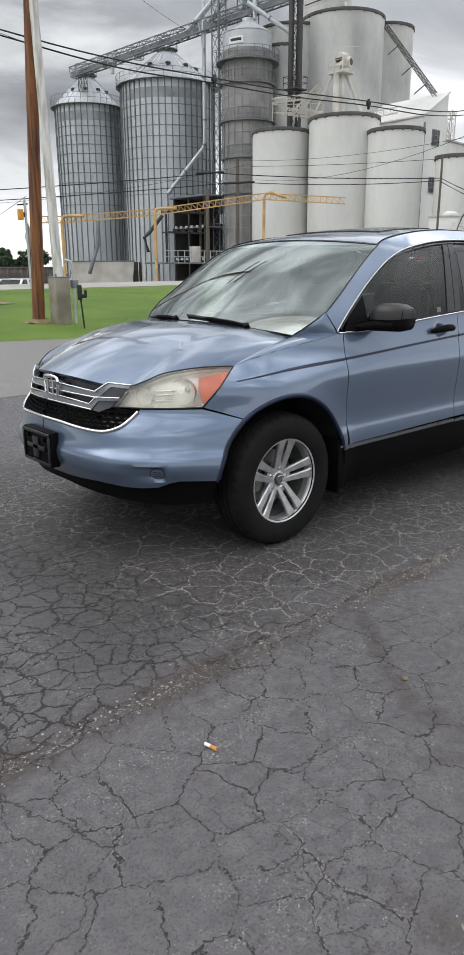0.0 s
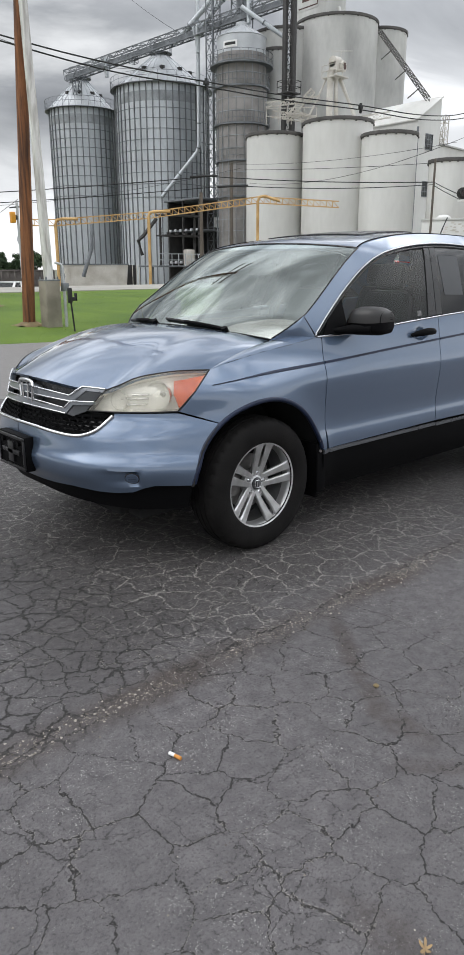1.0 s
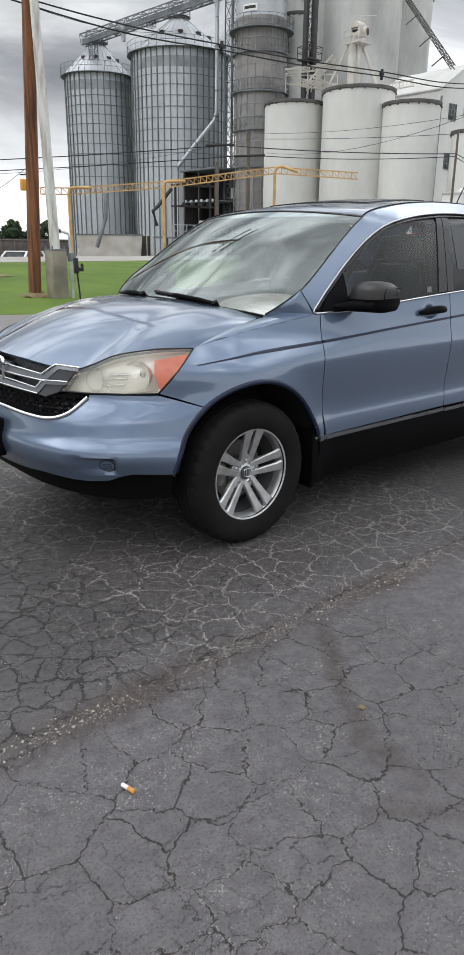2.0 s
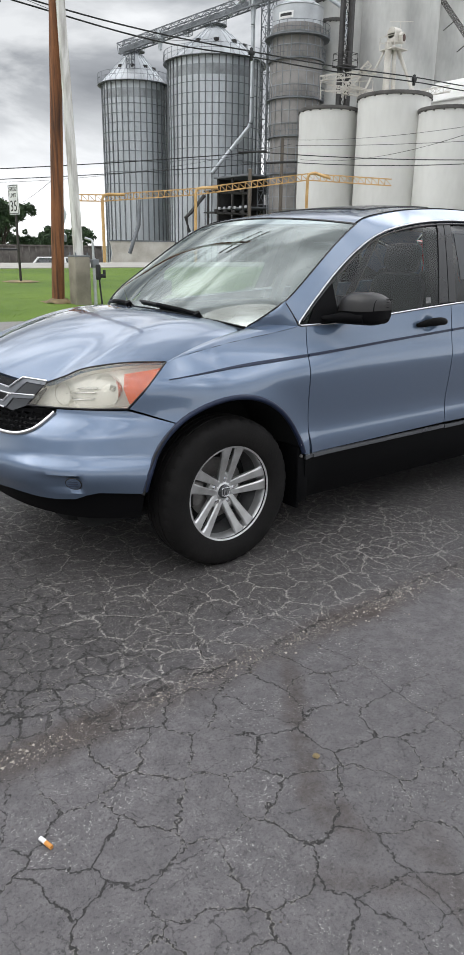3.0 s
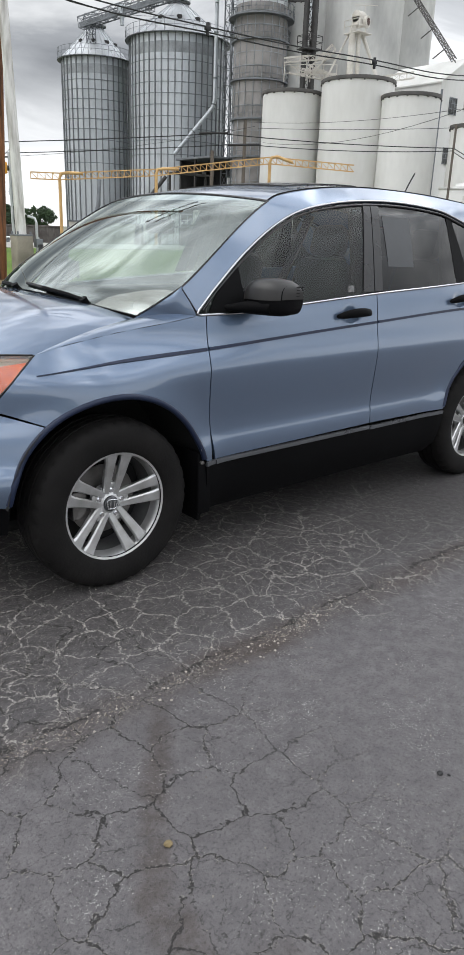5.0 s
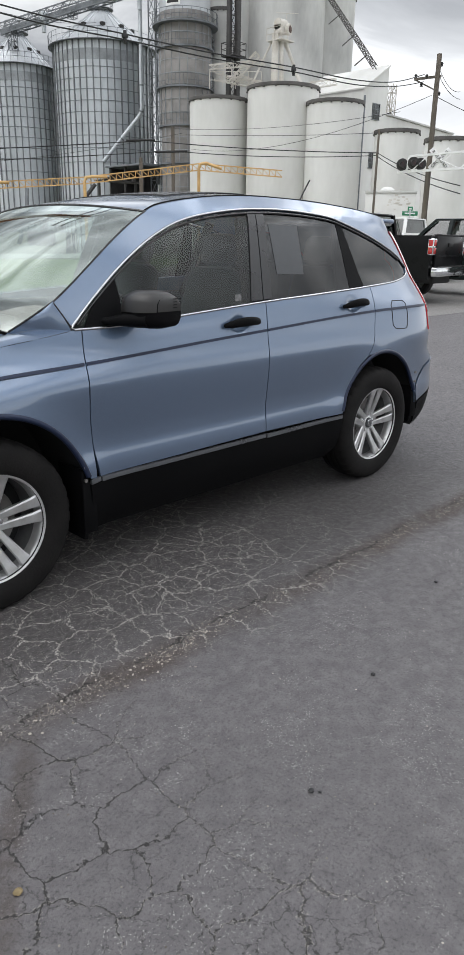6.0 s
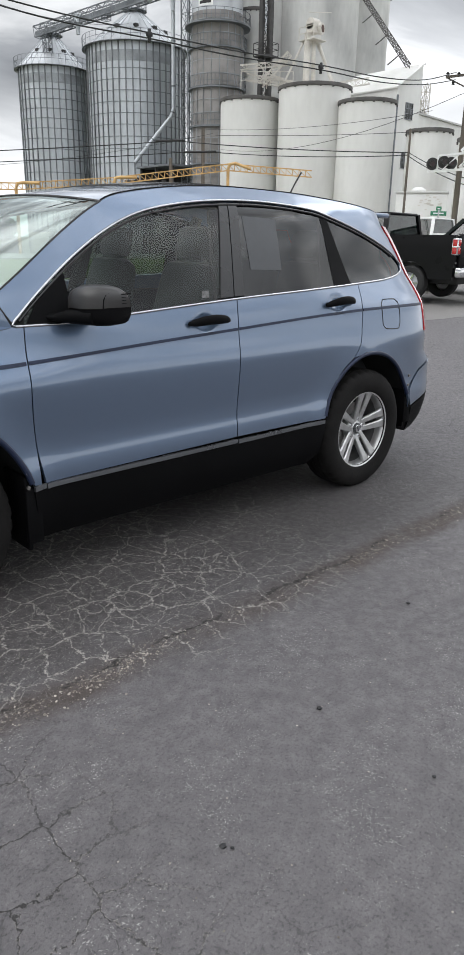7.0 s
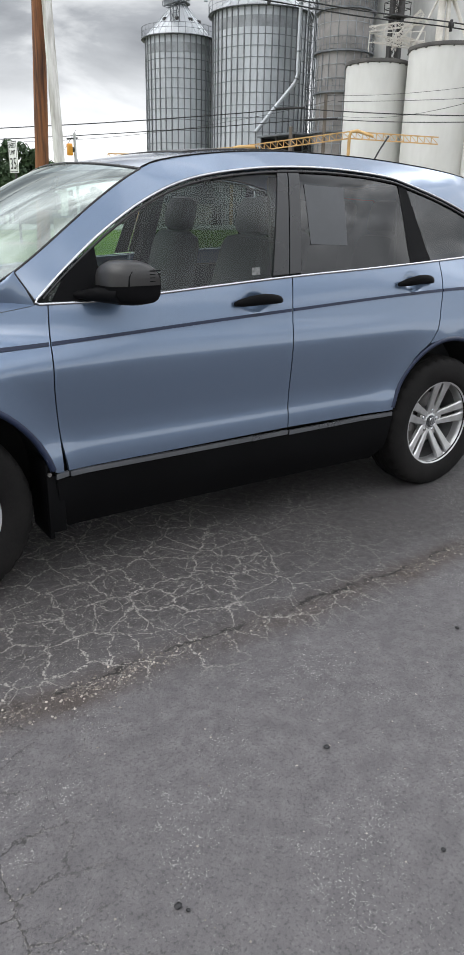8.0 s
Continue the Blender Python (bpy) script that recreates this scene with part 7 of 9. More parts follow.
def door_skin(u, z, off=0.0):
    """The doors' surface, with the bowls behind the pull handles."""
    for x, zz in HANDLES:
        e = max(0.0, 1 - ((u - x + 0.012) / 0.068) ** 2 - ((z - zz - 0.004) / 0.046) ** 2)
        off -= 0.012 * smoother(0.0, 0.9, e)
    return skin(u, z, off)


def body_side(s):
    """One side of the body: wing, doors, rear quarter with its pillar, glass and trim."""
    # wing
    arch = [(x, z) if x >= 0 else (invert(x, z), z) for x, z in arc(0.0, HUB_Z + 0.015, ARCH, 14, 128, 24)]
    poly = [(0.478, 0.478)] + [(x - 0.0005, z) for x, z in spl(DOOR_F[1:], 0.04)] + spl(list(reversed(SHOULDER)), 0.03)[0:] + [(-0.385, 0.893), (-0.455, 0.795)] + list(reversed(arch))
    bm = panel_bm(poly, side=s)
    n = 18
    sh = [skin(u, z) for u, z in [SHOULDER[0]] + spl(SHOULDER, 0.74 / 16)[1:]]
    rows = []
    for i, p in enumerate(sh):
        t = i / (len(sh) - 1)
        q = hood_seam(t)
        row = []
        for k in range(5):
            w = k / 4
            c = p.lerp(q, w) + Vector((0, 0, 0.016 * 4 * w * (1 - w) * t))
            row.append(bm.verts.new((c.x, c.y * (-s), c.z)))
        rows.append(row)
    for a, b in zip(rows, rows[1:]):
        for k in range(4):
            bm.faces.new((a[k], a[k + 1], b[k + 1], b[k]))
    for a, b in zip(rows, rows[1:]):
        v0, v1 = bm.verts.new(a[4].co - Vector((0, 0, 0.015))), bm.verts.new(b[4].co - Vector((0, 0, 0.015)))
        bm.faces.new((a[4], b[4], v1, v0))
    bmesh.ops.remove_doubles(bm, verts=bm.verts, dist=0.004)
    outward(part("front_wing", bm, PAINT, car, smooth=50))
    # front door
    poly = spl(DOOR_F, 0.04) + cut(BELT, 0.49, 1.60) + list(reversed(spl(DOOR_S, 0.04)))
    door = panel("front_door", poly, PAINT, car, side=s, step=0.022, surface=door_skin)
    # rear door
    poly = [(x + 0.001, z) for x, z in spl(DOOR_S, 0.04)] + cut(BELT, 1.606, 2.588) + list(reversed(spl(DOOR_R, 0.03)))
    rdoor = panel("rear_door", poly, PAINT, car, side=s, step=0.022, surface=door_skin)
    # rear quarter, pillars and cant rail in one pressing
    arch = arc(AX_R, HUB_Z + 0.015, ARCH, 8, 96, 20)
    dr = [(x + 0.002, z) for x, z in spl(DOOR_R[3:], 0.03)]
    poly = [(3.06, 0.56), (3.20, 0.665), (3.33, 0.70)] + [(corner_x(0.95, 0.72), 0.72), (corner_x(0.95, 0.82), 0.82), (3.242, 0.895)] + [(x - 0.002, z) for x, z in LAMP_IN_EDGE] + [(3.03, 1.592)]
    poly += list(reversed(cut(RAIL, 0.386, 3.025))) + [(0.414, 1.165), (0.444, 1.113)] + spl(TOP, 0.03) + list(reversed(spl(TIP, 0.02)))[1:] + list(reversed(cut(BELT, 2.594, 3.05))) + list(reversed(dr))[1:] + list(reversed(arch))
    panel("rear_quarter", poly, PAINT, car, side=s, step=0.045)
    # glass and pillars
    pane = panel("window_pane", cut(BELT, 0.49, 1.50)[0:] + [(1.615, 1.602)] + list(reversed(cut(TOP, 0.50, 1.61))), DOOR_GLASS, door, -0.006, "lightly tinted window", s, 0.0, 0.0, 0.06)
    pane2 = panel("window_pane", cut(BELT, 1.66, 2.372) + list(reversed(cut(TOP, 1.738, 2.366))), PRIV_GLASS, rdoor, -0.006, "dark tinted window", s, 0.0, 0.0, 0.06)
    pane3 = panel("quarter_window", cut(BELT, 2.535, 3.06) + spl(TIP, 0.02)[1:] + list(reversed(cut(TOP, 2.425, 3.10)))[1:], PRIV_GLASS, car, -0.006, "dark tinted window", s, 0.0, 0.0, 0.05)
    for o in (pane, pane2, pane3):
        o.visible_shadow = False
    pil = panel("pillar_trim", [(1.502, 1.172), (1.588, 1.176), (1.672, 1.607), (1.617, 1.603)], GLOSSB, door, -0.001, "gloss black pillar trim", s, 0.006, 0.0)
    panel("pillar_trim", [(1.594, 1.176), (1.658, 1.179), (1.738, 1.607), (1.678, 1.606)], GLOSSB, rdoor, -0.001, "gloss black pillar trim", s, 0.006, 0.0)
    panel("pillar_trim", [(2.374, 1.196), (2.535, 1.210), (2.422, 1.556), (2.368, 1.566)], PLASTIC, rdoor, -0.004, "gloss black pillar trim", s, 0.006, 0.0)
    panel("mirror_base", [(0.50, 1.112), (0.700, 1.114), (0.695, 1.30), (0.63, 1.258), (0.565, 1.205)], PLASTIC, door, 0.002, "black mirror triangle", s, 0.008, 0.0)
    if s < 0:
        panel("window_sticker", [(1.390, 1.177), (1.433, 1.177), (1.442, 1.208), (1.397, 1.208)], FILM2, pane, -0.004, "small pale sticker", s, 0.0, 0.0, 0.02)
        panel("window_film", [(1.738, 1.298), (1.956, 1.292), (1.985, 1.542), (1.752, 1.549)], FILM, pane2, -0.004, "dull grey patch of window film", s, 0.0, 0.0, 0.05)
    # bright surround of the windows
    strip("chrome_strip", [(x, z - 0.004) for x, z in spl(BELT, 0.03)] + [(x + 0.006, z - 0.002) for x, z in spl(TIP, 0.015)[1:]] + [(x, z + 0.006) for x, z in list(reversed(spl(TOP, 0.03)))[1:]] + [(0.440, 1.112), (0.452, 1.104)], 0.0062, TRIM_C, car, 0.001, s, "dulled chrome window surround")
    strip("window_seal", [(x, z - 0.012 - 0.0) for x, z in list(reversed(spl(TOP, 0.03)))[2:-1]], 0.006, GLOSSB, car, -0.002, s)
    strip("pillar_seam", [(0.385, 1.213), (0.41, 1.17), (0.440, 1.117)], 0.003, BLACK, car, 0.0, s)
    # mouldings
    mid = [(-0.305, 0.915), (-0.1, 0.938), (0.08, 0.950), (0.47, 0.966), (1.0, 0.996), (1.57, 1.024), (2.10, 1.050), (2.57, 1.066), (3.0, 1.070), (3.30, 1.068)]
    d = spl(mid, 0.04)
    for a, b, par in ((-0.30, 0.464, car), (0.476, 1.577, door), (1.592, 2.566, rdoor), (2.574, 3.235, car)):
        up = cut(d, a, b)
        hh = [0.0012 + 0.0053 * smoother(-0.30, 0.25, x) for x, z in up]
        poly = [(x, z - h_) for (x, z), h_ in zip(up, hh)] + [(x, z + h_) for (x, z), h_ in reversed(list(zip(up, hh)))]
        panel("side_moulding", poly, STRIPE, par, 0.006, "dark blue side moulding", s, 0.006, 0.0, 0.05)
    for a, b, par in ((0.44, 0.492, car), (0.500, 1.562, door), (1.572, 2.225, rdoor)):
        poly = [(a, 0.458), (b, 0.462), (b, 0.482), (a, 0.478)]
        panel("sill_strip", poly, SATIN, par, 0.008, "satin strip along the door foot", s, 0.012, 0.0, 0.05)
    panel("sill_cladding", [(0.46, 0.28), (0.50, 0.225), (2.16, 0.225), (2.22, 0.28), (2.235, 0.458), (0.44, 0.455)], PLASTIC, car, 0.004, "black plastic sill", s, 0.03, 0.0, 0.06)
    # dark lips round the wheel openings
    for ax, a0, a1 in ((0.0, 16, 170), (AX_R, 20, 163)):
        pts = arc(ax, HUB_Z + 0.015, ARCH - 0.004, a0, a1, 30)
        if ax == 0.0:
            line = []
            for x, z in pts:
                line.append((x, z) if x >= 0 else (invert(x, z), z))
            strip("arch_lip", line, 0.013, STRIPE, car, -0.004, s, "dark wheel arch lip")
        else:
            pts = [(ax + (x - ax) * (0.895 if x < ax else 1.0), z) for x, z in pts]
            strip("arch_lip", pts, 0.013, STRIPE, car, -0.004, s, "dark wheel arch lip")
        bm = B()
        prof = []
        for i in range(25):
            a = radians(-12 + (184 if ax == 0.0 else 204) * i / 24)
            prof.append((ax + (ARCH + 0.005) * math.cos(a), HUB_Z + 0.015 + (ARCH + 0.005) * math.sin(a)))
        rows = [[bm.verts.new((x, y * -s, z)) for x, z in prof] for y in (-0.872, -0.52)]
        for i in range(24):
            bm.faces.new((rows[0][i], rows[0][i + 1], rows[1][i + 1], rows[1][i]))
        bm.faces.new(rows[1])
        part("wheel_liner", bm, LINER, car)
    # mud flaps with their screws
    for lo, hi in (((0.405, 0.20), (0.475, 0.57)), ((3.04, 0.30), (3.12, 0.60))):
        m = skin((lo[0] + hi[0]) / 2, 0.5)
        bm = B()
        bx(bm, (lo[0], m.y + 0.016, lo[1]), (lo[0] + 0.022, m.y + 0.21, hi[1] - 0.05), 0.008)
        bx(bm, (lo[0], m.y + 0.008, lo[1] + 0.03), (hi[0], m.y + 0.04, hi[1] - 0.10), 0.01)
        if s > 0:
            bmesh.ops.scale(bm, vec=(1, -1, 1), verts=bm.verts)
        flap = part("mud_flap", bm, PLASTIC, car)
        for z in (0.30, 0.36):
            p = Vector((lo[0] + 0.01, (m.y + 0.006) * -s, lo[1] + z - 0.02))
            part("screw", rod(B(), p, p + Vector((0, 0.01 * s, 0)), 0.008, seg=10), DISC, flap)
    # handles: a bowl and a bar
    for x, z, d_ in ((1.40, 1.066, door), (2.37, 1.106, rdoor)):
        bm = B()
        pts = []
        for i in range(13):
            t = i / 12
            u = x - 0.122 + 0.244 * t
            pts.append((u, z + 0.006 * math.sin(math.pi * t) + 0.004 * (t - 0.5), 0.012 + 0.040 * math.sin(math.pi * t) ** 0.6))
        rings = []
        for i, (u, zz, off) in enumerate(pts):
            t = i / 12
            h, w = (0.010 + 0.013 * math.sin(math.pi * min(1, t * 1.05)) ** 0.5), 0.011
            c = skin(u, zz, off)
            rings.append([bm.verts.new((c.x, (c.y + w * math.cos(6.283 * k / 10)) * -s, c.z + h * math.sin(6.283 * k / 10))) for k in range(10)])
        for a, b in zip(rings, rings[1:]):
            for k in range(10):
                bm.faces.new((a[k], a[(k + 1) % 10], b[(k + 1) % 10], b[k]))
        bm.faces.new(rings[0]); bm.faces.new(rings[-1])
        h = part("door_handle", bm, PLASTIC, d_, "black pull handle", smooth=60)
        p = skin(x + 0.088, z + 0.004, 0.034)
        part("key_cap", rod(B(), Vector((p.x, p.y * -s, p.z)), Vector((p.x, (p.y - 0.006) * -s, p.z)), 0.009, seg=12), GLOSSB, h)
    # fuel flap
    if s < 0:
        loop = [(2.79, 1.115), (2.91, 1.112), (2.935, 1.095), (2.925, 0.975), (2.905, 0.945), (2.775, 0.950), (2.752, 0.97), (2.762, 1.09)]
        strip("fuel_flap_joint", spl(loop + [loop[0]], 0.02), 0.0028, BLACK, car, 0.0, s)


def invert(x, z):
    """The girth of the nose at a given x."""
    n, a = lerp_table(NOSE_N, z), lerp_table(NOSE, z)
    return -U_NOSE * (1 - math.acos(min(1.0, (abs(x) / a) ** (n / 2))) / (math.pi / 2))


for s in (-1, 1):
    body_side(s)


def across(front, rear, name, material, label="", crown=0.0, rows=18, ease=1.6, fold=0.012):
    """A panel between a front and a rear line of matching points, arched lengthways."""
    bm = B()
    grid = []
    for i in range(rows + 1):
        t = i / rows
        row = []
        for a, b in zip(front, rear):
            x, y = a.x + (b.x - a.x) * t, a.y + (b.y - a.y) * t
            z = a.z + (b.z - a.z) * (1 - (1 - t) ** ease)
            row.append(bm.verts.new((x, y, z + crown * 4 * t * (1 - t))))
        grid.append(row)
    for p, q in zip(grid, grid[1:]):
        for k in range(len(p) - 1):
            bm.faces.new((p[k], p[k + 1], q[k + 1], q[k]))
    if fold:
        es = [e for e in bm.edges if e.is_boundary]
        r = bmesh.ops.extrude_edge_only(bm, edges=es)
        bmesh.ops.translate(bm, vec=(0, 0, -fold), verts=[v for v in r["geom"] if isinstance(v, bmesh.types.BMVert)])
    return part(name, bm, material, car, label, smooth=45)


def mirror_line(pts):
    """A line from the centre to the left edge, carried on to the right one."""
    return [Vector((p.x, -p.y, p.z)) for p in reversed(pts[1:])] + list(pts)


def resample(pts, n):
    pts = [Vector(p) for p in pts]
    d = [0.0]
    for a, b in zip(pts, pts[1:]):
        d.append(d[-1] + (b - a).length)
    out = []
    for i in range(n + 1):
        w = d[-1] * i / n
        k = next((j for j in range(1, len(d)) if d[j] >= w - 1e-9), len(d) - 1)
        out.append(pts[k - 1].lerp(pts[k], (w - d[k - 1]) / max(1e-9, d[k] - d[k - 1])))
    return out


def bonnet():
    edge = [skin(u, z) for u, z in spl(HOOD_EDGE, 0.02)]
    edge[0].y = 0.0
    front = resample(edge, 26)
    cowl = [Vector(p) for p in spl([(0.075, 0.0, 1.142), (0.095, -0.25, 1.138), (0.135, -0.48, 1.122), (0.215, -0.690, 1.088)], 0.03)]
    rear = resample(cowl, 26)
    # columns run from the front edge to the cowl; the outermost is the joint with the wing
    bm = B()
    n, rows = 20, []
    for i, (a, b) in enumerate(zip(front, rear)):
        v = i / 26
        col = []
        for j in range(n + 1):
            t = j / n
            if i == 26:
                c = hood_seam(t)
            else:
                z = a.z + (b.z - a.z) * (1 - (1 - t) ** (2.1 - 0.5 * v))
                c = Vector((a.x + (b.x - a.x) * t, a.y + (b.y - a.y) * t, z + 0.012 * 4 * t * (1 - t)))
            # the raised edge of the power bulge
            c.z += 0.004 * math.exp(-((abs(c.y) - 0.42 - 0.12 * t) / 0.09) ** 2) * min(1, 3 * t) * (1 - v ** 6)
            col.append(c)
        rows.append(col)
    full = [[Vector((c.x, -c.y, c.z)) for c in col] for col in reversed(rows[1:])] + rows
    vs = [[bm.verts.new(c) for c in col] for col in full]
    for p, q in zip(vs, vs[1:]):
        for j in range(n):
            bm.faces.new((p[j], p[j + 1], q[j + 1], q[j]))
    es = [e for e in bm.edges if e.is_boundary]
    r = bmesh.ops.extrude_edge_only(bm, edges=es)
    bmesh.ops.translate(bm, vec=(0.012, 0, -0.016), verts=[v for v in r["geom"] if isinstance(v, bmesh.types.BMVert)])
    part("bonnet", bm, PAINT, car, smooth=50)


bonnet()


def roof_line(x, v):
    """The roof and windscreen: v runs from the centre (0) to the rail (1)."""
    z = lerp_table(RAIL, x)
    w = half(x, z)
    return Vector((x, -w * v, z + (0.030 + 0.05 * smoother(1.1, 0.4, x)) * (1 - v * v)))


def top_grid(name, x0, x1, material, label="", nx=30, nv=24, v_max=1.0, off=0.0, bow0=0.0, bow1=0.0, fold=0.012, parent=None):
    bm = B()
    rows = []
    for i in range(nx + 1):
        row = []
        for k in range(-nv, nv + 1):
            v = v_max * k / nv
            a, b = x0 - bow0 * (1 - v * v), x1 - bow1 * (1 - v * v)
            p = roof_line(a + (b - a) * i / nx, abs(v))
            row.append(bm.verts.new((p.x, p.y if k >= 0 else -p.y, p.z + off)))
        rows.append(row)
    for p, q in zip(rows, rows[1:]):
        for k in range(2 * nv):
            bm.faces.new((p[k], p[k + 1], q[k + 1], q[k]))
    if fold:
        es = [e for e in bm.edges if e.is_boundary]
        r = bmesh.ops.extrude_edge_only(bm, edges=es)
        bmesh.ops.translate(bm, vec=(0, 0, -fold), verts=[v for v in r["geom"] if isinstance(v, bmesh.types.BMVert)])
    return part(name, bm, material, parent or car, label, smooth=45)


WS_EDGE = resample([(0.225, -0.702, 1.100), (0.262, -0.735, 1.130), (0.315, -0.765, 1.170)] + [skin(x, lerp_table(RAIL, x)) for x in (0.395, 0.46, 0.53, 0.61, 0.70, 0.78, 0.85, 0.90, 0.945)], 32)


def windscreen_pt(t, v):
    """t from the foot to the header, v from the centre to the pillar."""
    k = min(31, int(t * 32))
    e = WS_EDGE[k].lerp(WS_EDGE[k + 1], t * 32 - k)
    q = 4 * t * (1 - t)
    c = Vector((0.090 + (0.872 - 0.090) * t - 0.020 * q, 0, 1.146 + (1.617 - 1.146) * t + 0.030 * q))
    w = v * v
    return Vector((c.x + (e.x - c.x) * w, e.y * v, c.z + (e.z - c.z) * w))


FOOT_T = next(i for i, p in enumerate(WS_EDGE) if p.x >= 0.386) / 32.0


def windscreen():
    bm, rows = B(), []
    for i in range(17):
        rows.append([bm.verts.new((p.x, p.y if k >= 0 else -p.y, p.z)) for k in range(-16, 17) for p in [windscreen_pt(i / 16, abs(k) / 16)]])
    for p, q in zip(rows, rows[1:]):
        for k in range(32):
            bm.faces.new((p[k], p[k + 1], q[k + 1], q[k]))
    ws = outward(part("windscreen", bm, WS_GLASS, car, "clear windscreen reflecting the cloudy sky", smooth=60))
    ws.visible_shadow = False
    # black ceramic border and rubber
    line = [windscreen_pt(i / 16, 1.0) for i in range(17)]
    for sg in (-1, 1):
        pts = [Vector((p.x, p.y * sg, p.z + 0.001)) for p in line]
        part("windscreen_seal", tube(B(), pts, 0.0042, 8), GLOSSB, ws)
    pts = [windscreen_pt(1.0, abs(k) / 16) for k in range(-16, 17)]
    pts = [Vector((p.x, p.y if k >= 0 else -p.y, p.z)) for k, p in zip(range(-16, 17), pts)]
    part("windscreen_seal", tube(B(), pts, 0.006, 8), GLOSSB, ws)
    bm, rows = B(), []
    for i in range(3):
        rows.append([bm.verts.new((p.x, p.y if k >= 0 else -p.y, p.z - 0.003)) for k in range(-16, 17) for p in [windscreen_pt(0.045 * i / 2, abs(k) / 16)]])
    for p, q in zip(rows, rows[1:]):
        for k in range(32):
            bm.faces.new((p[k], p[k + 1], q[k + 1], q[k]))
    part("frit_band", bm, FRIT, ws, "dark band along the foot of the glass")
    # scuttle
    bm, rows = B(), []
    for dx, dz in ((-0.045, -0.010), (-0.02, -0.016), (0.012, -0.008)):
        rows.append([bm.verts.new((p.x + dx, p.y if k >= 0 else -p.y, p.z + dz)) for k in range(-16, 17) for p in [windscreen_pt(0.0, abs(k) / 16)]])
    for p, q in zip(rows, rows[1:]):
        for k in range(32):
            bm.faces.new((p[k], p[k + 1], q[k + 1], q[k]))
    part("cowl", bm, PLASTIC, car, "black plastic cowl")
    # pillar foot cover between wing, bonnet and screen
    for sg in (-1, 1):
        bm = B()
        A = [skin(u, z) for u, z in spl([(0.437, 1.102), (0.41, 1.165), (0.385, 1.213)], 0.02)]
        C = [hood_seam(1.0), windscreen_pt(0.0, 1.0), windscreen_pt(FOOT_T * 0.4, 1.0), windscreen_pt(FOOT_T * 0.7, 1.0), windscreen_pt(FOOT_T, 1.0)]
        C = resample(C, len(A) - 1)
        rows = []
        for a, c in zip(A, C):
            rows.append([bm.verts.new(((p := a.lerp(c, k / 6) + Vector((-0.004, -0.004, 0.006)) * 4 * (k / 6) * (1 - k / 6)).x, p.y * sg * -1 * -1, p.z)) for k in range(7)])
        for p, q in zip(rows, rows[1:]):
            for k in range(6):
                bm.faces.new((p[k], p[k + 1], q[k + 1], q[k]))
        outward(part("pillar_foot", bm, PAINT, car, smooth=60))
    return ws


windscreen()
top_grid("roof", 0.945, 3.20, PAINT, bow0=0.075, nx=44)
sr = top_grid("sunroof", 1.28, 1.88, GLOSSB, "dark glass sunroof", nx=12, nv=12, v_max=0.68, off=0.006)
for sg in (-1, 1):
    pts = []
    for i in range(60):
        x = 0.955 + (3.17 - 0.955) * i / 59
        p = roof_line(x, 0.985)
        pts.append(Vector((p.x, p.y * sg, p.z + 0.001)))
    part("roof_ditch_strip", tube(B(), pts, 0.0042, 8), PLASTIC, car, "black roof edge strip")


# ---- nose ----
def bumper_relief(u, z, off=0.0):
    """The bumper's surface with the scoop round the fog lamp's blank pressed into it."""
    a = min(1.0, max(0.0, (u + 0.86) / 0.20))
    e = max(0.0, 1 - ((z - 0.487) / 0.038) ** 2)
    return skin(u, z, off - 0.020 * a ** 1.3 * smoother(0.0, 0.6, e) * smoother(-0.578, -0.600, u))


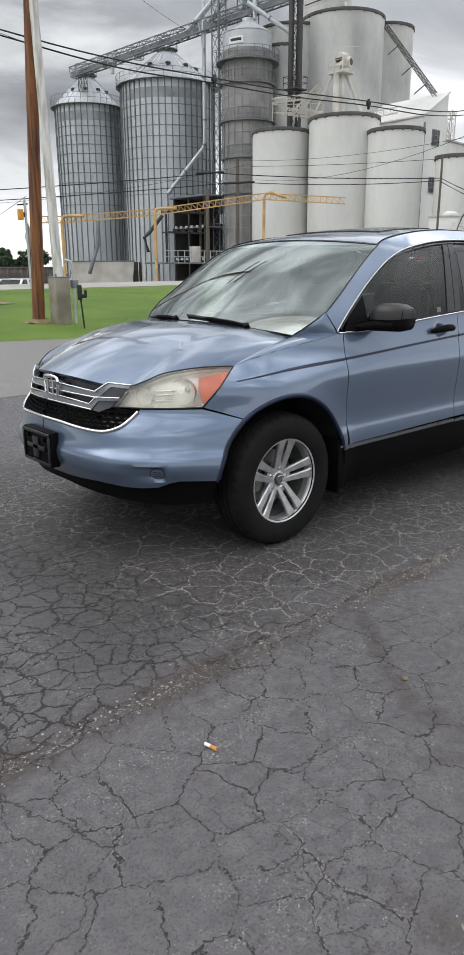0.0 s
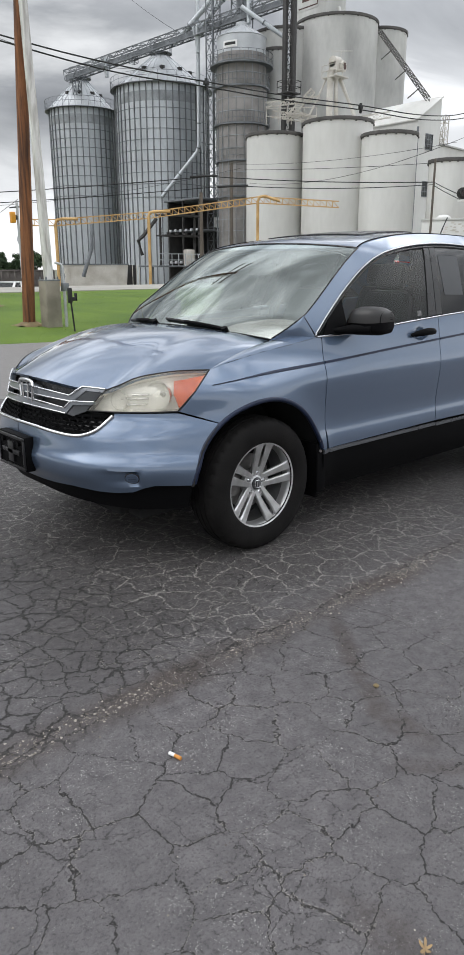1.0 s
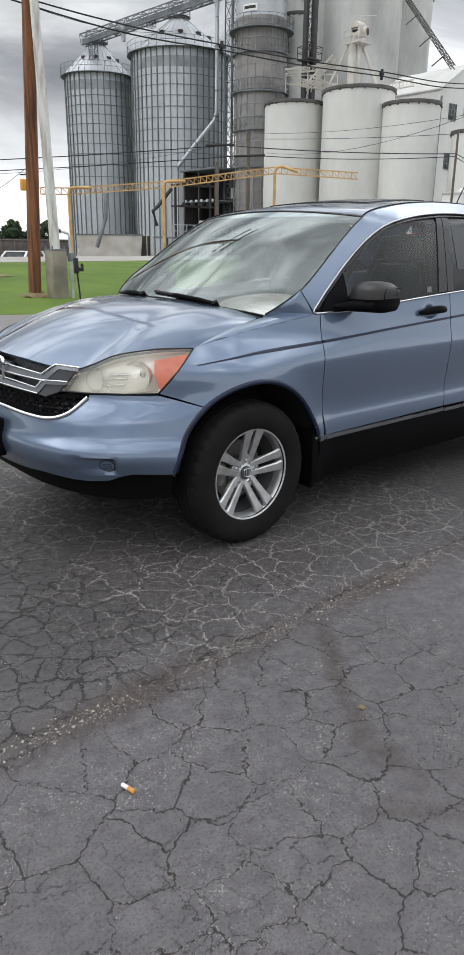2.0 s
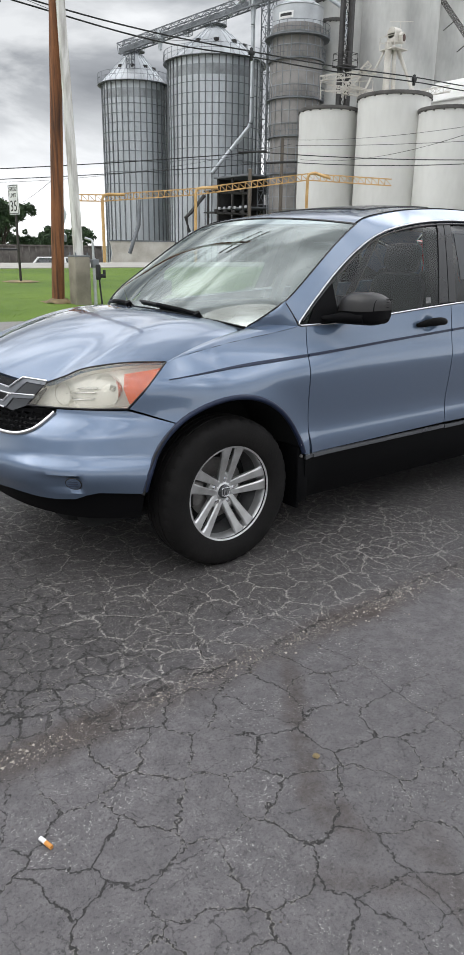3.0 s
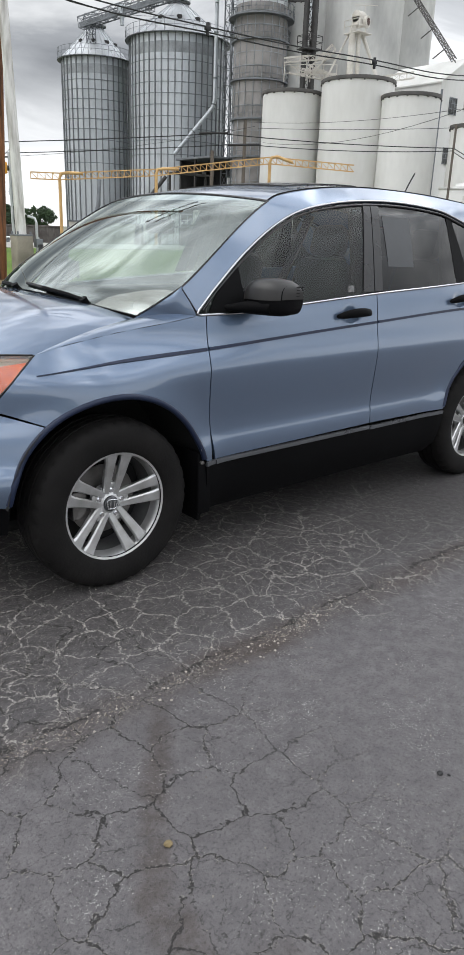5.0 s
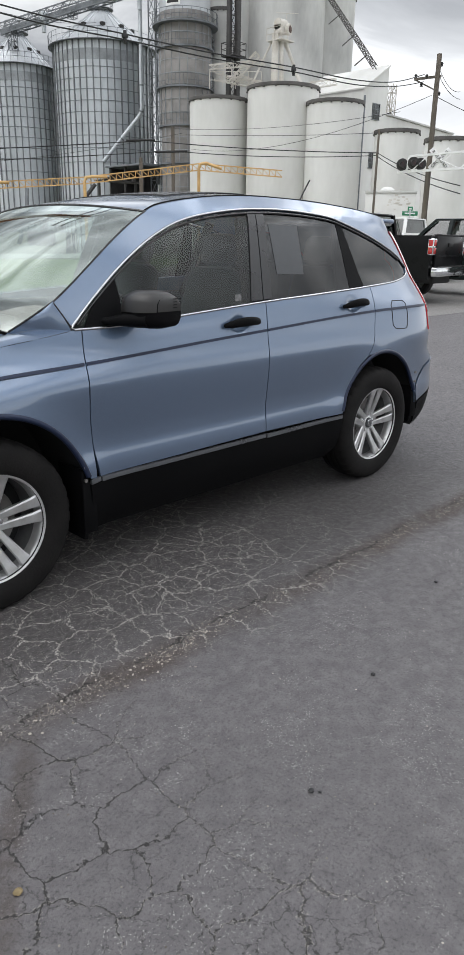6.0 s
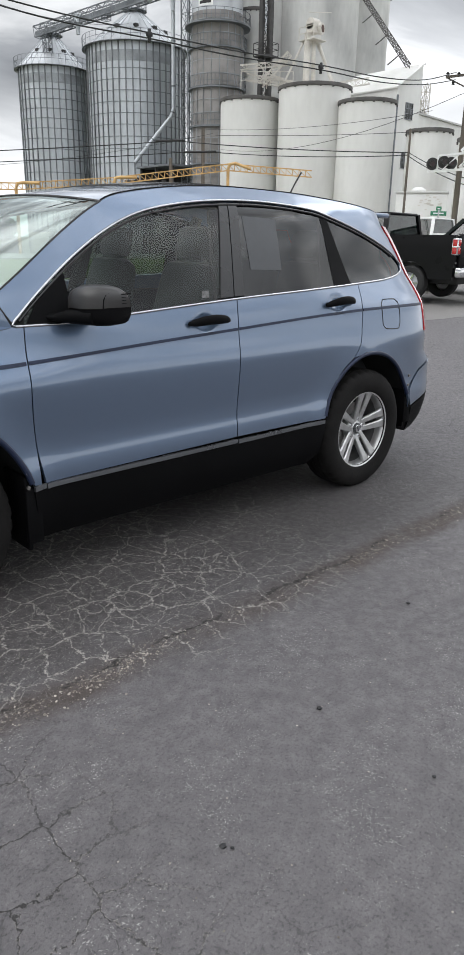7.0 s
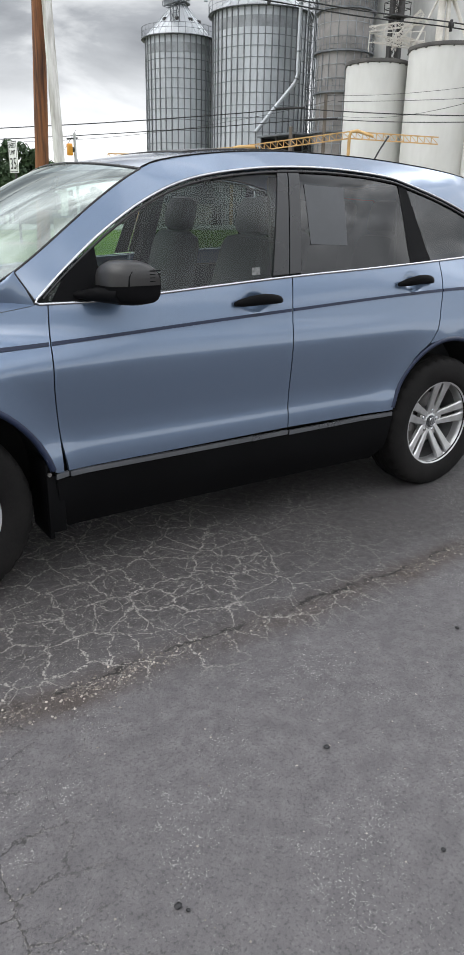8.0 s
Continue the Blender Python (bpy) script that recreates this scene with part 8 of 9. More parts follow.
def nose(s):
    """One half of the nose."""
    low = [(-1.30, 0.408), (-1.15, 0.412), (-1.00, 0.418), (-0.90, 0.412), (-0.839, 0.407), (-0.74, 0.406), (-0.643, 0.413), (-0.58, 0.434), (-0.52, 0.446), (-0.33, 0.437)]
    arch = [(invert(x, z), z) for x, z in arc(0.0, HUB_Z + 0.015, ARCH, 170, 128, 12) if x < 0]
    u_line = [(-0.735, 0.775), (-0.765, 0.738), (-0.803, 0.706), (-0.86, 0.684), (-0.922, 0.676), (-1.0, 0.680), (-1.141, 0.694), (-1.30, 0.700)]
    poly = low + arch + [(-0.457, 0.790), (-0.735, 0.789)] + spl(u_line, 0.03)
    bmp = panel("front_bumper", poly, PAINT, car, side=s, step=0.016, gap=0.0018, surface=bumper_relief)
    # dark lower valance
    lowd = [(-1.30, 0.33), (-0.9, 0.31), (-0.6, 0.29), (-0.36, 0.29), (invert(-0.44, 0.43), 0.434)] + list(reversed([(u, z - 0.001) for u, z in low[:-1]]))
    panel("lower_valance", lowd, PLASTIC, bmp, -0.040, "black plastic valance", s, 0.03, 0.0, 0.05)
    # fog lamp pocket: a scoop with a ribbed blank
    blank = panel("fog_blank", arc(-0.626, 0.487, 0.034, 0, 345, 20, 0.026), PAINT, bmp, -0.006, "ribbed fog lamp blank", s, 0.012, 0.0, 0.012)
    for dz in (-0.011, 0.0, 0.011):
        strip("rib", [(-0.648, 0.487 + dz), (-0.604, 0.487 + dz)], 0.0016, STRIPE, blank, -0.0055, s)
    strip("rim_joint", arc(-0.626, 0.487, 0.036, 0, 360, 24, 0.028), 0.003, BLACK, blank, -0.009, s)
    # grille
    back = [(-1.30, 0.928)] + spl(HOOD_EDGE[1:4], 0.03) + [(-0.86, 0.79), (-0.735, 0.786)] + spl(u_line, 0.03)
    grille = panel("grille", back, GLOSSB, car, -0.045, "black grille with silver bars", s, 0.0, 0.0, 0.04)
    wall = panel_bm(back, -0.002, 0.045, 0.0, 0.05, s)
    bmesh.ops.delete(wall, geom=[f for f in wall.faces if all(not e.is_boundary for e in f.edges) and len(f.verts) == 3], context="FACES")
    bmesh.ops.delete(wall, geom=[f for f in wall.faces if len(f.verts) == 3], context="FACES")
    part("grille_rim", wall, GLOSSB, grille)
    panel("slat", [(-1.30, 0.883), (-0.965, 0.860), (-0.900, 0.908), (-0.788, 0.901), (-0.800, 0.885), (-0.885, 0.890), (-0.945, 0.834), (-1.30, 0.852)], SATIN, grille, 0.004, "satin silver slat", s, 0.03, 0.0, 0.03)
    panel("slat", [(-1.30, 0.822), (-0.985, 0.799), (-0.955, 0.835), (-0.832, 0.838), (-0.840, 0.824), (-0.940, 0.818), (-0.968, 0.774), (-1.30, 0.792)], SATIN, grille, 0.006, "satin silver slat", s, 0.03, 0.0, 0.03)
    for line in ([(-1.28, 0.884), (-1.1, 0.876), (-0.965, 0.862), (-0.935, 0.886), (-0.900, 0.908), (-0.788, 0.901)], [(-1.28, 0.850), (-1.1, 0.844), (-0.945, 0.833)], [(-1.28, 0.823), (-1.1, 0.815), (-0.985, 0.800), (-0.955, 0.836), (-0.835, 0.838)], [(-1.28, 0.791), (-1.1, 0.786), (-0.968, 0.773)]):
        strip("chrome_edge", line, 0.0045, CHROME, grille, 0.008, s)
    panel("wing", [(-0.884, 0.888), (-0.802, 0.884), (-0.836, 0.841), (-0.950, 0.836)], WING, grille, 0.0, "dark grey wing", s, 0.02, 0.0, 0.03)
    panel("wing", [(-0.940, 0.816), (-0.845, 0.823), (-0.872, 0.790), (-0.93, 0.765), (-0.966, 0.773)], WING, grille, 0.0, "dark grey wing", s, 0.02, 0.0, 0.03)
    strip("chrome_surround", [(-1.30, 0.702)] + spl([(-1.141, 0.697), (-1.0, 0.682), (-0.922, 0.678), (-0.86, 0.686), (-0.803, 0.708), (-0.765, 0.740), (-0.738, 0.776)], 0.02), 0.010, CHROME, car, 0.003, s, "chrome grille surround")
    # honeycomb of the lower opening
    bm = B()
    hx, hz = 0.044, 0.0255

    def up_(u):
        return min(0.786, lerp_table([(-1.30, 0.782), (-0.97, 0.766), (-0.87, 0.775), (-0.75, 0.779)], u))

    def dn_(u):
        return lerp_table([(-1.30, 0.706), (-1.141, 0.700), (-1.0, 0.686), (-0.922, 0.682), (-0.86, 0.690), (-0.803, 0.712), (-0.75, 0.772)], u)
    for r_ in range(-1, 6):
        for c_ in range(16):
            cu, cz = -1.30 + hx * (c_ + 0.5 * (r_ % 2)), 0.690 + hz * r_ * 0.75
            if not dn_(cu) - 0.01 < cz < up_(cu) + 0.012 or cu > -0.76:
                continue
            hexa = [(cu + hx * 0.5 * math.cos(radians(60 * k + 30)) * 1.12, cz + hz * 0.5 * math.sin(radians(60 * k + 30))) for k in range(6)]
            pts = []
            for u, z in hexa + hexa[:1]:
                p = skin(u, min(max(z, dn_(u)), up_(u)), -0.012)
                pts.append(Vector((p.x, p.y * -s, p.z)))
            for a, b in zip(pts, pts[1:]):
                if (a - b).length > 0.004:
                    bar(bm, a, b, 0.005, 0.014)
    tagged(part("honeycomb", bm, PLASTIC, grille, "black honeycomb mesh"), kind="stuff")
    # headlamp
    edge = spl(HOOD_EDGE[3:], 0.02)
    poly = [(-0.868, 0.795)] + edge + [(-0.345, 0.940), (-0.385, 0.893), (-0.458, 0.797), (-0.60, 0.794), (-0.735, 0.794)]
    lamp = panel("headlamp", poly, LAMP_BEZ, car, -0.055, "aged clear headlamp with amber turn signal", s, 0.0, 0.003, 0.025)
    rim = panel_bm(poly, -0.004, 0.05, 0.003, 0.04, s)
    bmesh.ops.delete(rim, geom=[f for f in rim.faces if len(f.verts) == 3], context="FACES")
    part("lamp_housing", rim, LAMP_BEZ, lamp)
    lens = panel("lens", poly, LENS, lamp, -0.001, "slightly hazed clear lens", s, 0.006, 0.003, 0.025)
    lens.visible_shadow = False
    panel("turn_signal", [(-0.478, 0.945), (-0.325, 0.968), (-0.380, 0.892), (-0.452, 0.812), (-0.484, 0.880)], ORANGE, lamp, -0.012, "amber turn signal", s, 0.05, 0.0, 0.02)
    for cu, cz, r in ((-0.555, 0.876, 0.072), (-0.735, 0.850, 0.050)):
        c0, c1 = skin(cu, cz, -0.012), skin(cu, cz, -0.10)
        d = Vector((-1, -0.30, 0.0)).normalized()
        bm = lathe(B(), [(r, 0.0), (r * 0.98, -0.01), (r * 0.80, -0.04), (r * 0.42, -0.066), (r * 0.3, -0.068), (r * 0.24, -0.03), (0, -0.022)], 28)
        bmesh.ops.transform(bm, matrix=Matrix.Translation(c0.lerp(c1, 0.25)) @ d.to_track_quat("Z", "Y").to_matrix().to_4x4(), verts=bm.verts)
        if s > 0:
            bmesh.ops.scale(bm, vec=(1, -1, 1), verts=bm.verts)
        part("reflector", bm, LAMP_IN, lamp, "silver reflector bowl")
    for k in range(3):
        line = [(-0.69 + 0.005 * k, 0.828 + 0.028 * k), (-0.60 + 0.004 * k, 0.832 + 0.028 * k)]
        strip("reflector_step", line, 0.005, LAMP_IN, lamp, -0.050, s)
    strip("lamp_seal", poly + [poly[0]], 0.0035, BLACK, lamp, 0.0, s)


for s in (-1, 1):
    nose(s)


def badge(parent, at, m, k):
    """A plain chrome badge: a rounded frame round two bars."""
    bm = B()
    ring = spl([(-0.050, 0.044), (0.0, 0.049), (0.050, 0.044), (0.056, 0.030), (0.046, -0.030), (0.036, -0.044), (0.0, -0.048), (-0.036, -0.044), (-0.046, -0.030), (-0.056, 0.030), (-0.050, 0.044)], 0.01)
    tube(bm, [(x * k, 0, z * k) for x, z in ring], 0.0065 * k, 8, False)
    for sg in (-1, 1):
        bar(bm, (sg * 0.024 * k, 0, 0.036 * k), (sg * 0.019 * k, 0, -0.036 * k), 0.013 * k, 0.012 * k)
    bmesh.ops.transform(bm, matrix=Matrix.Translation(at) @ m, verts=bm.verts)
    return part("badge", bm, CHROME, parent, "chrome badge", smooth=50)


bm = bx(B(), (-0.880, -0.110, 0.808), (-0.83, 0.05, 0.892), 0.02)
holder = part("badge_holder", bm, SATIN, car)
badge(holder, Vector((-0.893, -0.03, 0.852)), pose(0, 0, 0, 0, 0, -90), 1.32)


def plate_holder():
    """The empty black number plate bracket."""
    bm = B()
    bx(bm, (-0.985, -0.155, 0.455), (-0.935, 0.155, 0.640), 0.008)
    p = part("plate_bracket", bm, PLASTIC, car, "empty black number plate bracket")
    bm = B()
    for lo, hi in (((-0.995, -0.150, 0.460), (-0.984, 0.150, 0.476)), ((-0.995, -0.150, 0.618), (-0.984, 0.150, 0.634)), ((-0.995, -0.150, 0.476), (-0.984, -0.135, 0.618)), ((-0.995, 0.135, 0.476), (-0.984, 0.150, 0.618)), ((-0.998, -0.10, 0.535), (-0.984, 0.10, 0.56)), ((-0.998, -0.03, 0.49), (-0.984, 0.03, 0.60))):
        bx(bm, lo, hi, 0.003)
    part("bracket_frame", bm, GLOSSB, p)
    for y in (-0.09, 0.09):
        part("screw_boss", rod(B(), (-0.984, y, 0.598), (-1.0, y, 0.598), 0.013, seg=12), PLASTIC, p)


plate_holder()


# ---- tail ----
def tail_pt(y, z, off=0.0):
    w = max(0.2, half(2.9, z, False))
    q = max(0.0, 1 - min(1.0, abs(y) / w) ** 4.5) ** (1 / 4.5)
    return Vector((corner_x(q, z) + off, y, z))


def tail():
    def sheet_(name, z0, z1, wfac, material, label="", off=0.0, n=14, par=None):
        bm, rows = B(), []
        for i in range(n + 1):
            z = z0 + (z1 - z0) * i / n
            w = half(2.9, min(z, 1.6), False) * wfac
            rows.append([bm.verts.new(tail_pt(w * k / 12, z, off)) for k in range(-12, 13)])
        for p, q in zip(rows, rows[1:]):
            for k in range(24):
                bm.faces.new((p[k], p[k + 1], q[k + 1], q[k]))
        return outward(part(name, bm, material, par or car, label, smooth=50))
    gate = sheet_("tailgate", 0.70, 1.57, 0.78, PAINT, off=-0.002)
    w = sheet_("rear_window", 1.14, 1.50, 0.70, PRIV_GLASS, "dark rear window", off=0.006, par=gate)
    w.visible_shadow = False
    sheet_("rear_bumper", 0.42, 0.70, 0.80, PAINT, off=0.004)
    sheet_("rear_valance", 0.24, 0.42, 0.80, PLASTIC, off=-0.004)
    bm = B()
    bx(bm, (3.02, -0.53, 1.582), (3.20, 0.53, 1.612), 0.014)
    part("rear_spoiler", bm, PAINT, car)
    for sg in (-1, 1):
        # tall lamp up the rear pillar
        inner = LAMP_IN_EDGE
        outer = [(corner_x(q, z), z) for q, z in ((0.985, 0.905), (0.985, 1.06), (0.985, 1.20), (0.985, 1.36), (0.975, 1.52))]
        panel("tail_lamp", inner + list(reversed(outer)), RED, car, 0.006, "tall red tail lamp", sg, 0.03, 0.0015, 0.03)
        low = [(3.07, 0.55), (3.20, 0.655), (3.33, 0.69), (corner_x(0.93, 0.71), 0.71), (corner_x(0.985, 0.70), 0.70), (corner_x(0.985, 0.52), 0.52), (3.30, 0.48), (3.10, 0.44), (3.065, 0.50)]
        panel("bumper_corner", low, PAINT, car, 0.003, "", sg, 0.02, 0.0015, 0.03)
        low = [(3.10, 0.432), (3.30, 0.472), (corner_x(0.985, 0.512), 0.512), (corner_x(0.985, 0.40), 0.40), (corner_x(0.985, 0.30), 0.30), (3.12, 0.26)]
        panel("bumper_lower_trim", low, PLASTIC, car, 0.006, "black lower bumper trim", sg, 0.02, 0.0015, 0.03)
        edge = [(0.90, 0.69), (0.90, 0.82), (0.75, 0.91), (0.75, 1.06), (0.75, 1.20), (0.75, 1.36), (0.75, 1.50), (0.75, 1.58)]
        poly = [(corner_x(q, z), z) for q, z in edge] + [(corner_x(0.99, z), z) for q, z in reversed(edge)]
        panel("rear_corner", poly, PAINT, car, -0.006, "", sg, 0.0, 0.0, 0.04)


tail()


# ---- underside and cabin ----
bm = B()
bx(bm, (-0.66, -0.50, 0.22), (3.25, 0.50, 0.60), 0.05)
part("underbody", bm, LINER, car)
# unseen slab added to block light and darken the ground under the car
bm = B()
bx(bm, (-0.60, -0.60, 0.22), (3.05, 0.60, 0.28), 0.03)
part("under_shade_slab", bm, LINER, car, "unseen black slab that darkens the ground below the car")
bm = B()
bx(bm, (0.46, -0.80, 0.27), (2.14, 0.80, 0.50), 0.04)
part("floor_pan", bm, LINER, car)
bm = bx(B(), (-0.58, -0.46, 0.60), (0.06, 0.46, 0.86), 0.05)
part("engine_bay", bm, LINER, car)


def cabin():
    bm = B()
    bx(bm, (0.22, -0.70, 0.95), (0.72, 0.70, 1.07), 0.05)
    bx(bm, (0.55, -0.68, 0.70), (0.80, 0.68, 1.04), 0.06)
    dash = part("dashboard", bm, DASH, car)
    bm = bx(B(), (0.50, -0.55, 1.03), (0.80, -0.20, 1.12), 0.05)
    part("binnacle", bm, DASH, dash)
    bm = B()
    tube(bm, [(0.93 + 0.07 * math.sin(radians(15 * i)), -0.37 + 0.185 * math.cos(radians(15 * i)), 1.02 + 0.17 * math.sin(radians(15 * i))) for i in range(25)], 0.016, 8, False)
    bar(bm, (0.93, -0.54, 1.02), (0.93, -0.20, 1.02), 0.03)
    bar(bm, (0.93, -0.37, 1.02), (0.78, -0.37, 0.98), 0.05)
    part("steering_wheel", bm, PLASTIC, car)
    for x, ys in ((1.52, (-0.37, 0.37)), (2.38, (-0.40, 0.0, 0.40))):
        for y in ys:
            w = 0.25 if x < 2 else 0.21
            bm = B()
            bx(bm, (x - 0.45, y - w, 0.55), (x + 0.08, y + w, 0.78), 0.06)
            seat = part("seat", bm, SEAT, car)
            m = pose(x + 0.02, y, 0.72, 0, 14, 0)
            back = bx(B(), (-0.07, -w + 0.01, 0), (0.09, w - 0.01, 0.62), 0.075)
            for v in back.verts:
                v.co.y *= 1 - 0.28 * smoother(0.25, 0.62, v.co.z)
            bmesh.ops.transform(back, matrix=m, verts=back.verts)
            part("backrest", back, SEAT, seat)
            part("headrest", bx(B(), (-0.05, -0.115, 0.615), (0.06, 0.115, 0.80), 0.055, m), SEAT, seat)
            bm = B()
            for dy in (-0.05, 0.05):
                rod(bm, m @ Vector((0.01, dy, 0.58)), m @ Vector((0.01, dy, 0.66)), 0.007, seg=6)
            part("headrest_posts", bm, DISC, seat)
    for sg in (-1, 1):
        bm = bx(B(), (0.52, sg * 0.78 - 0.03, 0.52), (2.5, sg * 0.78 + 0.03, 1.10), 0.02)
        part("door_lining", bm, DASH, car)
        for x0, x1 in ((1.62, 1.69), (2.40, 2.52)):
            a, b = Vector((x0, sg * 0.735, 1.08)), Vector((x1, sg * 0.575, 1.57))
            part("pillar_lining", bar(B(), a, b, 0.09, 0.05), DASH, car)
    bm, rows = B(), []
    for i in range(13):
        x = 0.99 + 2.1 * i / 12
        rows.append([bm.verts.new((p.x, p.y if k >= 0 else -p.y, p.z - 0.035)) for k in range(-6, 7) for p in [roof_line(x, 0.95 * abs(k) / 6)]])
    for p, q in zip(rows, rows[1:]):
        for k in range(12):
            bm.faces.new((p[k], p[k + 1], q[k + 1], q[k]))
    part("headliner", bm, LININ, car)
    bm = bx(B(), (0.80, -0.12, 1.42), (0.83, 0.12, 1.49), 0.02)
    rod(bm, (0.82, 0, 1.48), (0.86, 0, 1.56), 0.01)
    part("rear_view_mirror", bm, PLASTIC, car)
    bm = bx(B(), (2.55, -0.60, 0.55), (3.30, 0.60, 0.80), 0.05)
    part("luggage_floor", bm, DASH, car)


cabin()


# ---- wheels ----
def wheel(name, at, s, turn):
    t = part(name, B(), RUBBER, car)
    t.matrix_basis = pose(*at, 0, 0, 0 if s < 0 else 180)
    R, w = 0.362, 0.112
    prof = [(0.222, 0.085), (0.232, 0.098), (0.250, 0.108), (0.285, 0.1125), (0.318, 0.110), (0.338, 0.102), (0.350, 0.092), (0.356, 0.082), (0.360, 0.066), (0.362, 0.045), (0.354, 0.043), (0.354, 0.035), (0.362, 0.033), (0.363, 0.004), (0.354, 0.003)]
    prof = prof + [(r, -y) for r, y in reversed(prof)]
    bm, rows = B(), []
    seg = 144
    for r, y in prof:
        row = []
        for i in range(seg):
            rr = r
            if 0.345 < r < 0.3605 and abs(y) > 0.06 and i % 4 == 0:
                rr -= 0.007
            a = 6.283185 * i / seg
            row.append(bm.verts.new((rr * math.cos(a), -y, rr * math.sin(a))))
        rows.append(row)
    for p, q in zip(rows, rows[1:]):
        for i in range(seg):
            bm.faces.new((p[i], p[(i + 1) % seg], q[(i + 1) % seg], q[i]))
    part("tyre", bm, RUBBER, t, "dusty black tyre", smooth=30)

    def spin(prof_, m, nm, par, label="", seg_=64):
        bm_ = lathe(B(), prof_, seg_)
        bmesh.ops.rotate(bm_, matrix=Matrix.Rotation(radians(90), 3, "X"), verts=bm_.verts)
        return part(nm, bm_, m, par, label, smooth=40)
    rim = spin([(0.222, 0.094), (0.231, 0.097), (0.234, 0.090), (0.226, 0.082), (0.220, 0.070), (0.216, 0.050), (0.214, 0.03)], ALLOY, "rim", t, "silver five twin-spoke alloy rim")
    spin([(0.214, 0.03), (0.208, 0.0), (0.206, -0.08), (0.22, -0.09)], BARREL, "barrel", rim, "shaded inner barrel")
    spin([(0.0, -0.03), (0.15, -0.03), (0.152, -0.022), (0.0, -0.02)], DISC, "brake_disc", t)
    spin([(0.0, -0.06), (0.205, -0.06), (0.205, -0.062)], LINER, "dust_shield", t)
    spin([(0.0, 0.060), (0.027, 0.060), (0.032, 0.056), (0.034, 0.03)], WING, "centre_cap", rim, "", 32)
    spin([(0.034, 0.047), (0.042, 0.044), (0.060, 0.036), (0.072, 0.024), (0.075, 0.0), (0.03, -0.02)], ALLOY, "hub", rim)
    # one arm of a twin spoke: a tapered, dished, crowned bar
    bm = B()
    rings = []
    for i in range(11):
        q = i / 10
        r = 0.040 + (0.221 - 0.040) * q
        c = 0.0225 + 0.0135 * q
        hw = 0.0135 + 0.0115 * q + 0.006 * max(0.0, q - 0.82) * 5
        y = 0.046 + 0.020 * math.sin(math.pi * 0.5 * q) + 0.018 * q ** 2
        d = 0.030 - 0.008 * q
        a = [(-hw, y - 0.006), (-hw * 0.72, y), (hw * 0.72, y), (hw, y - 0.006), (hw * 0.85, y - d), (-hw * 0.85, y - d)]
        rings.append([bm.verts.new((c + u, -v, r)) for u, v in a])
    for p, q in zip(rings, rings[1:]):
        for k in range(6):
            bm.faces.new((p[k], p[(k + 1) % 6], q[(k + 1) % 6], q[k]))
    bm.faces.new(rings[0]); bm.faces.new(rings[-1])
    sp = part("spoke", bm, ALLOY, rim, smooth=30)
    bm2 = B()
    bm2.from_mesh(sp.data)
    bmesh.ops.scale(bm2, vec=(-1, 1, 1), verts=bm2.verts)
    sp2 = part("spoke", bm2, ALLOY, rim, smooth=30)
    bm = bx(B(), (-0.016, -0.043, 0.066), (0.016, -0.02, 0.092), 0.006)
    web = part("spoke_web", bm, ALLOY, rim, smooth=30)
    bm = B()
    rod(bm, (0, -0.02, 0.0), (0, -0.050, 0.0), 0.0085, seg=6)
    rod(bm, (0, -0.02, 0.0), (0, -0.043, 0.0), 0.0115, seg=16)
    nut = part("lug_nut", bm, CHROME, rim)
    for i in range(5):
        m = Matrix.Rotation(radians(turn + 72 * i), 4, "Y")
        for base in (sp, sp2):
            if i == 0:
                base.matrix_basis = m
            else:
                again("spoke", base.data, rim, m)
        if i == 0:
            web.matrix_basis = m
        else:
            again("spoke_web", web.data, rim, m)
        m2 = Matrix.Rotation(radians(turn + 72 * i), 4, "Y") @ Matrix.Translation((0, 0, 0.057))
        if i == 0:
            nut.matrix_basis = m2
        else:
            again("lug_nut", nut.data, rim, m2)
    badge(rim, Vector((0, -0.062, 0)), pose(0, 0, 0, 0, turn, 0), 0.42)
    bm = bx(B(), (-0.16, -0.02, -0.06), (-0.09, 0.04, 0.07), 0.015)
    part("brake_caliper", bm, DISC, t)
    return t


wheel("front_wheel", (0, -0.786, HUB_Z), -1, 8)
wheel("rear_wheel", (AX_R, -0.786, HUB_Z), -1, 7)
wheel("front_wheel", (0, 0.786, HUB_Z), 1, 30)
wheel("rear_wheel", (AX_R, 0.786, HUB_Z), 1, 50)


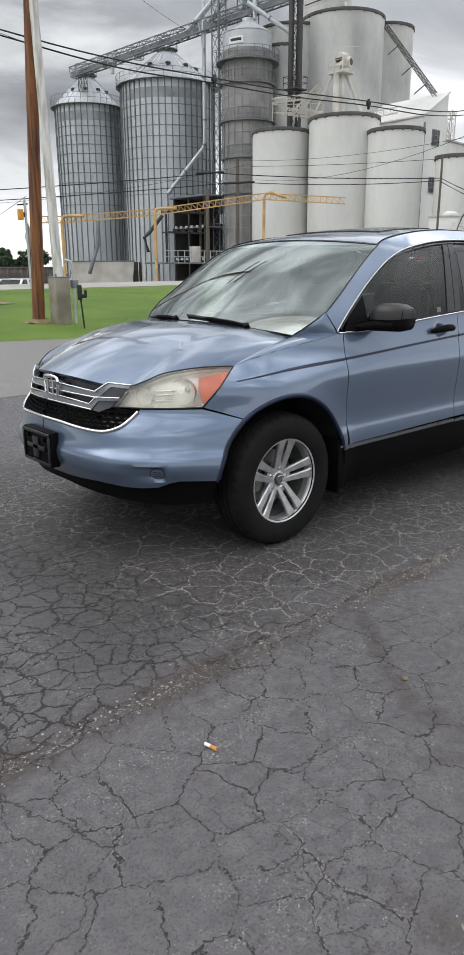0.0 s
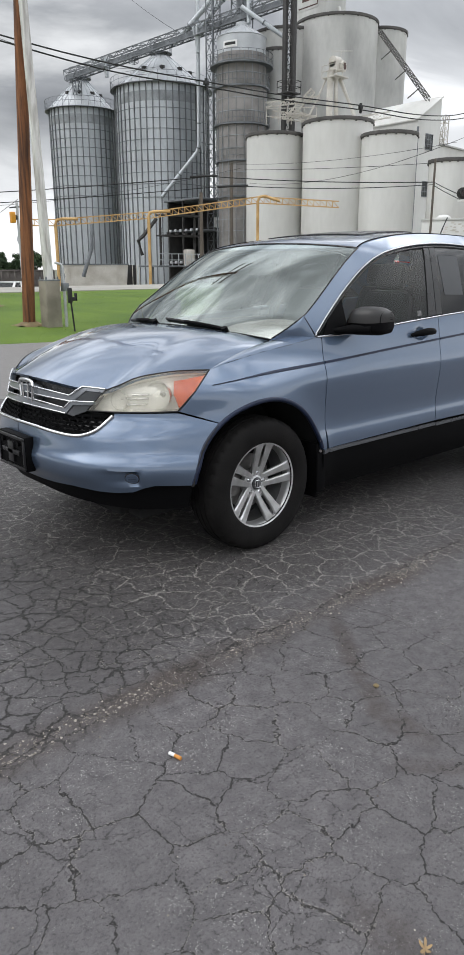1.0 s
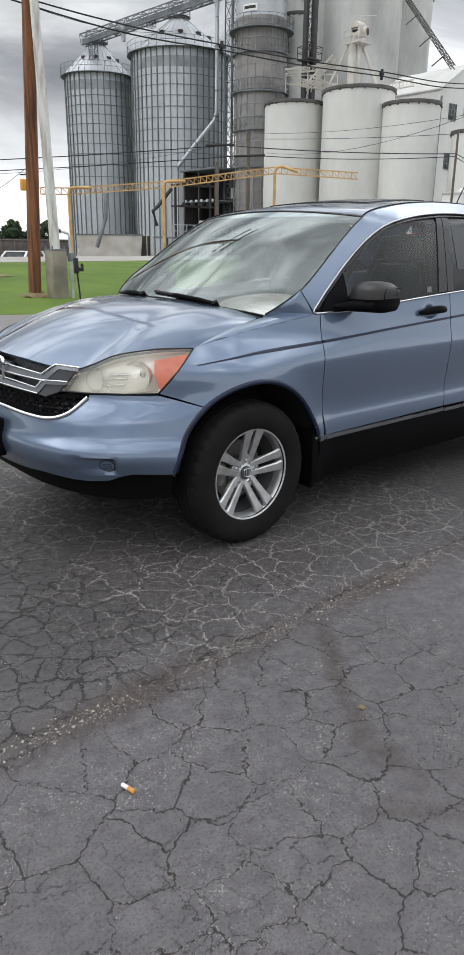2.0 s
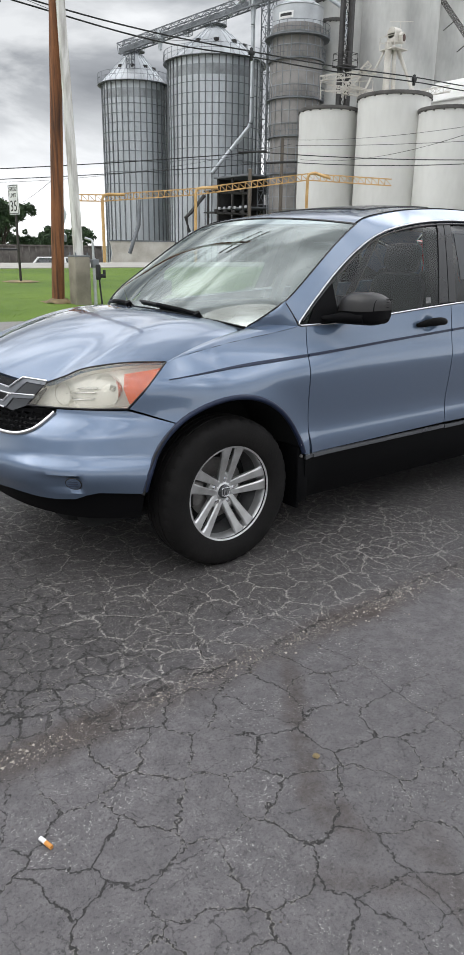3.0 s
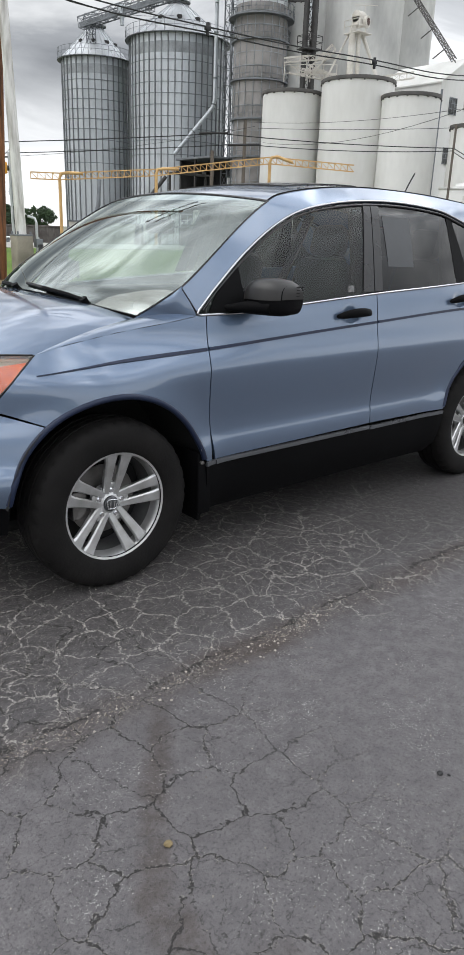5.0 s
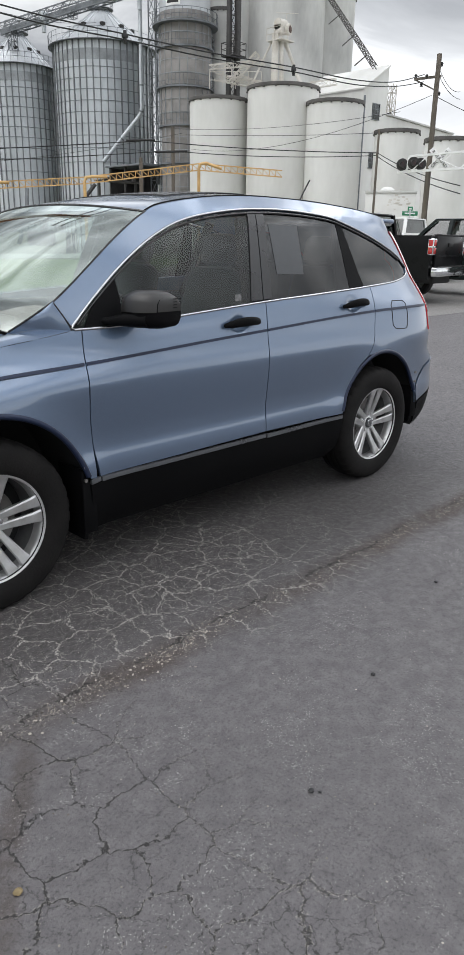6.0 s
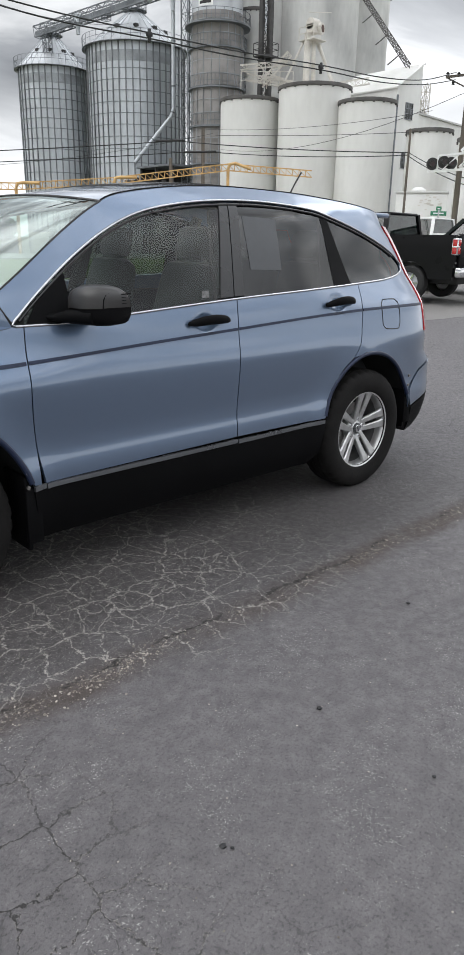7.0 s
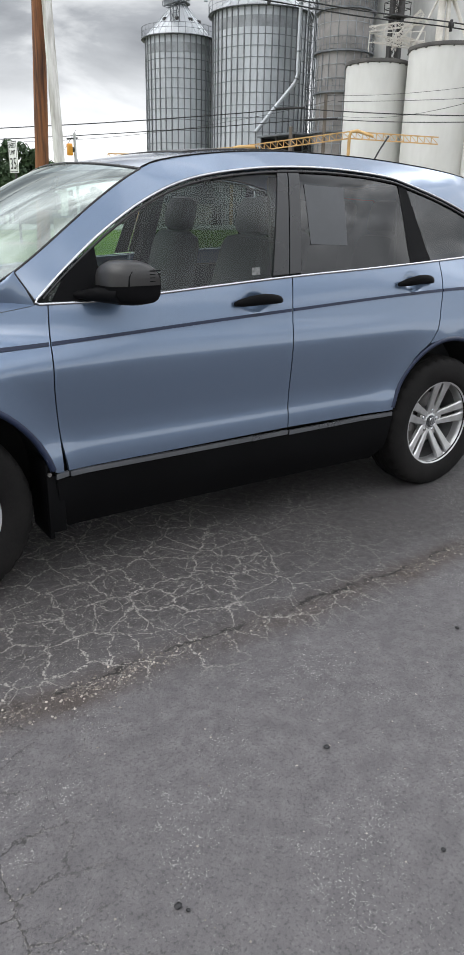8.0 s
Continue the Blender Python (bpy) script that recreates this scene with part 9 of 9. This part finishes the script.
# ---- mirrors, wipers, aerial ----
def side_mirror(s):
    bm = B()
    rings = []
    # the shell, built along its width from the stem to the tip
    for y, x0, x1, z0, z1 in ((-0.835, 0.72, 0.775, 1.150, 1.175), (-0.855, 0.70, 0.80, 1.133, 1.205), (-0.885, 0.685, 0.82, 1.122, 1.245), (-0.93, 0.682, 0.835, 1.115, 1.262), (-0.985, 0.69, 0.848, 1.112, 1.264), (-1.03, 0.705, 0.858, 1.114, 1.258), (-1.058, 0.735, 0.862, 1.122, 1.244), (-1.062, 0.775, 0.86, 1.140, 1.215)):
        ring = []
        for k in range(16):
            a = 6.28319 * k / 16
            ca, sa = math.cos(a), math.sin(a)
            ex = 0.62
            ring.append(bm.verts.new(((x0 + x1) / 2 + (x1 - x0) / 2 * math.copysign(abs(ca) ** ex, ca), y * -s, (z0 + z1) / 2 + (z1 - z0) / 2 * math.copysign(abs(sa) ** ex, sa))))
        rings.append(ring)
    for p, q in zip(rings, rings[1:]):
        for k in range(16):
            bm.faces.new((p[k], p[(k + 1) % 16], q[(k + 1) % 16], q[k]))
    bm.faces.new(rings[0]); bm.faces.new(rings[-1])
    m = part("side_mirror", bm, PLASTIC, car, "black door mirror with charcoal cap", smooth=50)
    # upper cap, a little proud of the shell
    bm = B()
    rings = []
    for y, x0, x1, z0, z1 in ((-0.872, 0.690, 0.81, 1.176, 1.232), (-0.89, 0.680, 0.822, 1.178, 1.252), (-0.93, 0.677, 0.835, 1.18, 1.267), (-0.985, 0.685, 0.846, 1.18, 1.269), (-1.03, 0.700, 0.856, 1.182, 1.263), (-1.055, 0.730, 0.858, 1.184, 1.249), (-1.066, 0.760, 0.856, 1.186, 1.232)):
        ring = []
        for k in range(11):
            a = math.pi * k / 10
            ca, sa = math.cos(a), math.sin(a)
            ring.append(bm.verts.new(((x0 + x1) / 2 + (x1 - x0) / 2 * math.copysign(abs(ca) ** 0.62, ca), y * -s, z0 + (z1 - z0) * abs(sa) ** 0.62)))
        rings.append(ring)
    for p, q in zip(rings, rings[1:]):
        for k in range(10):
            bm.faces.new((p[k], p[k + 1], q[k + 1], q[k]))
    bm.faces.new(rings[0]); bm.faces.new(rings[-1])
    part("mirror_cap", bm, CAP_G, m, "worn charcoal cap", smooth=50)
    bm = bx(B(), (0.846, -1.035, 1.140), (0.852, -0.885, 1.240), 0.002)
    if s > 0:
        bmesh.ops.scale(bm, vec=(1, -1, 1), verts=bm.verts)
    part("mirror_glass", bm, CHROME, m)
    # stem: a wedge from the door to the shell
    bm, rings = B(), []
    for y, x0, x1, z0, z1 in ((-0.800, 0.600, 0.690, 1.128, 1.148), (-0.845, 0.620, 0.735, 1.122, 1.156), (-0.880, 0.640, 0.790, 1.116, 1.168), (-0.930, 0.672, 0.828, 1.112, 1.184), (-1.020, 0.698, 0.846, 1.113, 1.188)):
        ring = []
        for a in range(12):
            ca, sa = math.cos(6.28319 * a / 12), math.sin(6.28319 * a / 12)
            ring.append(bm.verts.new(((x0 + x1) / 2 + (x1 - x0) / 2 * math.copysign(abs(ca) ** 0.7, ca), y * -s, (z0 + z1) / 2 + (z1 - z0) / 2 * math.copysign(abs(sa) ** 0.7, sa))))
        rings.append(ring)
    for p, q in zip(rings, rings[1:]):
        for a in range(12):
            bm.faces.new((p[a], p[(a + 1) % 12], q[(a + 1) % 12], q[a]))
    bm.faces.new(rings[0]); bm.faces.new(rings[-1])
    part("mirror_stem", bm, PLASTIC, m, smooth=50)
    m.matrix_basis = Matrix.Translation((-0.032, 0, -0.006))
    for k in range(4):
        z = 1.20 + 0.012 * k
        bm = rod(B(), (0.815, -1.0655 * -s, z), (0.858, -1.063 * -s, z), 0.002, seg=6)
        part("mirror_rib", bm, PLASTIC, m)


for s in (-1, 1):
    side_mirror(s)


def wiper(y0, y1, label):
    """An arm from its pivot on the cowl, and the blade that rests along the foot of the screen."""
    def on(y, t, up):
        p = windscreen_pt(t, min(1.0, abs(y) / (0.702 + 0.1 * t)))
        return Vector((p.x - 0.55 * up, y, p.z + 0.83 * up))
    arm = [on(y0, 0.0, 0.012)] + [on(y0 + (y1 - y0) * q, 0.002 + 0.02 * q, 0.018) for q in (0.2, 0.4, 0.6)]
    w = part("wiper_arm", tube(B(), arm, 0.009, 8), PLASTIC, car, label)
    part("wiper_pivot", rod(B(), on(y0, 0.0, -0.01), on(y0, 0.0, 0.022), 0.017, seg=12), PLASTIC, w)
    bl = [on(y0 + (y1 - y0) * q, 0.006 + 0.030 * q, 0.008) for q in [k / 12 for k in range(13)]]
    part("wiper_blade", tube(B(), bl, 0.008, 6), BLACK, w)


wiper(-0.42, 0.10, "black driver wiper")
wiper(0.20, 0.66, "black passenger wiper")
bm = B()
p = roof_line(2.80, 0.0)
rod(bm, (2.79, 0.0, p.z - 0.01), (2.805, 0.0, p.z + 0.03), 0.022, 0.014, 12)
tube(bm, [(2.80, 0.0, p.z + 0.02), (2.875, 0.015, p.z + 0.11), (2.955, 0.03, 1.862)], 0.005, 8)
part("aerial", bm, BLACK, car, "short black roof aerial")
